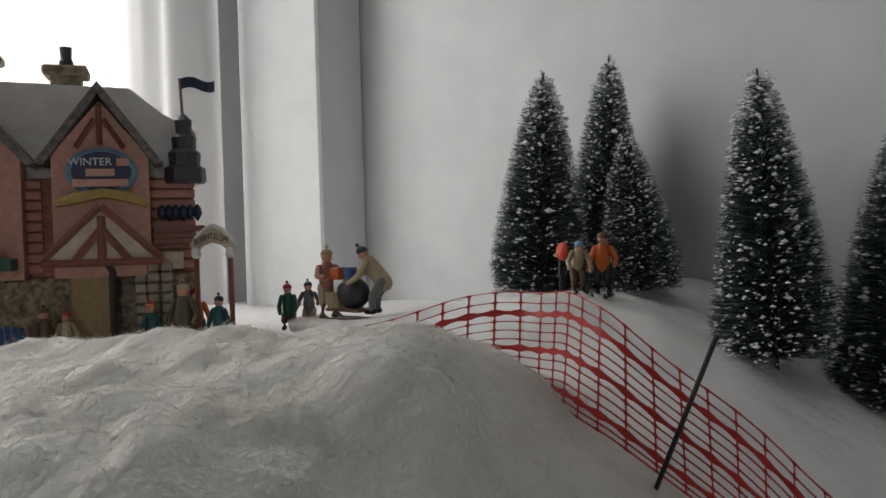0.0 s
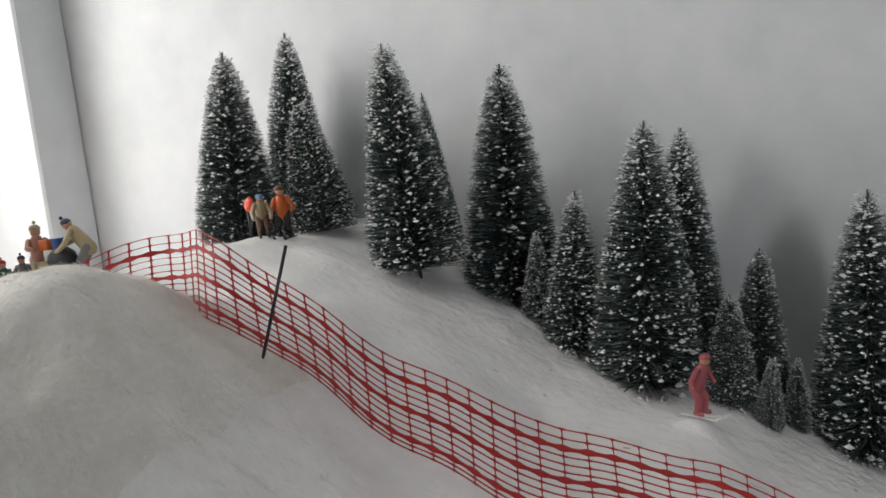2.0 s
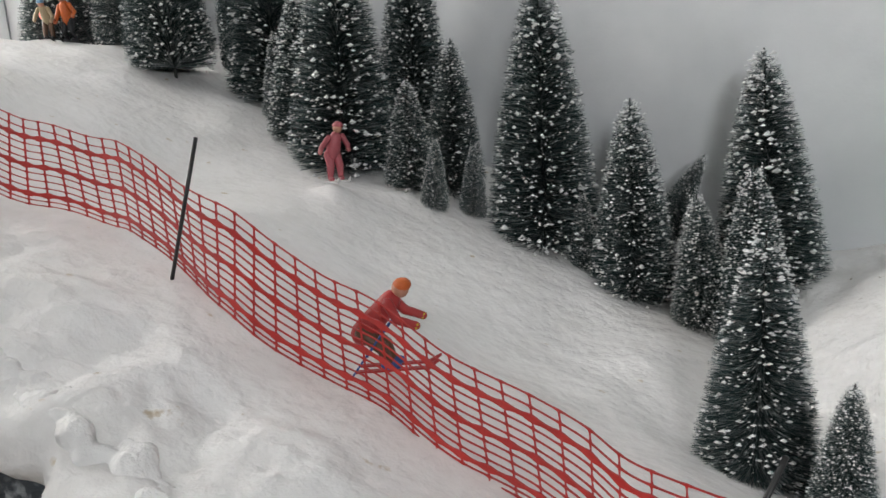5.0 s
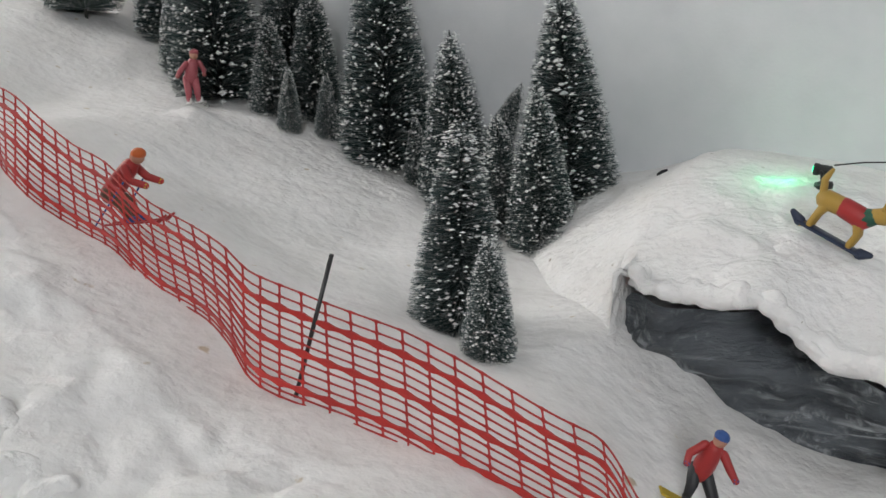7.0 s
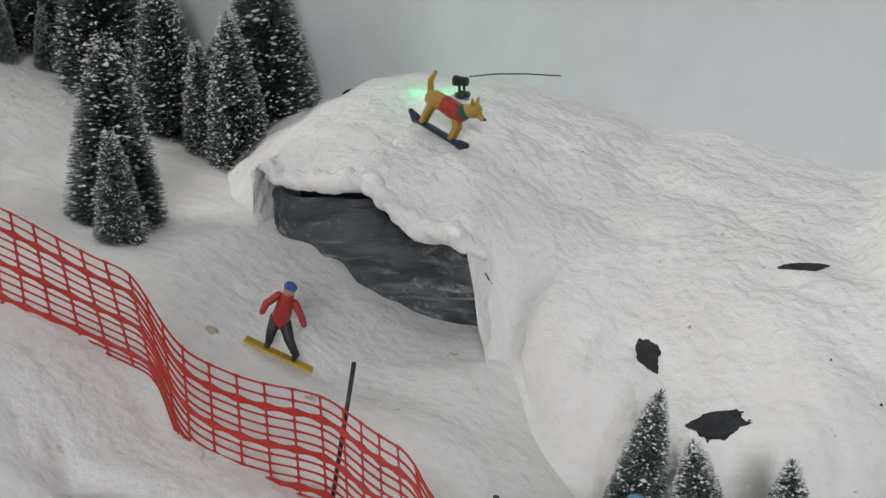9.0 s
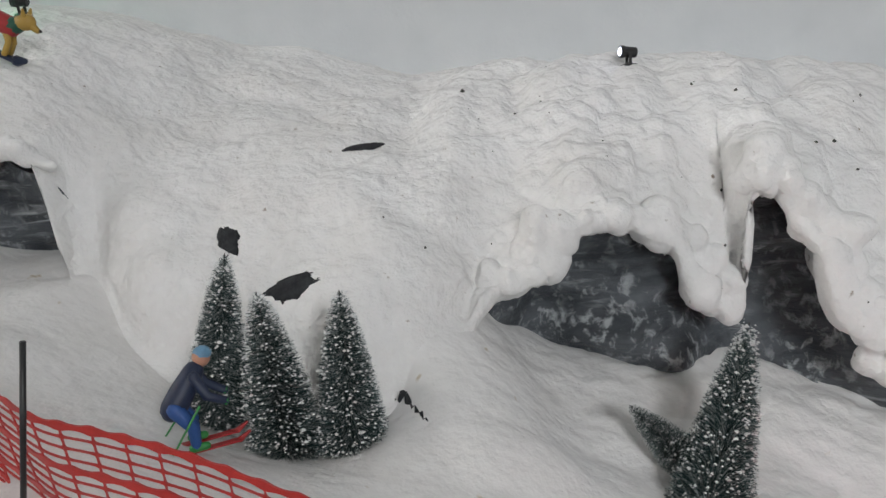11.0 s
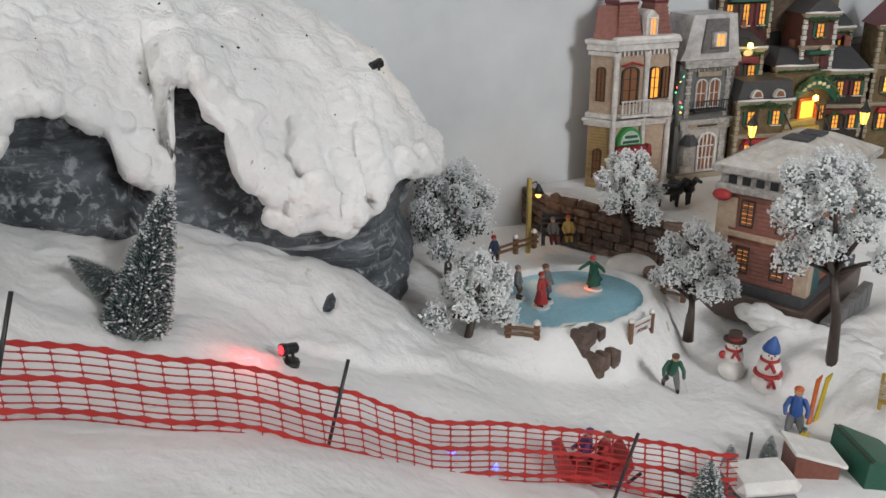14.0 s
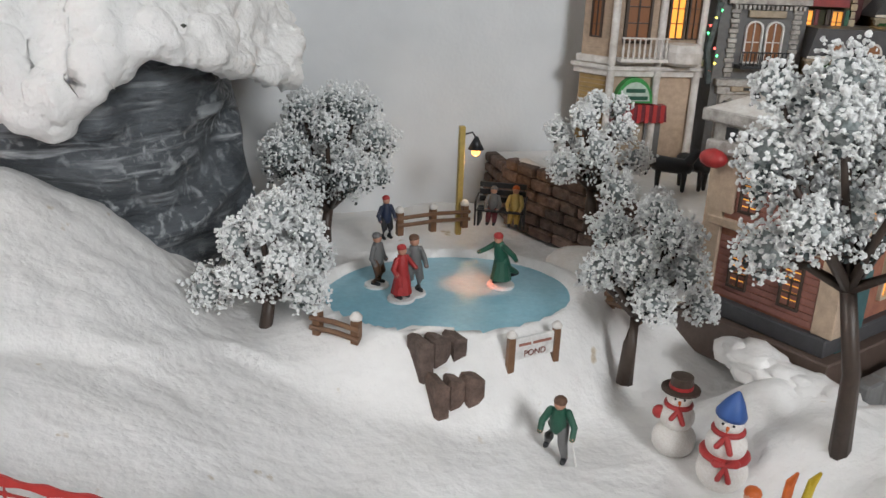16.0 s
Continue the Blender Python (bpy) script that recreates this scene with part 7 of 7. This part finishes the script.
row_house((2.425, .860, .080), .090, .175, -30, "ochre", "maroon", "tall golden house with glowing windows", 3, 2, WARM2, "gable")
row_house((2.19, .960, .24), .080, .075, -18, "maroon", "slate", "dark red house high behind the street", 1, 3, WARM, "gable", .02)
row_house((2.30, .962, .305), .110, .055, -18, "tan", "slate", "tan house high behind the street", 1, 4, WARM, "hip", .018)
hill = part("town_hill", a_box(2.165, 2.9, .945, BACK - .003, .04, .22, bevel=.004), P["stone"], None)
tagged(hill, "dark stepped base under the upper houses", "base", kind="structure")
stairs = base("stairway", Matrix.Translation((2.274, .80, .0)), "yellow lit stairway up the little street", "stairs")
for k in range(8):
    part("step", a_box(-.042 + k * .001, .042 - k * .001, k * .0085, .075, .045 + k * .010, .0545 + k * .010, bevel=.001), P["gold2"], stairs)
for sd in (-1, 1):
    part("handrail", a_tube([(sd * .040, 0, .075), (sd * .036, .065, .148)], .0012, 6), P["dark"], stairs)
# doorway and green arch at the head of the stairs
gate = base("gate_house", Matrix.Translation((2.298, .872, .0)), "small house front with a glowing yellow door under a green arch", "building")
part("wall", a_box(-.056, .046, .0, .02, .045, .192, bevel=.001), STREET["ochre"], gate)
part("door", a_box(-.014, .014, -.003, .001, .112, .150, bevel=.0006), WARM2, gate, "glowing yellow door")
for x0, x1 in ((-.021, -.015), (.015, .021)):
    part("door_post", a_box(x0, x1, -.005, .001, .110, .152, bevel=.0006), P["orange"], gate, "orange painted door post")
part("door_lintel", a_box(-.022, .022, -.006, .001, .151, .156, bevel=.0006), P["orange"], gate)
for x in (-.038, .034):
    put_window(gate, x, .118, .010, .022, lit=SOFT, frame="darkwood")
outer = [(-.050 + .1 * q, .150 + .038 * math.sin(math.pi * q) ** .8) for q in np.linspace(0, 1, 15)]
inner = [(-.046 + .092 * q, .146 + .026 * math.sin(math.pi * q) ** .8) for q in np.linspace(0, 1, 15)]
arch2 = part("arch_sign", a_prism(outer + inner[::-1], -.014, -.008), P["green"], gate, "dark green arched sign")
for q in (.24, .34, .44, .56, .66, .76):
    part("lettering_bar", a_box(-.048 + .096 * q - .0034, -.048 + .096 * q + .0034, -.0152, -.0138, .1465 + .031 * math.sin(math.pi * q) ** .8, .151 + .031 * math.sin(math.pi * q) ** .8), P["cream"], arch2)
bm = bmesh.new()
for q in np.linspace(0, 1, 90):
    a = town_rng.random() * 6.28
    p = Vector((-.052 + .104 * q, -.014, .153 + .038 * math.sin(math.pi * q) ** .8))
    tube(bm, [p, p + Vector((.006 * math.cos(a), -.004, .006 * math.sin(a)))], [.0018, .0005], 5)
part("arch_garland", bm, FIR, gate, "dark green fir garland")
for x, y, z in ((2.21, .862, .150), (2.29, .87, .172), (2.36, .865, .120)):
    t = base("fir_garland", Matrix.Translation((x, y, z)), "dark green fir garland across the street", "garland")
    bm = bmesh.new()
    for i in range(46):
        a = random.random() * 6.28
        p = Vector((-.022 + .044 * i / 45, 0, .008 * math.sin(math.pi * i / 45)))
        tube(bm, [p, p + Vector((.003 * math.cos(a), -.004, .005 * math.sin(a)))], [.0012, .0004], 5)
    part("sprig", bm, FIR, t)


def lantern(at, h, label):
    t = base("street_lantern", Matrix.Translation(at), label, "street lamp", "street lanterns")
    part("post", a_lathe([(.005, 0), (.0035, .006), (.0016, .012), (.0013, h - .022), (.003, h - .020)], 8), P["dark"], t, smooth=True)
    part("glass", a_lathe([(.0035, h - .019), (.0062, h - .004), (.0060, h - .003)], 6), glow("lantern_glow", (1.0, .55, .08), 5.0), t, "glowing amber glass")
    bm = a_lathe([(.0075, h - .003), (.0068, h), (.003, h + .006), (.0008, h + .012)], 6)
    for k in range(6):
        a = 2 * math.pi * k / 6
        tube(bm, [(.0037 * math.cos(a), .0037 * math.sin(a), h - .020), (.0066 * math.cos(a), .0066 * math.sin(a), h - .003)], .0006, 4)
    part("cap", bm, P["dark"], t)
    point_lamp("lantern_light", (at[0] - .012, at[1] - .012, at[2] + h - .012), .02, (1.0, .55, .15), .004)


# bright lamps of the street; second one added to light the door and stairs
for x, y, z in ((2.202, .905, .236), (2.298, .856, .157)):
    t = base("wall_lamp", Matrix.Translation((x, y, z)), "small glowing yellow wall lamp in the street", "lamp", "wall lamps in the street")
    bm = bmesh.new()
    blob(bm, 0, (0, 0, 0), .005, (1, .8, 1), 2)
    part("bulb", bm, glow("street_bulb", (1.0, .72, .15), 6.0), t, "glowing yellow bulb", smooth=True)
    part("bracket", a_tube([(0, .018, .008), (0, .006, .010), (0, 0, .005)], .001, 6), P["dark"], t)
    point_lamp("wall_lamp_light", (x, y - .010, z), .05, (1.0, .68, .2), .005)
lantern((2.090, .775, .045), .112, "black street lantern glowing amber")
lantern((2.235, .720, .045), .125, "black street lantern glowing amber")
for at, yaw in (((1.985, .808, .047), 60), ((2.010, .812, .047), 20)):
    bm = bmesh.new()
    limb(bm, 0, [(0, -.30, .55), (0, .30, .58)], [.17, .18], 10)
    for x in (-.08, .08):
        for y in (-.28, .28):
            limb(bm, 0, [(x, y, .45), (x, y, .03)], [.07, .045])
    limb(bm, 0, [(0, -.34, .66), (0, -.50, .90), (0, -.66, .84)], [.12, .10, .06])
    limb(bm, 0, [(0, .45, .60), (0, .55, .30)], [.05, .02])
    finish("horse_figurine", bm, [P["dark"]], Matrix.Translation(at) @ Matrix.Rotation(radians(yaw), 4, "Z") @ Matrix.Diagonal((.042, .042, .042, 1)), "dark horse figurine standing on the terrace", "figurine")

# brick house with a pale cornice
C = base("brick_house", Matrix.Translation((1.936, .655, -.012)) @ Matrix.Rotation(radians(-68), 4, "Z") @ Matrix.Diagonal((1, 1, 1.12, 1)), "reddish brick house with pale cornice and snowy roof", "building")
part("plinth", a_box(-.012, .112, -.012, .18, -.02, .010, bevel=.001), P["stone"], C, "dark stone plinth")
part("footing", a_box(-.005, .104, -.006, .175, .010, .022, bevel=.001), P["slate"], C)
part("wall", a_box(0, .098, 0, .17, .022, .118), material("orange_brick", (.36, .15, .09), .8, second=(.24, .09, .06), size=.012, bump=.5, bump_size=.004), C, "orange brick wall")
for k, x in enumerate((.0, .098)):
    part("corner_pilaster", a_box(x - .008, x + .008, -.003, .010, .022, .118, bevel=.0008), P["tan"], C)
part("string_course", a_box(-.004, .102, -.004, .172, .070, .076, bevel=.0008), P["tan"], C)
bm = a_box(-.010, .108, -.010, .18, .118, .126, bevel=.001)
box(bm, -.006, .104, -.006, .176, .126, .138)
box(bm, -.014, .112, -.014, .184, .138, .146, bevel=.001)
part("cornice", bm, TRIM_GREY, C, "pale weathered moulded cornice")
for i in range(6):
    part("cornice_opening", a_box(.004 + i * .016, .013 + i * .016, -.0075, -.004, .1275, .1355), P["dark"], C)
bm = bmesh.new()
b = [bm.verts.new(v) for v in ((-.012, -.012, .146), (.110, -.012, .146), (.110, .182, .146), (-.012, .182, .146))]
q = [bm.verts.new(v) for v in ((.03, .05, .166), (.068, .05, .166), (.068, .13, .166), (.03, .13, .166))]
bm.faces.new(q)
for k in range(4):
    bm.faces.new((b[k], b[(k + 1) % 4], q[(k + 1) % 4], q[k]))
part("roof", bm, material("pale_roof", (.40, .34, .28), .8, second=(.62, .60, .57), size=.02, bump=.6, bump_size=.005), C, "low pale roof dusted with snow")
for x0, x1, y0, y1 in ((.034, .064, .056, .084), (.040, .066, .092, .118)):
    part("shingle_patch", a_box(x0, x1, y0, y1, .163, .1685, bevel=.001), P["slate"], C, "bare dark shingles showing through the snow")
siding(C, .009, .089, 0, .024, .068, P["shingle"], step=.0046)
siding(C, .009, .089, 0, .078, .116, P["shingle"], step=.0046)
for x in (.028, .070):
    put_window(C, x, .033, .013, .026, lit=WARM, frame="darkwood", bars=(1, 2))
    put_window(C, x, .084, .013, .026, lit=WARM, frame="darkwood", bars=(1, 2))
RS = Matrix.Translation((.098, 0, 0)) @ Matrix.Rotation(radians(90), 4, "Z")
for x in (.03, .075, .12):
    put_window(C, x, .035, .016, .03, lit=WARM, frame="cream", m=RS)
    put_window(C, x, .084, .014, .026, lit=WARM, frame="cream", m=RS)
part("shutter", a_box(.002, .016, -.004, .0, .080, .112), P["tan"], C)
bm = bmesh.new()
blob(bm, 0, (.0, -.012, .115), .008, (1.4, 1, .8))
part("red_bow", bm, P["red"], C, "red bow on the cornice corner", smooth=True)
part("green_door", a_box(.100, .104, .01, .04, .010, .060), P["teal"], C, "dark teal door")
# rough bank of the square in front of the brick house
kb = bmesh.new()
rngk = random.Random(8)
for i in range(16):
    q0 = i / 15
    r = bmesh.ops.create_icosphere(kb, subdivisions=3, radius=.015 + .006 * rngk.random())
    for v in r["verts"]:
        q = v.co * (1 + .3 * noise.noise(v.co * 70 + Vector((i * 3, 0, 0))))
        v.co = Vector((q.x + 1.925 + .04 * q0 + .006 * rngk.random(), q.y * 1.3 + .585 - .20 * q0, q.z * .6 - .008))
tagged(part("snow_bank", kb, SNOW_MAT, None, smooth=True), "lumpy white snow bank along the brick house", "snow", kind="structure")
lowwall = base("low_wall", Matrix.Translation((1.985, .535, -.03)) @ Matrix.Rotation(radians(22), 4, "Z"), "low grey stone wall beside the brick house", "wall")
for i in range(7):
    part("stone", a_box(i * .022, i * .022 + .0205, -.006, .006, -.02, .020, bevel=.0015), P["grey"], lowwall)
